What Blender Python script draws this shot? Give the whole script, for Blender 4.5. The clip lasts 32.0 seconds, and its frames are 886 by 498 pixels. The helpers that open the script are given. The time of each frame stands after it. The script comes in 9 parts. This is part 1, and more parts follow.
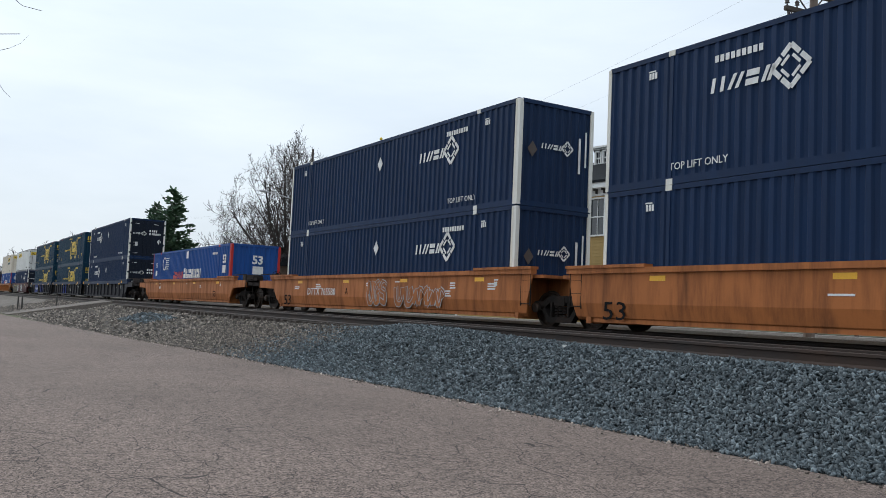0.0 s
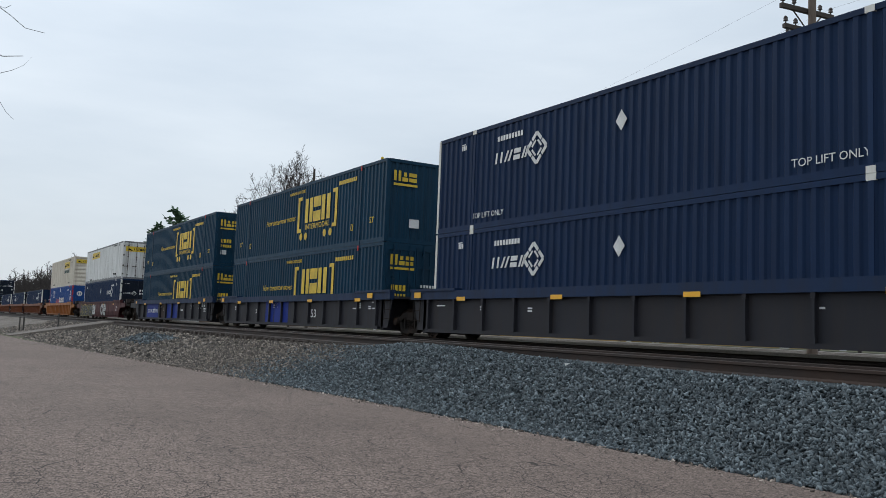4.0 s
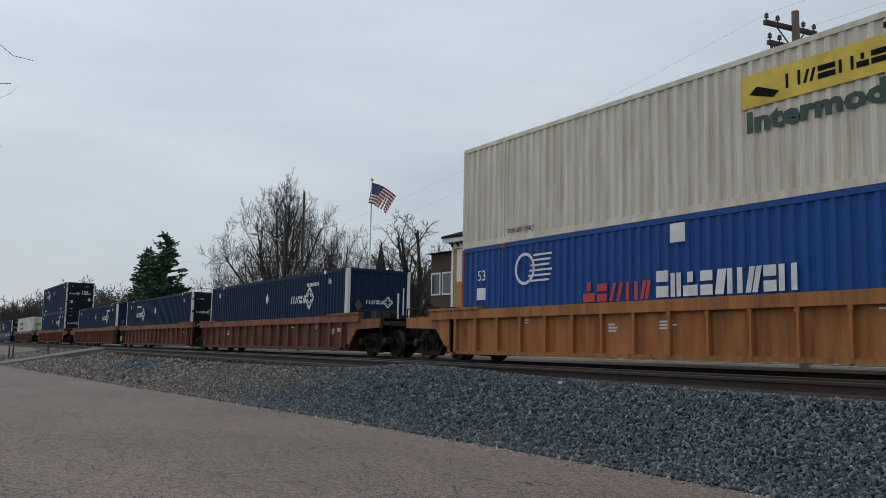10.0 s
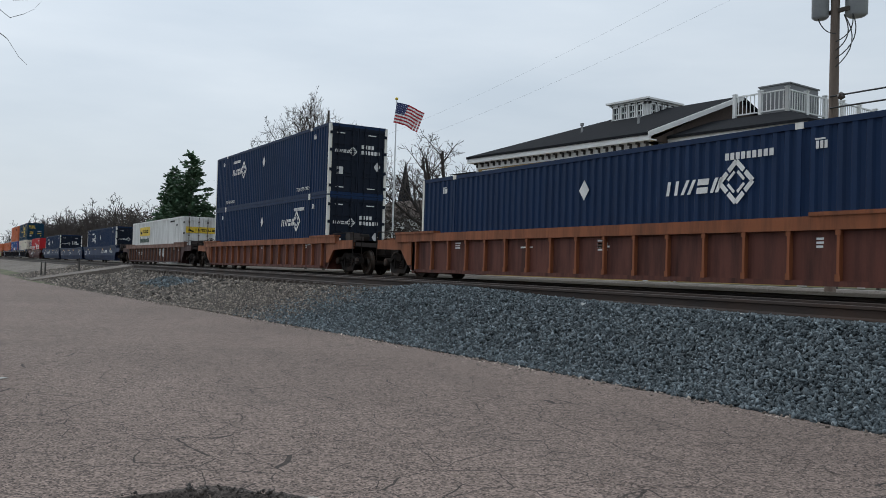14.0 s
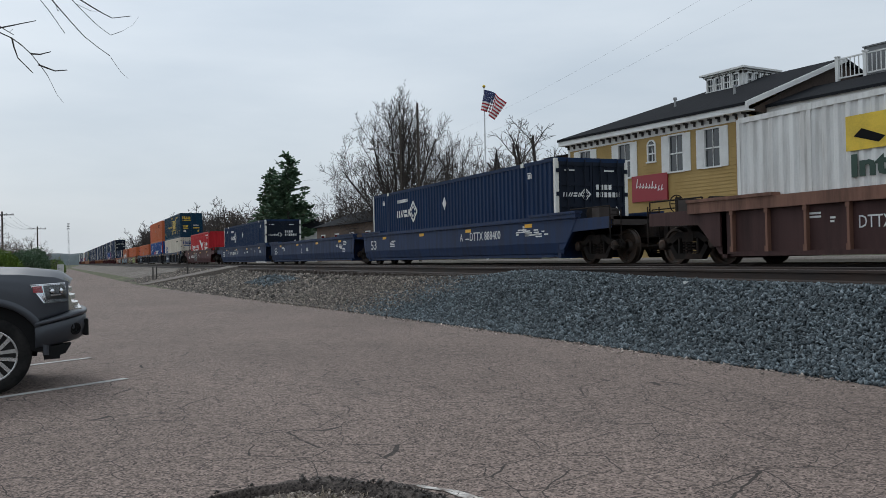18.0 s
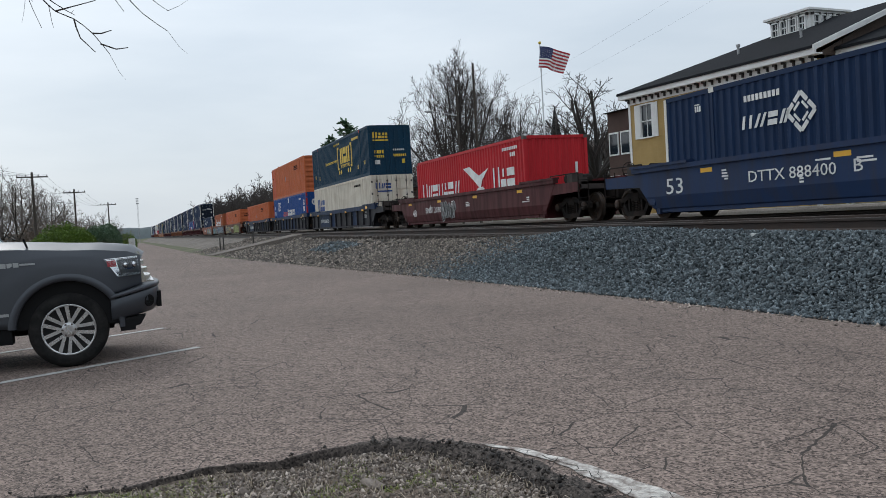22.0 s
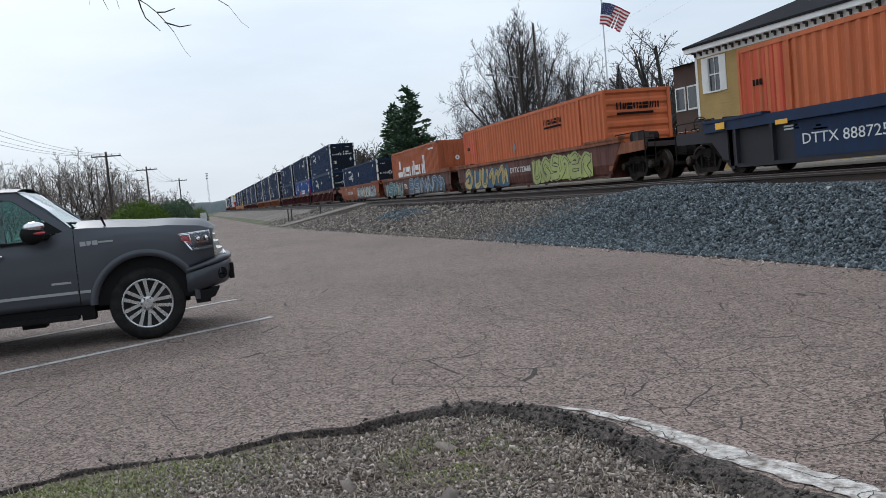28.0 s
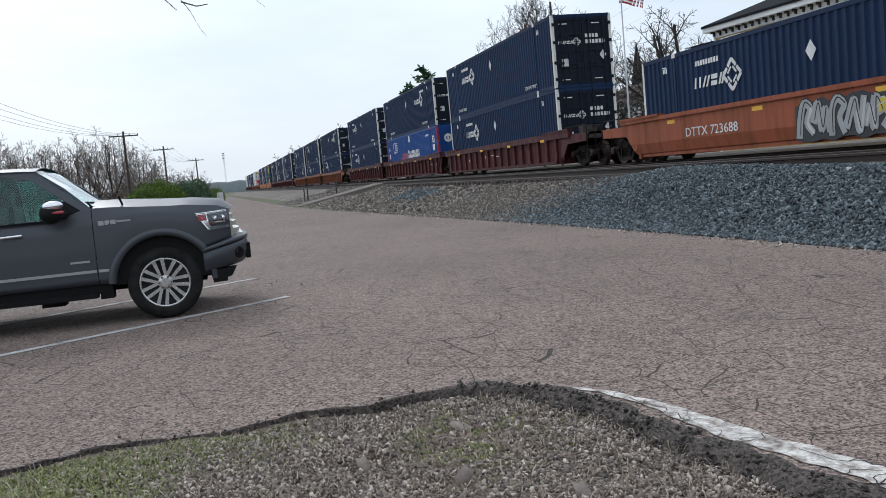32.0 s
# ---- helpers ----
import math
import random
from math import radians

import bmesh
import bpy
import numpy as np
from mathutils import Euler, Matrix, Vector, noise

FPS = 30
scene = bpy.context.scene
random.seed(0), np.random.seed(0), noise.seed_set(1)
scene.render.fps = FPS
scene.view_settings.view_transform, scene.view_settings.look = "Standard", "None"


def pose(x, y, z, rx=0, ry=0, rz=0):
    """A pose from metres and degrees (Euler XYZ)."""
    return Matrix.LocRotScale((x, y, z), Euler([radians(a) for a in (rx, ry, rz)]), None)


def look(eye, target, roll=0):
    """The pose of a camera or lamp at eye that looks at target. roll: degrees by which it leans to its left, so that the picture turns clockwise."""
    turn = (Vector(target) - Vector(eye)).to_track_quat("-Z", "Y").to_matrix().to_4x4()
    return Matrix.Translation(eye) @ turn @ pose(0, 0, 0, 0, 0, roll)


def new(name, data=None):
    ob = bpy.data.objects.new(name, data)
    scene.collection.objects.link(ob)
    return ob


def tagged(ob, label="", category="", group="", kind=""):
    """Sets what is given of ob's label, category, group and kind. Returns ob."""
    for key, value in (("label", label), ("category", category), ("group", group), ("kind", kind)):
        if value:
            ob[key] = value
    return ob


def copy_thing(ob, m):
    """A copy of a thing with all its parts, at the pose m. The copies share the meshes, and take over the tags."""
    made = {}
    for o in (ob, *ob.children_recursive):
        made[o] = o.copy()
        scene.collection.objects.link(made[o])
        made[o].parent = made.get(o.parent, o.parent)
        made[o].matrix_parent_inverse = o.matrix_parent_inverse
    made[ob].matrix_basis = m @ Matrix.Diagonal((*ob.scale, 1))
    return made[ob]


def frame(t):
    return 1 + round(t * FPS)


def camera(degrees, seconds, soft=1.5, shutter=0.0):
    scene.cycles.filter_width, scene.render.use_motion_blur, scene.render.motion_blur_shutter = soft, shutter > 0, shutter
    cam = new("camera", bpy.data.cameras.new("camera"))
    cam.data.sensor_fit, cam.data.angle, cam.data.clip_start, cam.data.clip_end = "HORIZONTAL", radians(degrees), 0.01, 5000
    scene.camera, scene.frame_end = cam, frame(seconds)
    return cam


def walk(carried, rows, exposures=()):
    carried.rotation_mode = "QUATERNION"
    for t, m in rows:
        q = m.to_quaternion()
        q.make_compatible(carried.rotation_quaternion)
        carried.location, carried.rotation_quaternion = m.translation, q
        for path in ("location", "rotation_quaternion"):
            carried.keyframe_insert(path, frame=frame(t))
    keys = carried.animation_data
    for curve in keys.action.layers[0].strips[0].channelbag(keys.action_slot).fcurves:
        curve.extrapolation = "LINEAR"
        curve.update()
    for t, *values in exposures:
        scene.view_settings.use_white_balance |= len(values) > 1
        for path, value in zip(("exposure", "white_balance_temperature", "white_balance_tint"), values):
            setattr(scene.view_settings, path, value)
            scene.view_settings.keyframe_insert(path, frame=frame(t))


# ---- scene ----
cam = camera(54.02, 32.0, soft=0.8)
EYE = 1.35
# seconds, yaw, pitch, roll of the hand-held camera, which turns on the spot
TURNS = [
    (0.0, 58.45, 4.11, -2.53),
    (0.5, 58.58, 4.19, -2.54),
    (1.0, 58.57, 4.31, -2.40),
    (1.5, 58.87, 4.51, -2.42),
    (2.0, 59.12, 4.77, -2.46),
    (2.5, 59.26, 4.95, -2.35),
    (4.5, 58.38, 5.38, -2.13),
    (5.0, 58.30, 5.36, -2.05),
    (5.5, 58.47, 5.54, -2.10),
    (6.0, 58.35, 5.71, -1.89),
    (6.5, 58.39, 5.89, -1.70),
    (7.0, 58.33, 6.06, -1.59),
    (7.5, 58.53, 6.20, -1.51),
    (8.0, 58.54, 6.29, -1.38),
    (8.5, 58.60, 6.44, -1.37),
    (9.0, 58.47, 6.36, -1.41),
    (9.5, 58.31, 6.57, -1.22),
    (10.0, 58.10, 6.68, -1.19),
    (10.5, 57.92, 6.66, -1.08),
    (11.0, 57.99, 6.40, -1.21),
    (11.5, 58.27, 6.23, -1.38),
    (12.0, 58.30, 5.57, -1.46),
    (12.5, 58.63, 4.55, -1.70),
    (13.0, 59.05, 3.35, -1.81),
    (13.5, 59.69, 1.75, -2.01),
    (15.5, 60.07, 1.69, -0.47),
    (16.0, 61.21, 1.80, -0.03),
    (16.5, 62.91, 1.50, 0.25),
    (17.0, 64.60, 1.45, 0.52),
    (17.5, 65.45, 1.09, 0.81),
    (18.0, 66.00, 0.58, 1.16),
    (19.0, 67.18, -0.20, 2.00),
    (19.5, 67.76, -0.69, 2.27),
    (20.0, 68.37, -1.14, 2.51),
    (20.5, 69.05, -1.21, 2.68),
    (21.0, 69.21, -1.16, 2.74),
    (21.5, 69.56, -1.48, 3.05),
    (22.0, 70.02, -1.79, 3.26),
    (22.5, 70.19, -2.02, 3.61),
    (23.0, 70.43, -2.36, 3.67),
    (23.5, 70.63, -2.64, 3.66),
    (24.0, 71.05, -2.86, 3.64),
    (24.5, 71.29, -2.88, 3.94),
    (26.5, 72.21, -3.25, 4.53),
    (27.0, 72.98, -3.23, 4.84),
    (27.5, 73.82, -3.25, 5.13),
    (28.0, 74.28, -3.78, 5.30),
    (28.5, 74.58, -4.06, 5.28),
    (29.0, 74.88, -4.18, 5.28),
    (29.5, 75.16, -4.41, 5.20),
    (30.0, 75.37, -4.58, 5.15),
    (30.5, 75.38, -4.76, 5.27),
    (31.0, 75.31, -4.91, 5.19),
    (31.5, 75.27, -4.98, 5.30),
    (32.0, 75.33, -4.98, 5.19),
]
walk(cam, [(t, pose(0, 0, EYE, 90 + p, r, y)) for t, y, p, r in TURNS],
     exposures=[(t, e, 6080 if t < 24.5 else 5960, 8 if t < 24.5 else 9) for t, e in ((0.0, 0.14), (2.0, -0.18), (4.0, -0.1), (6.0, -0.03), (8.0, -0.24), (12.0, -0.43), (13.0, -0.32), (15.0, 0.0), (16.0, 0.2), (17.0, -0.15), (18.0, -0.24), (20.0, -0.16), (23.0, -0.02), (24.0, 0.04), (26.5, 0.06), (31.0, 0.08), (32.0, 0.20))])


# ---- sky and sun: a bright overcast spring day ----
world = bpy.data.worlds.new("sky")
scene.world = world
world.use_nodes = True
wn, wl = world.node_tree.nodes, world.node_tree.links
wn.clear()
w_out = wn.new("ShaderNodeOutputWorld")
w_bg = wn.new("ShaderNodeBackground")
w_sky = wn.new("ShaderNodeTexSky")
w_sky.sky_type, w_sky.sun_disc = "NISHITA", False
w_sky.sun_elevation, w_sky.sun_rotation = radians(42), radians(-110)
w_sky.air_density, w_sky.dust_density = 1.0, 3.0
w_dim = wn.new("ShaderNodeVectorMath")
w_dim.operation = "SCALE"
w_dim.inputs["Scale"].default_value = 0.10
w_co = wn.new("ShaderNodeTexCoord")
w_map = wn.new("ShaderNodeMapping")
w_map.inputs["Scale"].default_value = (1.0, 1.0, 4.5)
w_noise = wn.new("ShaderNodeTexNoise")
w_noise.inputs["Scale"].default_value, w_noise.inputs["Detail"].default_value = 2.3, 7.0
w_noise.inputs["Roughness"].default_value = 0.52
w_ramp = wn.new("ShaderNodeValToRGB")
w_ramp.color_ramp.elements[0].position, w_ramp.color_ramp.elements[0].color = 0.34, (0.76, 0.82, 0.875, 1)
w_ramp.color_ramp.elements[1].position, w_ramp.color_ramp.elements[1].color = 0.68, (0.93, 0.97, 1.0, 1)
w_mix = wn.new("ShaderNodeMixRGB")
w_mix.inputs["Fac"].default_value = 0.85
wl.new(w_co.outputs["Generated"], w_map.inputs["Vector"])
wl.new(w_map.outputs["Vector"], w_noise.inputs["Vector"])
wl.new(w_noise.outputs["Fac"], w_ramp.inputs["Fac"])
wl.new(w_sky.outputs["Color"], w_dim.inputs[0])
wl.new(w_dim.outputs["Vector"], w_mix.inputs["Color1"])
wl.new(w_ramp.outputs["Color"], w_mix.inputs["Color2"])
# the overcast is brighter overhead and on the side of the veiled sun
w_dot = wn.new("ShaderNodeVectorMath")
w_dot.operation = "DOT_PRODUCT"
w_dot.inputs[1].default_value = (-0.10, -0.10, 0.95)
w_glow = wn.new("ShaderNodeMapRange")
w_glow.inputs["From Min"].default_value, w_glow.inputs["From Max"].default_value = 0.0, 0.45
w_glow.inputs["To Min"].default_value, w_glow.inputs["To Max"].default_value = 0.85, 1.22
w_lit = wn.new("ShaderNodeVectorMath")
w_lit.operation = "SCALE"
wl.new(w_co.outputs["Generated"], w_dot.inputs[0])
wl.new(w_dot.outputs["Value"], w_glow.inputs["Value"])
wl.new(w_mix.outputs["Color"], w_lit.inputs[0])
wl.new(w_glow.outputs["Result"], w_lit.inputs["Scale"])
wl.new(w_lit.outputs["Vector"], w_bg.inputs["Color"])
w_bg.inputs["Strength"].default_value = 0.92
wl.new(w_bg.outputs["Background"], w_out.inputs["Surface"])
sun_data = bpy.data.lights.new("sun", "SUN")
sun_data.energy, sun_data.angle, sun_data.color = 0.95, radians(14), (1.0, 0.96, 0.9)
sun = new("sun", sun_data)
sun.matrix_world = look((-78, -18, 60), (0, 0, 0))


# ---- materials ----
MATS = {}


def surface(name, color, rough=0.6, metal=0.0, var=0.25, scale=1.2, grain=40.0, grain_amt=0.12, bump=0.15, dirt=None,
            dirt_amt=0.0, dirt_scale=0.8, streak=False, stretch=(1, 1, 1), coat=0.0, rand=0.0, spec=0.5):
    """A surface with wide fading, fine grain, dirt patches or streaks and relief, in metres of its thing."""
    if name in MATS:
        return MATS[name]
    m = bpy.data.materials.new(name)
    m.use_nodes = True
    n, l = m.node_tree.nodes, m.node_tree.links
    b = n["Principled BSDF"]
    b.inputs["Roughness"].default_value, b.inputs["Metallic"].default_value = rough, metal
    b.inputs["Coat Weight"].default_value = coat
    b.inputs["Specular IOR Level"].default_value = spec
    co = n.new("ShaderNodeTexCoord")
    mp = n.new("ShaderNodeMapping")
    mp.inputs["Scale"].default_value = stretch
    l.new(co.outputs["Object"], mp.inputs["Vector"])
    wide, fine = n.new("ShaderNodeTexNoise"), n.new("ShaderNodeTexNoise")
    wide.inputs["Scale"].default_value, wide.inputs["Detail"].default_value = scale, 4
    fine.inputs["Scale"].default_value, fine.inputs["Detail"].default_value = grain, 3
    l.new(mp.outputs["Vector"], wide.inputs["Vector"])
    l.new(mp.outputs["Vector"], fine.inputs["Vector"])
    val = n.new("ShaderNodeMath")
    val.operation = "MULTIPLY_ADD"
    val.inputs[1].default_value, val.inputs[2].default_value = 2 * var, 1 - var
    l.new(wide.outputs["Fac"], val.inputs[0])
    val2 = n.new("ShaderNodeMath")
    val2.operation = "MULTIPLY_ADD"
    val2.inputs[1].default_value, val2.inputs[2].default_value = 2 * grain_amt, -grain_amt
    l.new(fine.outputs["Fac"], val2.inputs[0])
    add = n.new("ShaderNodeMath")
    l.new(val.outputs[0], add.inputs[0])
    l.new(val2.outputs[0], add.inputs[1])
    last = add.outputs[0]
    if rand:
        info = n.new("ShaderNodeObjectInfo")
        r1 = n.new("ShaderNodeMath")
        r1.operation = "MULTIPLY_ADD"
        r1.inputs[1].default_value, r1.inputs[2].default_value = 2 * rand, 1 - rand
        l.new(info.outputs["Random"], r1.inputs[0])
        r2 = n.new("ShaderNodeMath")
        r2.operation = "MULTIPLY"
        l.new(last, r2.inputs[0])
        l.new(r1.outputs[0], r2.inputs[1])
        last = r2.outputs[0]
    col = n.new("ShaderNodeVectorMath")
    col.operation = "SCALE"
    col.inputs[0].default_value = color
    l.new(last, col.inputs["Scale"])
    out = col.outputs["Vector"]
    if dirt is not None:
        dm = n.new("ShaderNodeMapping")
        dm.inputs["Scale"].default_value = (3.0, 3.0, 0.35) if streak else (1, 1, 1)
        l.new(co.outputs["Object"], dm.inputs["Vector"])
        dn = n.new("ShaderNodeTexNoise")
        dn.inputs["Scale"].default_value, dn.inputs["Detail"].default_value, dn.inputs["Roughness"].default_value = dirt_scale, 7, 0.65
        l.new(dm.outputs["Vector"], dn.inputs["Vector"])
        dr = n.new("ShaderNodeMapRange")
        dr.inputs["From Min"].default_value, dr.inputs["From Max"].default_value = 0.42, 0.72
        dr.inputs["To Max"].default_value = dirt_amt
        l.new(dn.outputs["Fac"], dr.inputs["Value"])
        mx = n.new("ShaderNodeMixRGB")
        mx.inputs["Color2"].default_value = (*dirt, 1)
        l.new(dr.outputs["Result"], mx.inputs["Fac"])
        l.new(out, mx.inputs["Color1"])
        out = mx.outputs["Color"]
        rr = n.new("ShaderNodeMapRange")
        rr.inputs["To Min"].default_value, rr.inputs["To Max"].default_value = rough, min(1, rough + 0.3)
        l.new(dr.outputs["Result"], rr.inputs["Value"])
        l.new(rr.outputs["Result"], b.inputs["Roughness"])
    l.new(out, b.inputs["Base Color"])
    if bump:
        bp = n.new("ShaderNodeBump")
        bp.inputs["Strength"].default_value, bp.inputs["Distance"].default_value = bump, 0.01
        l.new(fine.outputs["Fac"], bp.inputs["Height"])
        l.new(bp.outputs["Normal"], b.inputs["Normal"])
    MATS[name] = m
    return m


RUST, GRIME, DUST = (0.10, 0.045, 0.02), (0.02, 0.018, 0.016), (0.22, 0.19, 0.16)


def paint(name, color, dirt=GRIME, amt=0.35, rough=0.5, **kw):
    return surface(name, color, rough, var=0.16, scale=0.5, grain=25, grain_amt=0.06, bump=0.05, dirt=dirt, dirt_amt=amt,
                   dirt_scale=1.1, streak=True, spec=0.15, **kw)


M_NAVY = paint("navy_paint", (0.009, 0.026, 0.072), amt=0.25, rough=0.6, rand=0.12)
M_TEAL = paint("teal_blue_paint", (0.006, 0.038, 0.074), amt=0.25, rand=0.08)
M_ROYAL = paint("royal_blue_paint", (0.018, 0.075, 0.27), amt=0.25)
M_WHITE = paint("white_paint", (0.72, 0.72, 0.70), dirt=DUST, amt=0.5)
M_CREAM = paint("cream_paint", (0.70, 0.64, 0.54), dirt=(0.30, 0.2, 0.12), amt=0.5)
M_RED = paint("red_paint", (0.48, 0.022, 0.03), amt=0.2)
M_ORANGE = paint("orange_paint", (0.53, 0.138, 0.052), dirt=(0.24, 0.085, 0.042), amt=0.5)
M_RUSTO = paint("brown_orange_paint", (0.40, 0.115, 0.050), dirt=(0.16, 0.06, 0.035), amt=0.5)
M_REPAIR = paint("red_orange_paint", (0.56, 0.085, 0.045), dirt=(0.2, 0.06, 0.03), amt=0.4)
M_POST = paint("white_post_paint", (0.74, 0.73, 0.68), dirt=(0.45, 0.36, 0.2), amt=0.5)
M_REDPOST = paint("red_post_paint", (0.42, 0.035, 0.03), amt=0.3)
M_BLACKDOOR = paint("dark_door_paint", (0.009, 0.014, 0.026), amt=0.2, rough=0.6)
M_CAR_Y = paint("yellow_orange_car_paint", (0.40, 0.140, 0.045), dirt=(0.11, 0.045, 0.022), amt=0.85)
M_CAR_O = paint("orange_car_paint", (0.30, 0.085, 0.042), dirt=RUST, amt=0.7)
M_CAR_B = paint("brown_car_paint", (0.125, 0.047, 0.035), dirt=(0.034, 0.020, 0.018), amt=0.9)
M_CAR_P = paint("purple_brown_car_paint", (0.066, 0.034, 0.032), dirt=(0.030, 0.020, 0.018), amt=0.7)
# ribs and chord, paler than the side sheet
M_RIBEDGE = paint("pale_rib_paint", (0.20, 0.105, 0.075), dirt=(0.05, 0.03, 0.025), amt=0.8)
M_CHORD_B = paint("rusty_orange_chord_paint", (0.25, 0.088, 0.040), dirt=(0.07, 0.035, 0.025), amt=0.8)
M_CAR_T = paint("tan_orange_car_paint", (0.40, 0.160, 0.052), dirt=(0.10, 0.045, 0.025), amt=0.8)
M_CAR_M = paint("maroon_car_paint", (0.085, 0.022, 0.024), dirt=(0.028, 0.018, 0.016), amt=0.8)
M_CAR_N = paint("blue_car_paint", (0.016, 0.034, 0.088), dirt=(0.045, 0.04, 0.04), amt=0.6)
M_CHORD = paint("blue_chord_paint", (0.013, 0.030, 0.076), dirt=(0.03, 0.028, 0.028), amt=0.5)
M_CAR_D = paint("dark_car_paint", (0.030, 0.030, 0.036), dirt=(0.05, 0.04, 0.035), amt=0.5)
M_BROWNPANEL = paint("brown_panel_paint", (0.045, 0.030, 0.028), amt=0.5)
M_PATCH = paint("blue_patch_paint", (0.010, 0.030, 0.22), amt=0.15)
M_CASTING = paint("casting_steel", (0.10, 0.09, 0.085), dirt=RUST, amt=0.4)
M_IRON = surface("truck_iron", (0.013, 0.011, 0.010), 0.85, 0.0, spec=0.15, dirt=(0.06, 0.04, 0.03), dirt_amt=0.5, dirt_scale=3)
M_WHEEL = surface("wheel_steel", (0.035, 0.027, 0.022), 0.6, 0.5, dirt=RUST, dirt_amt=0.5, dirt_scale=4)
M_TREAD = surface("polished_tread", (0.35, 0.34, 0.33), 0.25, 1.0, bump=0)
M_ROD = paint("lock_rod_steel", (0.22, 0.22, 0.22), amt=0.3)
M_YELLOW = surface("yellow_marking", (0.72, 0.50, 0.03), 0.5, var=0.12, scale=3, dirt=GRIME, dirt_amt=0.35, dirt_scale=2)
M_MARK = surface("white_marking", (0.74, 0.74, 0.72), 0.5, var=0.12, scale=3, dirt=GRIME, dirt_amt=0.3, dirt_scale=2)
M_BLACKMARK = surface("black_marking", (0.012, 0.012, 0.013), 0.85, spec=0.05)
M_REFLECT = surface("yellow_reflector", (0.80, 0.42, 0.02), 0.35, bump=0)
M_GREENMARK = surface("dark_green_marking", (0.012, 0.045, 0.03), 0.5)
M_BLUEMARK = surface("blue_marking", (0.012, 0.05, 0.20), 0.5)
M_REDMARK = surface("red_marking", (0.45, 0.03, 0.03), 0.5)


# ---- mesh tools ----
def box(bm, x0, x1, y0, y1, z0, z1):
    v = [bm.verts.new(p) for p in ((x0, y0, z0), (x1, y0, z0), (x1, y1, z0), (x0, y1, z0),
                                   (x0, y0, z1), (x1, y0, z1), (x1, y1, z1), (x0, y1, z1))]
    for f in ((0, 3, 2, 1), (4, 5, 6, 7), (0, 1, 5, 4), (1, 2, 6, 5), (2, 3, 7, 6), (3, 0, 4, 7)):
        bm.faces.new([v[i] for i in f])
    return v


def tube(bm, a, b, r0, r1=None, n=8, caps=True):
    a, b = Vector(a), Vector(b)
    r1 = r0 if r1 is None else r1
    d = (b - a).normalized()
    s = d.orthogonal().normalized()
    t = d.cross(s)
    ring = []
    for p, r in ((a, r0), (b, r1)):
        ring.append([bm.verts.new(p + r * (math.cos(2 * math.pi * i / n) * s + math.sin(2 * math.pi * i / n) * t)) for i in range(n)])
    for i in range(n):
        bm.faces.new((ring[0][i], ring[0][(i + 1) % n], ring[1][(i + 1) % n], ring[1][i]))
    if caps:
        bm.faces.new(ring[0][::-1])
        bm.faces.new(ring[1])


def prism(bm, pts, axis, a, b):
    """A polygon swept along an axis: pts in the other two coordinates, in the order x, y, z."""
    def at(p, w):
        return (w, *p) if axis == 0 else (p[0], w, p[1]) if axis == 1 else (*p, w)
    lo, hi = [bm.verts.new(at(p, a)) for p in pts], [bm.verts.new(at(p, b)) for p in pts]
    k = len(pts)
    bm.faces.new(lo[::-1])
    bm.faces.new(hi)
    for i in range(k):
        bm.faces.new((lo[i], lo[(i + 1) % k], hi[(i + 1) % k], hi[i]))


def lathe(bm, prof, n=20, axis="y", c=(0, 0, 0)):
    """Turns a profile of (radius, along) about an axis."""
    rings = []
    for r, h in prof:
        ring = []
        for i in range(n):
            a = 2 * math.pi * i / n
            u, w = r * math.cos(a), r * math.sin(a)
            p = (u, h, w) if axis == "y" else (u, w, h) if axis == "z" else (h, u, w)
            ring.append(bm.verts.new((p[0] + c[0], p[1] + c[1], p[2] + c[2])))
        rings.append(ring)
    for a, b in zip(rings, rings[1:]):
        for i in range(n):
            bm.faces.new((a[i], a[(i + 1) % n], b[(i + 1) % n], b[i]))
    bm.faces.new(rings[0][::-1])
    bm.faces.new(rings[-1])


def ball(bm, c, r, sub=1, squash=(1, 1, 1), jag=0.0, rng=random):
    out = bmesh.ops.create_icosphere(bm, subdivisions=sub, radius=1.0)
    for v in out["verts"]:
        k = r * (1 + jag * (rng.random() - 0.5))
        v.co = Vector((v.co.x * k * squash[0] + c[0], v.co.y * k * squash[1] + c[1], v.co.z * k * squash[2] + c[2]))


def finish(bm, name, mat, smooth=False):
    bmesh.ops.recalc_face_normals(bm, faces=bm.faces)
    me = bpy.data.meshes.new(name)
    bm.to_mesh(me)
    bm.free()
    if smooth:
        me.shade_smooth()
    for m in (mat if isinstance(mat, (list, tuple)) else (mat,)):
        me.materials.append(m)
    return me


def part(name, bm, mat, parent, label="", smooth=False):
    me = bm if isinstance(bm, bpy.types.Mesh) else finish(bm, name, mat, smooth)
    ob = new(name, me)
    ob.parent = parent
    return tagged(ob, label)


def raw(name, verts, faces, mat, smooth=False):
    me = bpy.data.meshes.new(name)
    me.from_pydata(verts, [], faces)
    me.materials.append(mat)
    if smooth:
        me.shade_smooth()
    return me


def boxes(*rows):
    bm = bmesh.new()
    for r in rows:
        box(bm, *r)
    return bm


def thing(name, label, category, group="", kind=""):
    return tagged(new(name), label, category, group, kind)


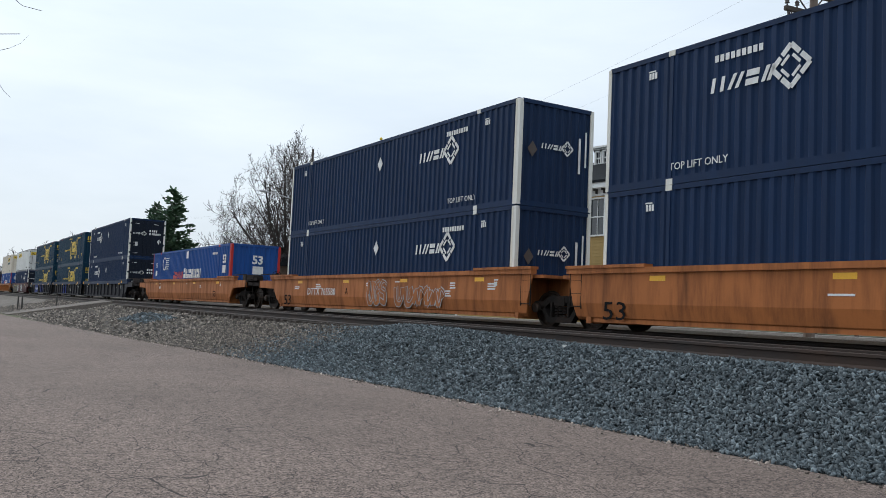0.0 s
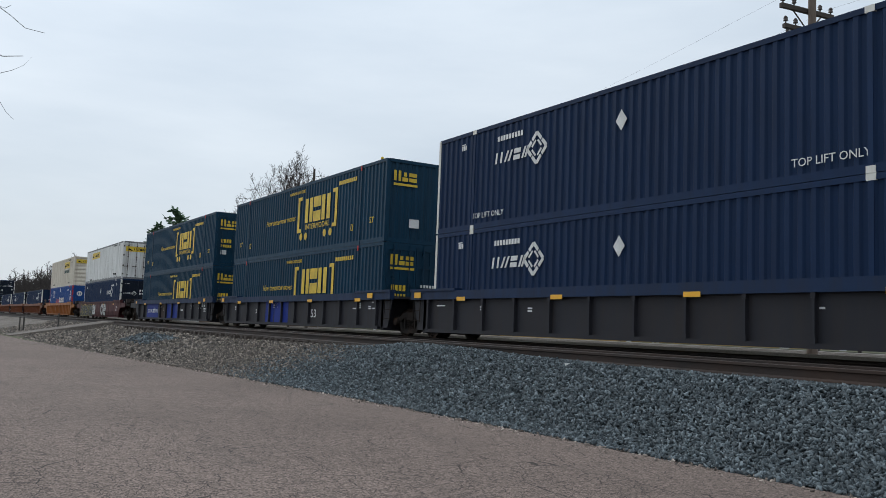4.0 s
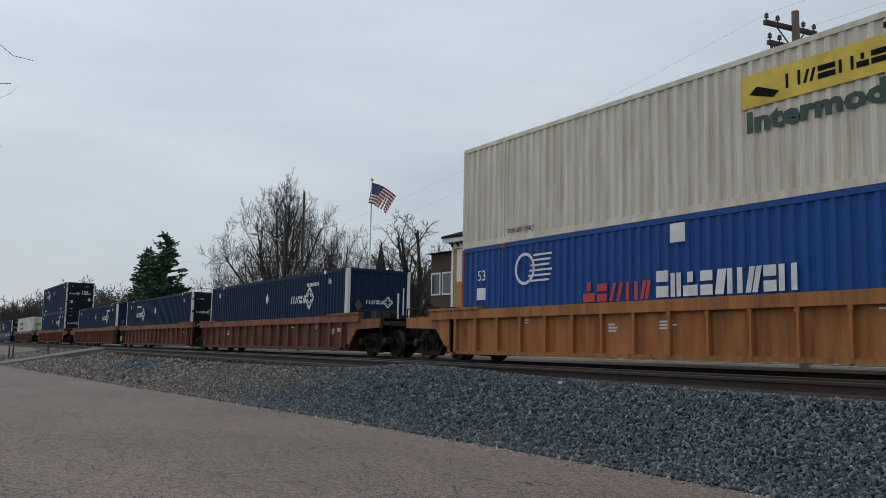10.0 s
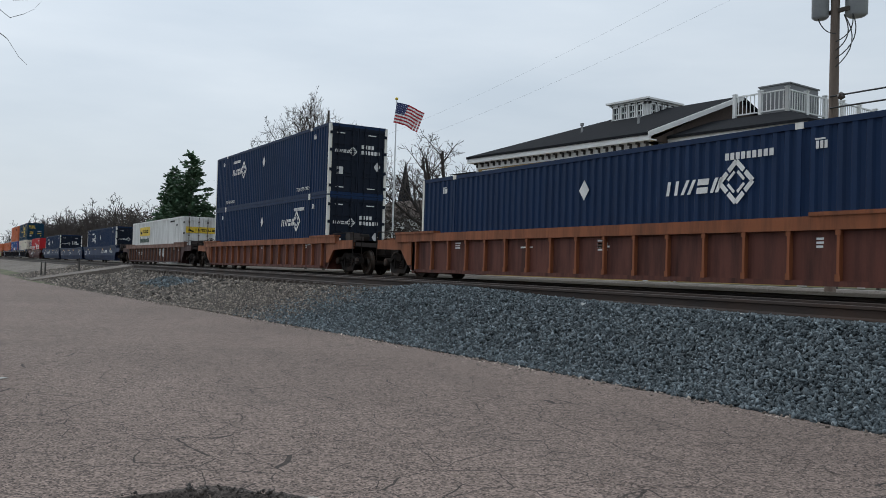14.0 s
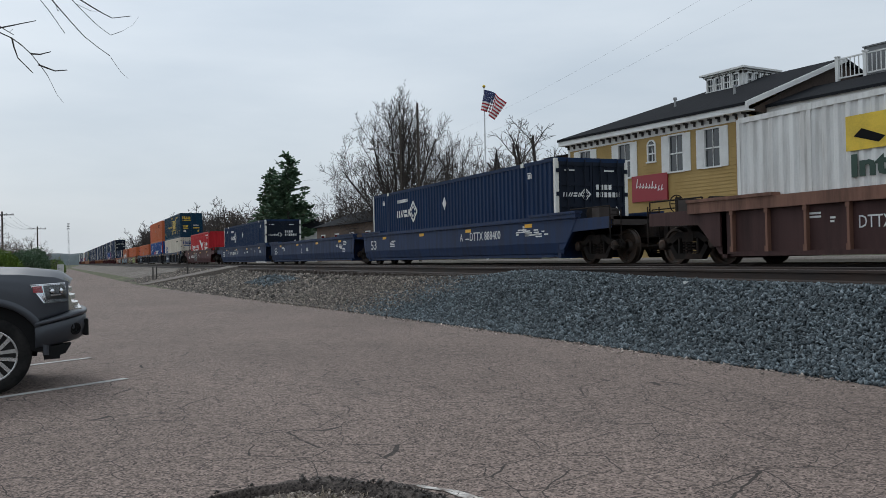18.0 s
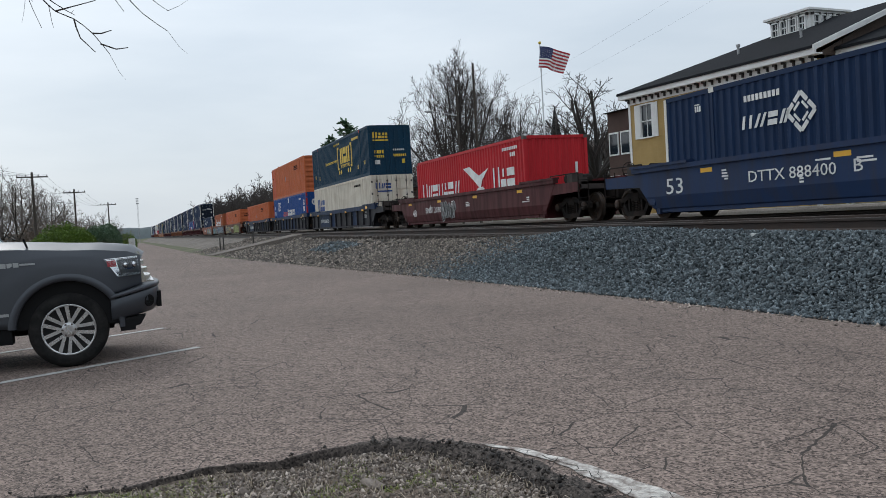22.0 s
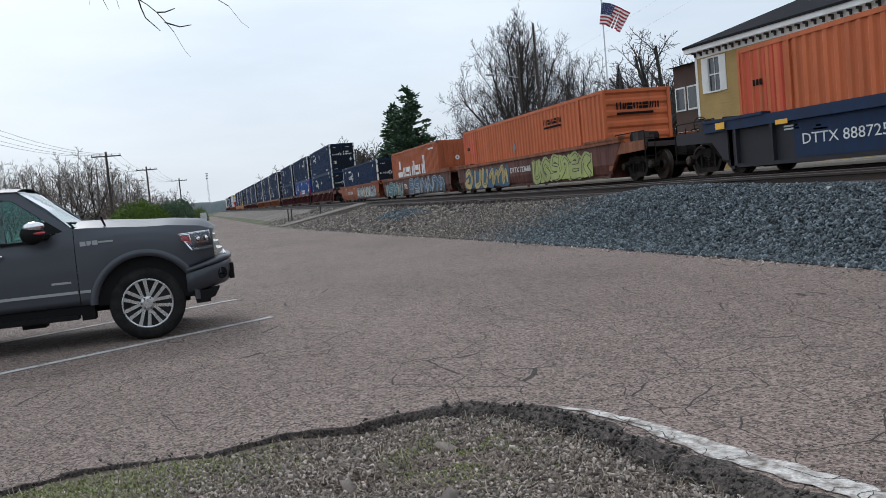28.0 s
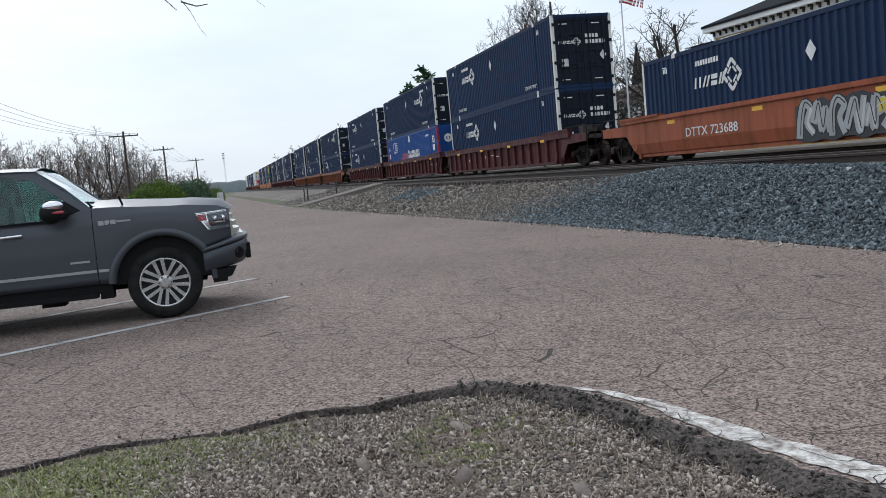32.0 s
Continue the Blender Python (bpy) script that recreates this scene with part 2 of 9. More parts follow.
def text_mesh(text, height, mat, x, z, y, width=None, end=False, italic=0.0, depth=0.003, bold=0.0):
    """Letters standing on the near side (facing -y), or on an end that faces +x."""
    cu = bpy.data.curves.new("lettering", "FONT")
    cu.body, cu.size, cu.extrude, cu.shear = text, height / 0.72, depth, italic
    cu.align_x, cu.offset = "CENTER", bold
    cu.resolution_u = 2
    ob = bpy.data.objects.new("lettering", cu)
    scene.collection.objects.link(ob)
    me = bpy.data.meshes.new_from_object(ob.evaluated_get(bpy.context.evaluated_depsgraph_get()))
    bpy.data.objects.remove(ob)
    bpy.data.curves.remove(cu)
    co = np.array([v.co for v in me.vertices])
    k = 1.0 if width is None else width / max(1e-6, co[:, 0].max() - co[:, 0].min())
    for v in me.vertices:
        a, b, d = v.co.x * k, v.co.y, v.co.z
        v.co = (y + d, x + a, z + b) if end else (x + a, y - d, z + b)
    me.materials.clear()
    me.materials.append(mat)
    return me


def plates(polys, y, end=False, t=0.004):
    """Thin painted shapes: polygons of (along, up), on the side at y or on an end at x = y."""
    bm = bmesh.new()
    for p in polys:
        prism(bm, p, 0 if end else 1, y - (0 if end else t), y + (t if end else 0))
    return bm


def slab(x0, x1, z0, z1, lean=0.0):
    return [(x0, z0), (x1, z0), (x1 + lean, z1), (x0 + lean, z1)]


def bar_mark(x, w, z0, z1, form, t, lean=0.0):
    """A plain mark of t-thick bars in place of one sign of a name: upright twins, two level blocks, slanted bars or a split block."""
    h = z1 - z0
    t = min(t, 0.42 * w)
    rows = {"twin": ((0, t, z0, z1), (w - t, w, z0, z1)),
            "stack": ((0, w, z0, z0 + 0.42 * h), (0, w, z0 + 0.58 * h, z1)),
            "split": ((0, w, z0, z0 + 0.44 * h), (0.5 * w - 0.6 * t, 0.5 * w + 0.6 * t, z0 + 0.56 * h, z1)),
            "slant": ((0, t, z0, z1), (0.62 * w - t / 2, 0.62 * w + t / 2, z0, z1))}[form]
    out = []
    for p, q, lo, hi in rows:
        tilt = 0.3 * w if form == "slant" else 0.0
        k = [(lean + tilt) * (z - z0) / h for z in (lo, hi)]
        out.append([(x + p + k[0], lo), (x + q + k[0], lo), (x + q + k[1], hi), (x + p + k[1], hi)])
    return out


FORMS = ("twin", "slant", "stack", "twin", "split", "stack", "slant")


def letters(x0, x1, z0, z1, n, lean=0.0, gap=0.16, bold=0.20, first=0):
    """n plain bar marks of uneven width, the first one taller, in place of a name."""
    wide = [(1.0, 0.82, 1.12, 0.9, 0.74, 1.05)[i % 6] for i in range(n)]
    k, out, x = (x1 - x0) / sum(wide), [], x0
    for i, w in enumerate(wide):
        out += bar_mark(x, w * k * (1 - gap), z0, z1 if i == 0 else z1 - 0.12 * (z1 - z0), FORMS[(i + first) % 7], bold * (z1 - z0), lean)
        x += w * k
    return out


def ring_poly(cx, cz, r0, r1, n=20):
    out = []
    for i in range(n):
        a, b = 2 * math.pi * i / n, 2 * math.pi * (i + 1) / n
        out.append([(cx + r * math.cos(t), cz + r * math.sin(t)) for r, t in ((r1, a), (r1, b), (r0, b), (r0, a))])
    return out


def disc_poly(cx, cz, r, n=16):
    return [[(cx + r * math.cos(2 * math.pi * i / n), cz + r * math.sin(2 * math.pi * i / n)) for i in range(n)]]


# heights and lines of the tracks
TRACK_Y, NEAR_Y, RAIL_Z, GRADE, WELL = 14.83, 10.56, 1.06, -0.00158, 0.27


# ---- ground: lot, trackbed, street, kerbed island ----
def rise(x):
    return GRADE * max(-420.0, min(60.0, x))


def lot_edge(x):
    """The line where asphalt meets the foot of the ballast."""
    return float(np.interp(x, (-60, -43, -33, -26, -20, -15, -9, 0), (4.9, 5.65, 6.25, 6.66, 7.0, 7.24, 7.36, 7.40)))


def height(x, y):
    e = lot_edge(x)
    top = 0.80 + rise(x)
    if y < e - 0.12:
        z = -0.09
    elif y < 9.15:
        z = -0.09 + (top + 0.09) * max(0.0, min(1.0, (y - e + 0.12) / (9.15 - e + 0.12))) ** 1.15
    elif y < 17.0:
        z = top
    elif y < 18.4:
        z = top + 0.10 * (y - 17.0) / 1.4
    else:
        z = 0.96 + rise(x)
    # the fresh heap beside the track, and a smaller one farther on
    z += 0.19 * math.exp(-(((x + 15.8) / (2.3 if x < -15.8 else 4.0)) ** 2) - ((y - 8.95) / 0.7) ** 2)
    z += 0.05 * math.exp(-(((x + 8.5) / 5.0) ** 2) - ((y - 8.7) / 0.7) ** 2)
    z += 0.30 * math.exp(-(((x + 36.5) / 2.2) ** 2) - ((y - 8.2) / 0.6) ** 2)
    if x < -18:
        z -= 0.20 * min(1, (-18 - x) / 12) * math.exp(-((y - 8.6) / 0.9) ** 2)
    return z


def speckle(name, dark, light, size, rough=0.9, bump=0.6, cracks=0.0, crack_scale=0.55, stain=None, patch=0.25):
    """Asphalt or gravel in grains: random cells of two shades, wide patches, stains and fine cracks."""
    m = bpy.data.materials.new(name)
    m.use_nodes = True
    n, l = m.node_tree.nodes, m.node_tree.links
    b = n["Principled BSDF"]
    b.inputs["Roughness"].default_value = rough
    b.inputs["Specular IOR Level"].default_value = 0.25
    co = n.new("ShaderNodeTexCoord")
    vo = n.new("ShaderNodeTexVoronoi")
    vo.inputs["Scale"].default_value = 1 / size
    l.new(co.outputs["Object"], vo.inputs["Vector"])
    vo2 = n.new("ShaderNodeTexVoronoi")
    vo2.inputs["Scale"].default_value = 0.38 / size
    l.new(co.outputs["Object"], vo2.inputs["Vector"])
    g1, g2 = n.new("ShaderNodeSeparateColor"), n.new("ShaderNodeSeparateColor")
    l.new(vo.outputs["Color"], g1.inputs[0])
    l.new(vo2.outputs["Color"], g2.inputs[0])
    ad = n.new("ShaderNodeMath")
    ad.operation = "MULTIPLY_ADD"
    ad.inputs[1].default_value = 0.22
    l.new(g2.outputs[1], ad.inputs[0])
    mu = n.new("ShaderNodeMath")
    mu.operation = "MULTIPLY"
    mu.inputs[1].default_value = 0.80
    l.new(g1.outputs[0], mu.inputs[0])
    l.new(mu.outputs[0], ad.inputs[2])
    mx = n.new("ShaderNodeMixRGB")
    mx.inputs["Color1"].default_value, mx.inputs["Color2"].default_value = (*dark, 1), (*light, 1)
    l.new(ad.outputs[0], mx.inputs["Fac"])
    wide = n.new("ShaderNodeTexNoise")
    wide.inputs["Scale"].default_value, wide.inputs["Detail"].default_value = 0.22, 5
    l.new(co.outputs["Object"], wide.inputs["Vector"])
    wr = n.new("ShaderNodeMapRange")
    wr.inputs["From Min"].default_value, wr.inputs["From Max"].default_value = 0.3, 0.7
    wr.inputs["To Min"].default_value, wr.inputs["To Max"].default_value = 1 - patch, 1 + patch
    l.new(wide.outputs["Fac"], wr.inputs["Value"])
    sc = n.new("ShaderNodeVectorMath")
    sc.operation = "SCALE"
    l.new(mx.outputs["Color"], sc.inputs[0])
    l.new(wr.outputs["Result"], sc.inputs["Scale"])
    out = sc.outputs["Vector"]
    if stain is not None:
        sn = n.new("ShaderNodeTexNoise")
        sn.inputs["Scale"].default_value, sn.inputs["Detail"].default_value, sn.inputs["Roughness"].default_value = 0.55, 6, 0.6
        sm = n.new("ShaderNodeMapping")
        sm.inputs["Location"].default_value = (3.1, 7.7, 0)
        sm.inputs["Scale"].default_value = (0.45, 1.6, 1)
        l.new(co.outputs["Object"], sm.inputs["Vector"])
        l.new(sm.outputs["Vector"], sn.inputs["Vector"])
        sr = n.new("ShaderNodeMapRange")
        sr.inputs["From Min"].default_value, sr.inputs["From Max"].default_value, sr.inputs["To Max"].default_value = 0.56, 0.78, 0.35
        l.new(sn.outputs["Fac"], sr.inputs["Value"])
        s2 = n.new("ShaderNodeMixRGB")
        s2.inputs["Color2"].default_value = (*stain, 1)
        l.new(sr.outputs["Result"], s2.inputs["Fac"])
        l.new(out, s2.inputs["Color1"])
        out = s2.outputs["Color"]
    hgt = g1.outputs[0]
    if cracks:
        wob = n.new("ShaderNodeTexNoise")
        wob.inputs["Scale"].default_value, wob.inputs["Detail"].default_value = 2.6, 2
        l.new(co.outputs["Object"], wob.inputs["Vector"])
        wv = n.new("ShaderNodeVectorMath")
        wv.operation = "MULTIPLY_ADD"
        wv.inputs[1].default_value = (0.17, 0.17, 0.0)
        l.new(wob.outputs["Color"], wv.inputs[0])
        l.new(co.outputs["Object"], wv.inputs[2])
        cv = n.new("ShaderNodeTexVoronoi")
        cv.feature = "DISTANCE_TO_EDGE"
        cv.inputs["Scale"].default_value = crack_scale
        l.new(wv.outputs["Vector"], cv.inputs["Vector"])
        gate = n.new("ShaderNodeTexNoise")
        gate.inputs["Scale"].default_value, gate.inputs["Detail"].default_value = 0.6, 3
        l.new(co.outputs["Object"], gate.inputs["Vector"])
        gr = n.new("ShaderNodeMapRange")
        gr.inputs["From Min"].default_value, gr.inputs["From Max"].default_value, gr.inputs["To Max"].default_value = 0.32, 0.52, 0.0075
        l.new(gate.outputs["Fac"], gr.inputs["Value"])
        lt = n.new("ShaderNodeMath")
        lt.operation = "LESS_THAN"
        l.new(cv.outputs["Distance"], lt.inputs[0])
        l.new(gr.outputs["Result"], lt.inputs[1])
        cm = n.new("ShaderNodeMixRGB")
        cm.inputs["Color2"].default_value = (0.035, 0.03, 0.027, 1)
        k = n.new("ShaderNodeMath")
        k.operation = "MULTIPLY"
        k.inputs[1].default_value = cracks
        l.new(lt.outputs[0], k.inputs[0])
        l.new(k.outputs[0], cm.inputs["Fac"])
        l.new(out, cm.inputs["Color1"])
        out = cm.outputs["Color"]
        sb = n.new("ShaderNodeMath")
        sb.operation = "SUBTRACT"
        l.new(g1.outputs[0], sb.inputs[0])
        l.new(lt.outputs[0], sb.inputs[1])
        hgt = sb.outputs[0]
    l.new(out, b.inputs["Base Color"])
    bp = n.new("ShaderNodeBump")
    bp.inputs["Strength"].default_value, bp.inputs["Distance"].default_value = bump, size * 0.35
    l.new(hgt, bp.inputs["Height"])
    l.new(bp.outputs["Normal"], b.inputs["Normal"])
    return m


def stone_mat(name, dark, light, rough=0.8):
    m = bpy.data.materials.new(name)
    m.use_nodes = True
    n, l = m.node_tree.nodes, m.node_tree.links
    b = n["Principled BSDF"]
    b.inputs["Roughness"].default_value = rough
    geo = n.new("ShaderNodeNewGeometry")
    rp = n.new("ShaderNodeValToRGB")
    rp.color_ramp.elements[0].color, rp.color_ramp.elements[1].color = (*dark, 1), (*light, 1)
    e = rp.color_ramp.elements.new(0.72)
    e.color = tuple(0.62 * a + 0.38 * c for a, c in zip(dark, light)) + (1,)
    co, nz = n.new("ShaderNodeTexCoord"), n.new("ShaderNodeTexNoise")
    nz.inputs["Scale"].default_value = 60
    l.new(co.outputs["Object"], nz.inputs["Vector"])
    sc = n.new("ShaderNodeVectorMath")
    sc.operation = "SCALE"
    mr = n.new("ShaderNodeMapRange")
    mr.inputs["To Min"].default_value, mr.inputs["To Max"].default_value = 0.6, 1.4
    l.new(nz.outputs["Fac"], mr.inputs["Value"])
    l.new(geo.outputs["Random Per Island"], rp.inputs["Fac"])
    l.new(rp.outputs["Color"], sc.inputs[0])
    l.new(mr.outputs["Result"], sc.inputs["Scale"])
    l.new(sc.outputs["Vector"], b.inputs["Base Color"])
    return m


def stones(name, pts, sizes, mat, seed, flat=0.7):
    """Many loose angular stones as one mesh."""
    rs = np.random.RandomState(seed)
    n = len(pts)
    cube = np.array([(-1, -1, -1), (1, -1, -1), (1, 1, -1), (-1, 1, -1), (-1, -1, 1), (1, -1, 1), (1, 1, 1), (-1, 1, 1)], float) * 0.5
    v = cube[None] * (1 + rs.uniform(-0.45, 0.45, (n, 8, 3))) + rs.uniform(-0.16, 0.16, (n, 8, 3))
    v *= np.array([1.45, 0.85, flat])[None, None] * rs.uniform(0.75, 1.25, (n, 1, 3))
    q = rs.normal(size=(n, 4))
    q /= np.linalg.norm(q, axis=1)[:, None]
    w, x, y, z = q.T
    R = np.stack([1 - 2 * (y * y + z * z), 2 * (x * y - z * w), 2 * (x * z + y * w), 2 * (x * y + z * w), 1 - 2 * (x * x + z * z), 2 * (y * z - x * w),
                  2 * (x * z - y * w), 2 * (y * z + x * w), 1 - 2 * (x * x + y * y)], 1).reshape(n, 3, 3)
    v = np.einsum("nij,nkj->nki", R, v) * np.asarray(sizes)[:, None, None] + np.asarray(pts)[:, None, :]
    quad = np.array([(0, 3, 2, 1), (4, 5, 6, 7), (0, 1, 5, 4), (1, 2, 6, 5), (2, 3, 7, 6), (3, 0, 4, 7)])
    loops = (quad.ravel()[None] + 8 * np.arange(n)[:, None]).ravel()
    me = bpy.data.meshes.new(name)
    me.vertices.add(8 * n)
    me.vertices.foreach_set("co", v.astype(np.float32).ravel())
    me.loops.add(len(loops))
    me.loops.foreach_set("vertex_index", loops.astype(np.int32))
    me.polygons.add(6 * n)
    me.polygons.foreach_set("loop_start", np.arange(0, 24 * n, 4, dtype=np.int32))
    me.polygons.foreach_set("loop_total", np.full(6 * n, 4, dtype=np.int32))
    me.update(calc_edges=True)
    me.materials.append(mat)
    return new(name, me)


M_EARTH = speckle("grassy_earth", (0.05, 0.055, 0.025), (0.13, 0.13, 0.07), 0.05, patch=0.35)
M_ASPH = speckle("old_asphalt", (0.017, 0.0128, 0.011), (0.350, 0.268, 0.227), 0.0135, bump=0.7, cracks=0.88, crack_scale=2.0, stain=(0.075, 0.064, 0.058), patch=0.14)
M_BED = speckle("ballast_bed", (0.010, 0.012, 0.013), (0.075, 0.088, 0.094), 0.035, bump=1.0)
# bed along the rails, darker than the bank outside them
M_TRACKBED = speckle("dark_track_bed", (0.007, 0.006, 0.0055), (0.050, 0.042, 0.037), 0.04, bump=0.9)
M_OLDBED = speckle("weathered_stone_bed", (0.06, 0.05, 0.042), (0.24, 0.21, 0.18), 0.06, bump=0.8, patch=0.25)
M_STREET = speckle("pale_street_concrete", (0.30, 0.27, 0.24), (0.42, 0.39, 0.36), 0.03, bump=0.2, patch=0.12)
M_CONC = speckle("pale_concrete", (0.22, 0.20, 0.18), (0.36, 0.33, 0.30), 0.02, bump=0.3, patch=0.2)
M_GRAVEL = speckle("fine_gravel_soil", (0.045, 0.033, 0.025), (0.20, 0.155, 0.122), 0.014, bump=1.0, stain=(0.05, 0.04, 0.03), patch=0.3)
M_STONE = stone_mat("blue_grey_ballast", (0.030, 0.039, 0.044), (0.215, 0.255, 0.275))
M_OLDSTONE = stone_mat("weathered_ballast", (0.035, 0.030, 0.025), (0.34, 0.285, 0.235))
M_DARKSTONE = stone_mat("dark_track_stones", (0.010, 0.009, 0.0085), (0.075, 0.066, 0.060))
M_PEBBLE = stone_mat("pale_pebbles", (0.06, 0.045, 0.035), (0.58, 0.49, 0.42))
M_CRUMB = stone_mat("crumbled_asphalt", (0.018, 0.015, 0.013), (0.15, 0.125, 0.108))
M_RAILSIDE = surface("rail_steel", (0.022, 0.016, 0.014), 0.8, 0.0, dirt=RUST, dirt_amt=0.3)
M_RAILTOP = surface("dull_rail_top", (0.12, 0.095, 0.082), 0.45, 0.6, bump=0)
M_TIE = surface("tie_wood", (0.055, 0.042, 0.034), 0.9, var=0.35, scale=3, grain=30, grain_amt=0.3, bump=0.5, stretch=(6, 1, 6))

# one sheet from the lot to the horizon
xs = sorted(set([-2500, -1500, -1000, -700, -520, -420] + list(range(-360, -60, 20)) + [a * 0.5 for a in range(-120, 31)] + [20, 30, 60, 120, 300, 800]))
ys = sorted(set([-2500, -1200, -500, -200, -80, -30, -10, 0, 4, 6] + [6 + 0.2 * i for i in range(1, 20)] + [10, 12, 14, 16, 17, 17.7, 18.4, 24, 40, 90, 200, 600, 1500, 2500]))
verts = [(x, y, height(x, y) + (0.025 * noise.noise((x * 0.7, y * 1.9, 0)) if 6.5 < y < 9.5 else 0)) for y in ys for x in xs]
k = len(xs)
faces = [(j * k + i, j * k + i + 1, (j + 1) * k + i + 1, (j + 1) * k + i) for j in range(len(ys) - 1) for i in range(k - 1)]
me = raw("ground", verts, faces, M_EARTH)
me.materials.append(M_BED)
me.materials.append(M_OLDBED)
me.materials.append(M_TRACKBED)
for p in me.polygons:
    p.material_index = (3 if p.center.y > 9.8 else 1 if p.center.x > -21 else 2) if 5.6 < p.center.y < 17.5 and -400 < p.center.x < 200 else 0
tagged(new("ground", me), "earth and grass with a stone-covered railway bank", "ground", kind="structure")

# the kerb line of the island on which the camera stands
KERB = [(-3.2, -9.0), (-3.9, -5.0), (-4.55, -2.6), (-4.92, -1.25), (-5.12, -0.7), (-5.02, -0.1), (-5.17, 0.3), (-5.14, 0.75), (-5.24, 1.2), (-5.16, 1.5), (-4.86, 1.79),
        (-4.35, 1.94), (-3.85, 2.01), (-3.38, 2.09), (-2.93, 2.17), (-1.6, 2.40), (0.5, 2.75), (4.0, 3.1), (12.0, 3.9), (30.0, 5.0)]


def smooth_line(pts, step):
    """Points every step metres along a rounded line."""
    out = []
    for i in range(len(pts) - 1):
        p0, p1, p2, p3 = pts[max(0, i - 1)], pts[i], pts[i + 1], pts[min(len(pts) - 1, i + 2)]
        n = max(1, int(math.dist(p1, p2) / step))
        for j in range(n):
            t = j / n
            out.append(tuple(0.5 * (2 * b + (c - a) * t + (2 * a - 5 * b + 4 * c - d) * t * t + (3 * b - a - 3 * c + d) * t ** 3) for a, b, c, d in zip(p0, p1, p2, p3)))
    out.append(pts[-1])
    return out


rng = random.Random(11)
edge = smooth_line(KERB, 0.07)
edge = [(x + 0.035 * noise.noise((x * 5, y * 5, 1)) + 0.02 * (rng.random() - 0.5), y + 0.035 * noise.noise((x * 5, y * 5, 9)) + 0.02 * (rng.random() - 0.5)) for x, y in edge]
foot = []
x = 30.0
while x > -330:
    foot.append((x, lot_edge(x) + 0.05 * noise.noise((x * 1.3, 3, 0)) + 0.03 * (rng.random() - 0.5) if x > -90 else lot_edge(-90) + (x + 90) * -0.001))
    x -= 0.25 if x > -40 else 2.0 if x > -100 else 20.0
left = [(-330, 3.2), (-120, 1.2), (-70, 0.4), (-48, -0.6), (-46, -30), (-3.2, -30)]
bm = bmesh.new()
ring = [bm.verts.new((x, y, 0.0)) for x, y in foot + left + edge]
cap = bm.faces.new(ring)
ext = bmesh.ops.extrude_face_region(bm, geom=[cap])
for v in ext["geom"]:
    if isinstance(v, bmesh.types.BMVert):
        v.co.z = -0.10
bmesh.ops.triangulate(bm, faces=bm.faces[:])
tagged(new("parking_lot", finish(bm, "parking_lot", M_ASPH)), "cracked grey-brown asphalt parking lot", "pavement", kind="structure")

# crumbled dark lip along the kerb line
bm = bmesh.new()
vis = [p for p in edge if p[0] < 2.0 and p[1] > -4.0]
rows_ = []
for i, (x, y) in enumerate(vis):
    a, b = vis[max(0, i - 1)], vis[min(len(vis) - 1, i + 1)]
    d = Vector((b[0] - a[0], b[1] - a[1])).normalized()
    nrm = Vector((d.y, -d.x))
    wd = 0.012 + 0.085 * max(0.0, min(1.0, (y - 0.9) / 0.9)) * (1 + 0.5 * noise.noise((x * 3, y * 3, 4)))
    rows_.append([bm.verts.new((x + nrm.x * o, y + nrm.y * o, z + 0.018 * noise.noise((x * 9, y * 9, o * 30)))) for o, z in ((-0.008 - 0.8 * wd, 0.003), (0.0, 0.004 + 0.03 * wd), (wd * 0.35, -0.004), (wd * 0.8, -0.04), (wd * 1.2, -0.085))])
for a, b in zip(rows_, rows_[1:]):
    for i in range(4):
        bm.faces.new((a[i], a[i + 1], b[i + 1], b[i]))
M_LIP = speckle("broken_asphalt_lip", (0.010, 0.0083, 0.0073), (0.112, 0.092, 0.080), 0.012, bump=1.0, patch=0.3)
tagged(new("asphalt_kerb", finish(bm, "asphalt_kerb", M_LIP, True)), "low crumbling dark asphalt kerb", "kerb", kind="structure")
pts, sz = [], []
for i in range(6000):
    j = rng.randrange(1, len(vis) - 1)
    (x, y), p0, p1 = vis[j], vis[j - 1], vis[j + 1]
    d = Vector((p1[0] - p0[0], p1[1] - p0[1])).normalized()
    wd = 0.02 + 0.085 * max(0.0, min(1.0, (y - 1.2) / 0.7))
    o = rng.uniform(-0.04, wd * 1.25)
    q = x + d.y * o + rng.gauss(0, 0.03), y - d.x * o + rng.gauss(0, 0.012)
    if math.hypot(*q) > 2.0 and (y > 1.3 or rng.random() < 0.15):
        pts.append((*q, 0.010 - 0.055 * max(0, o) / wd + 0.006 * rng.random()))
        sz.append((0.004 + 0.016 * rng.random() ** 4) * (1.0 if y > 1.3 else 0.6))
tagged(stones("kerb_crumbs", pts, sz, M_CRUMB, 5), "loose dark asphalt crumbs along the kerb", "rubble", kind="stuff")

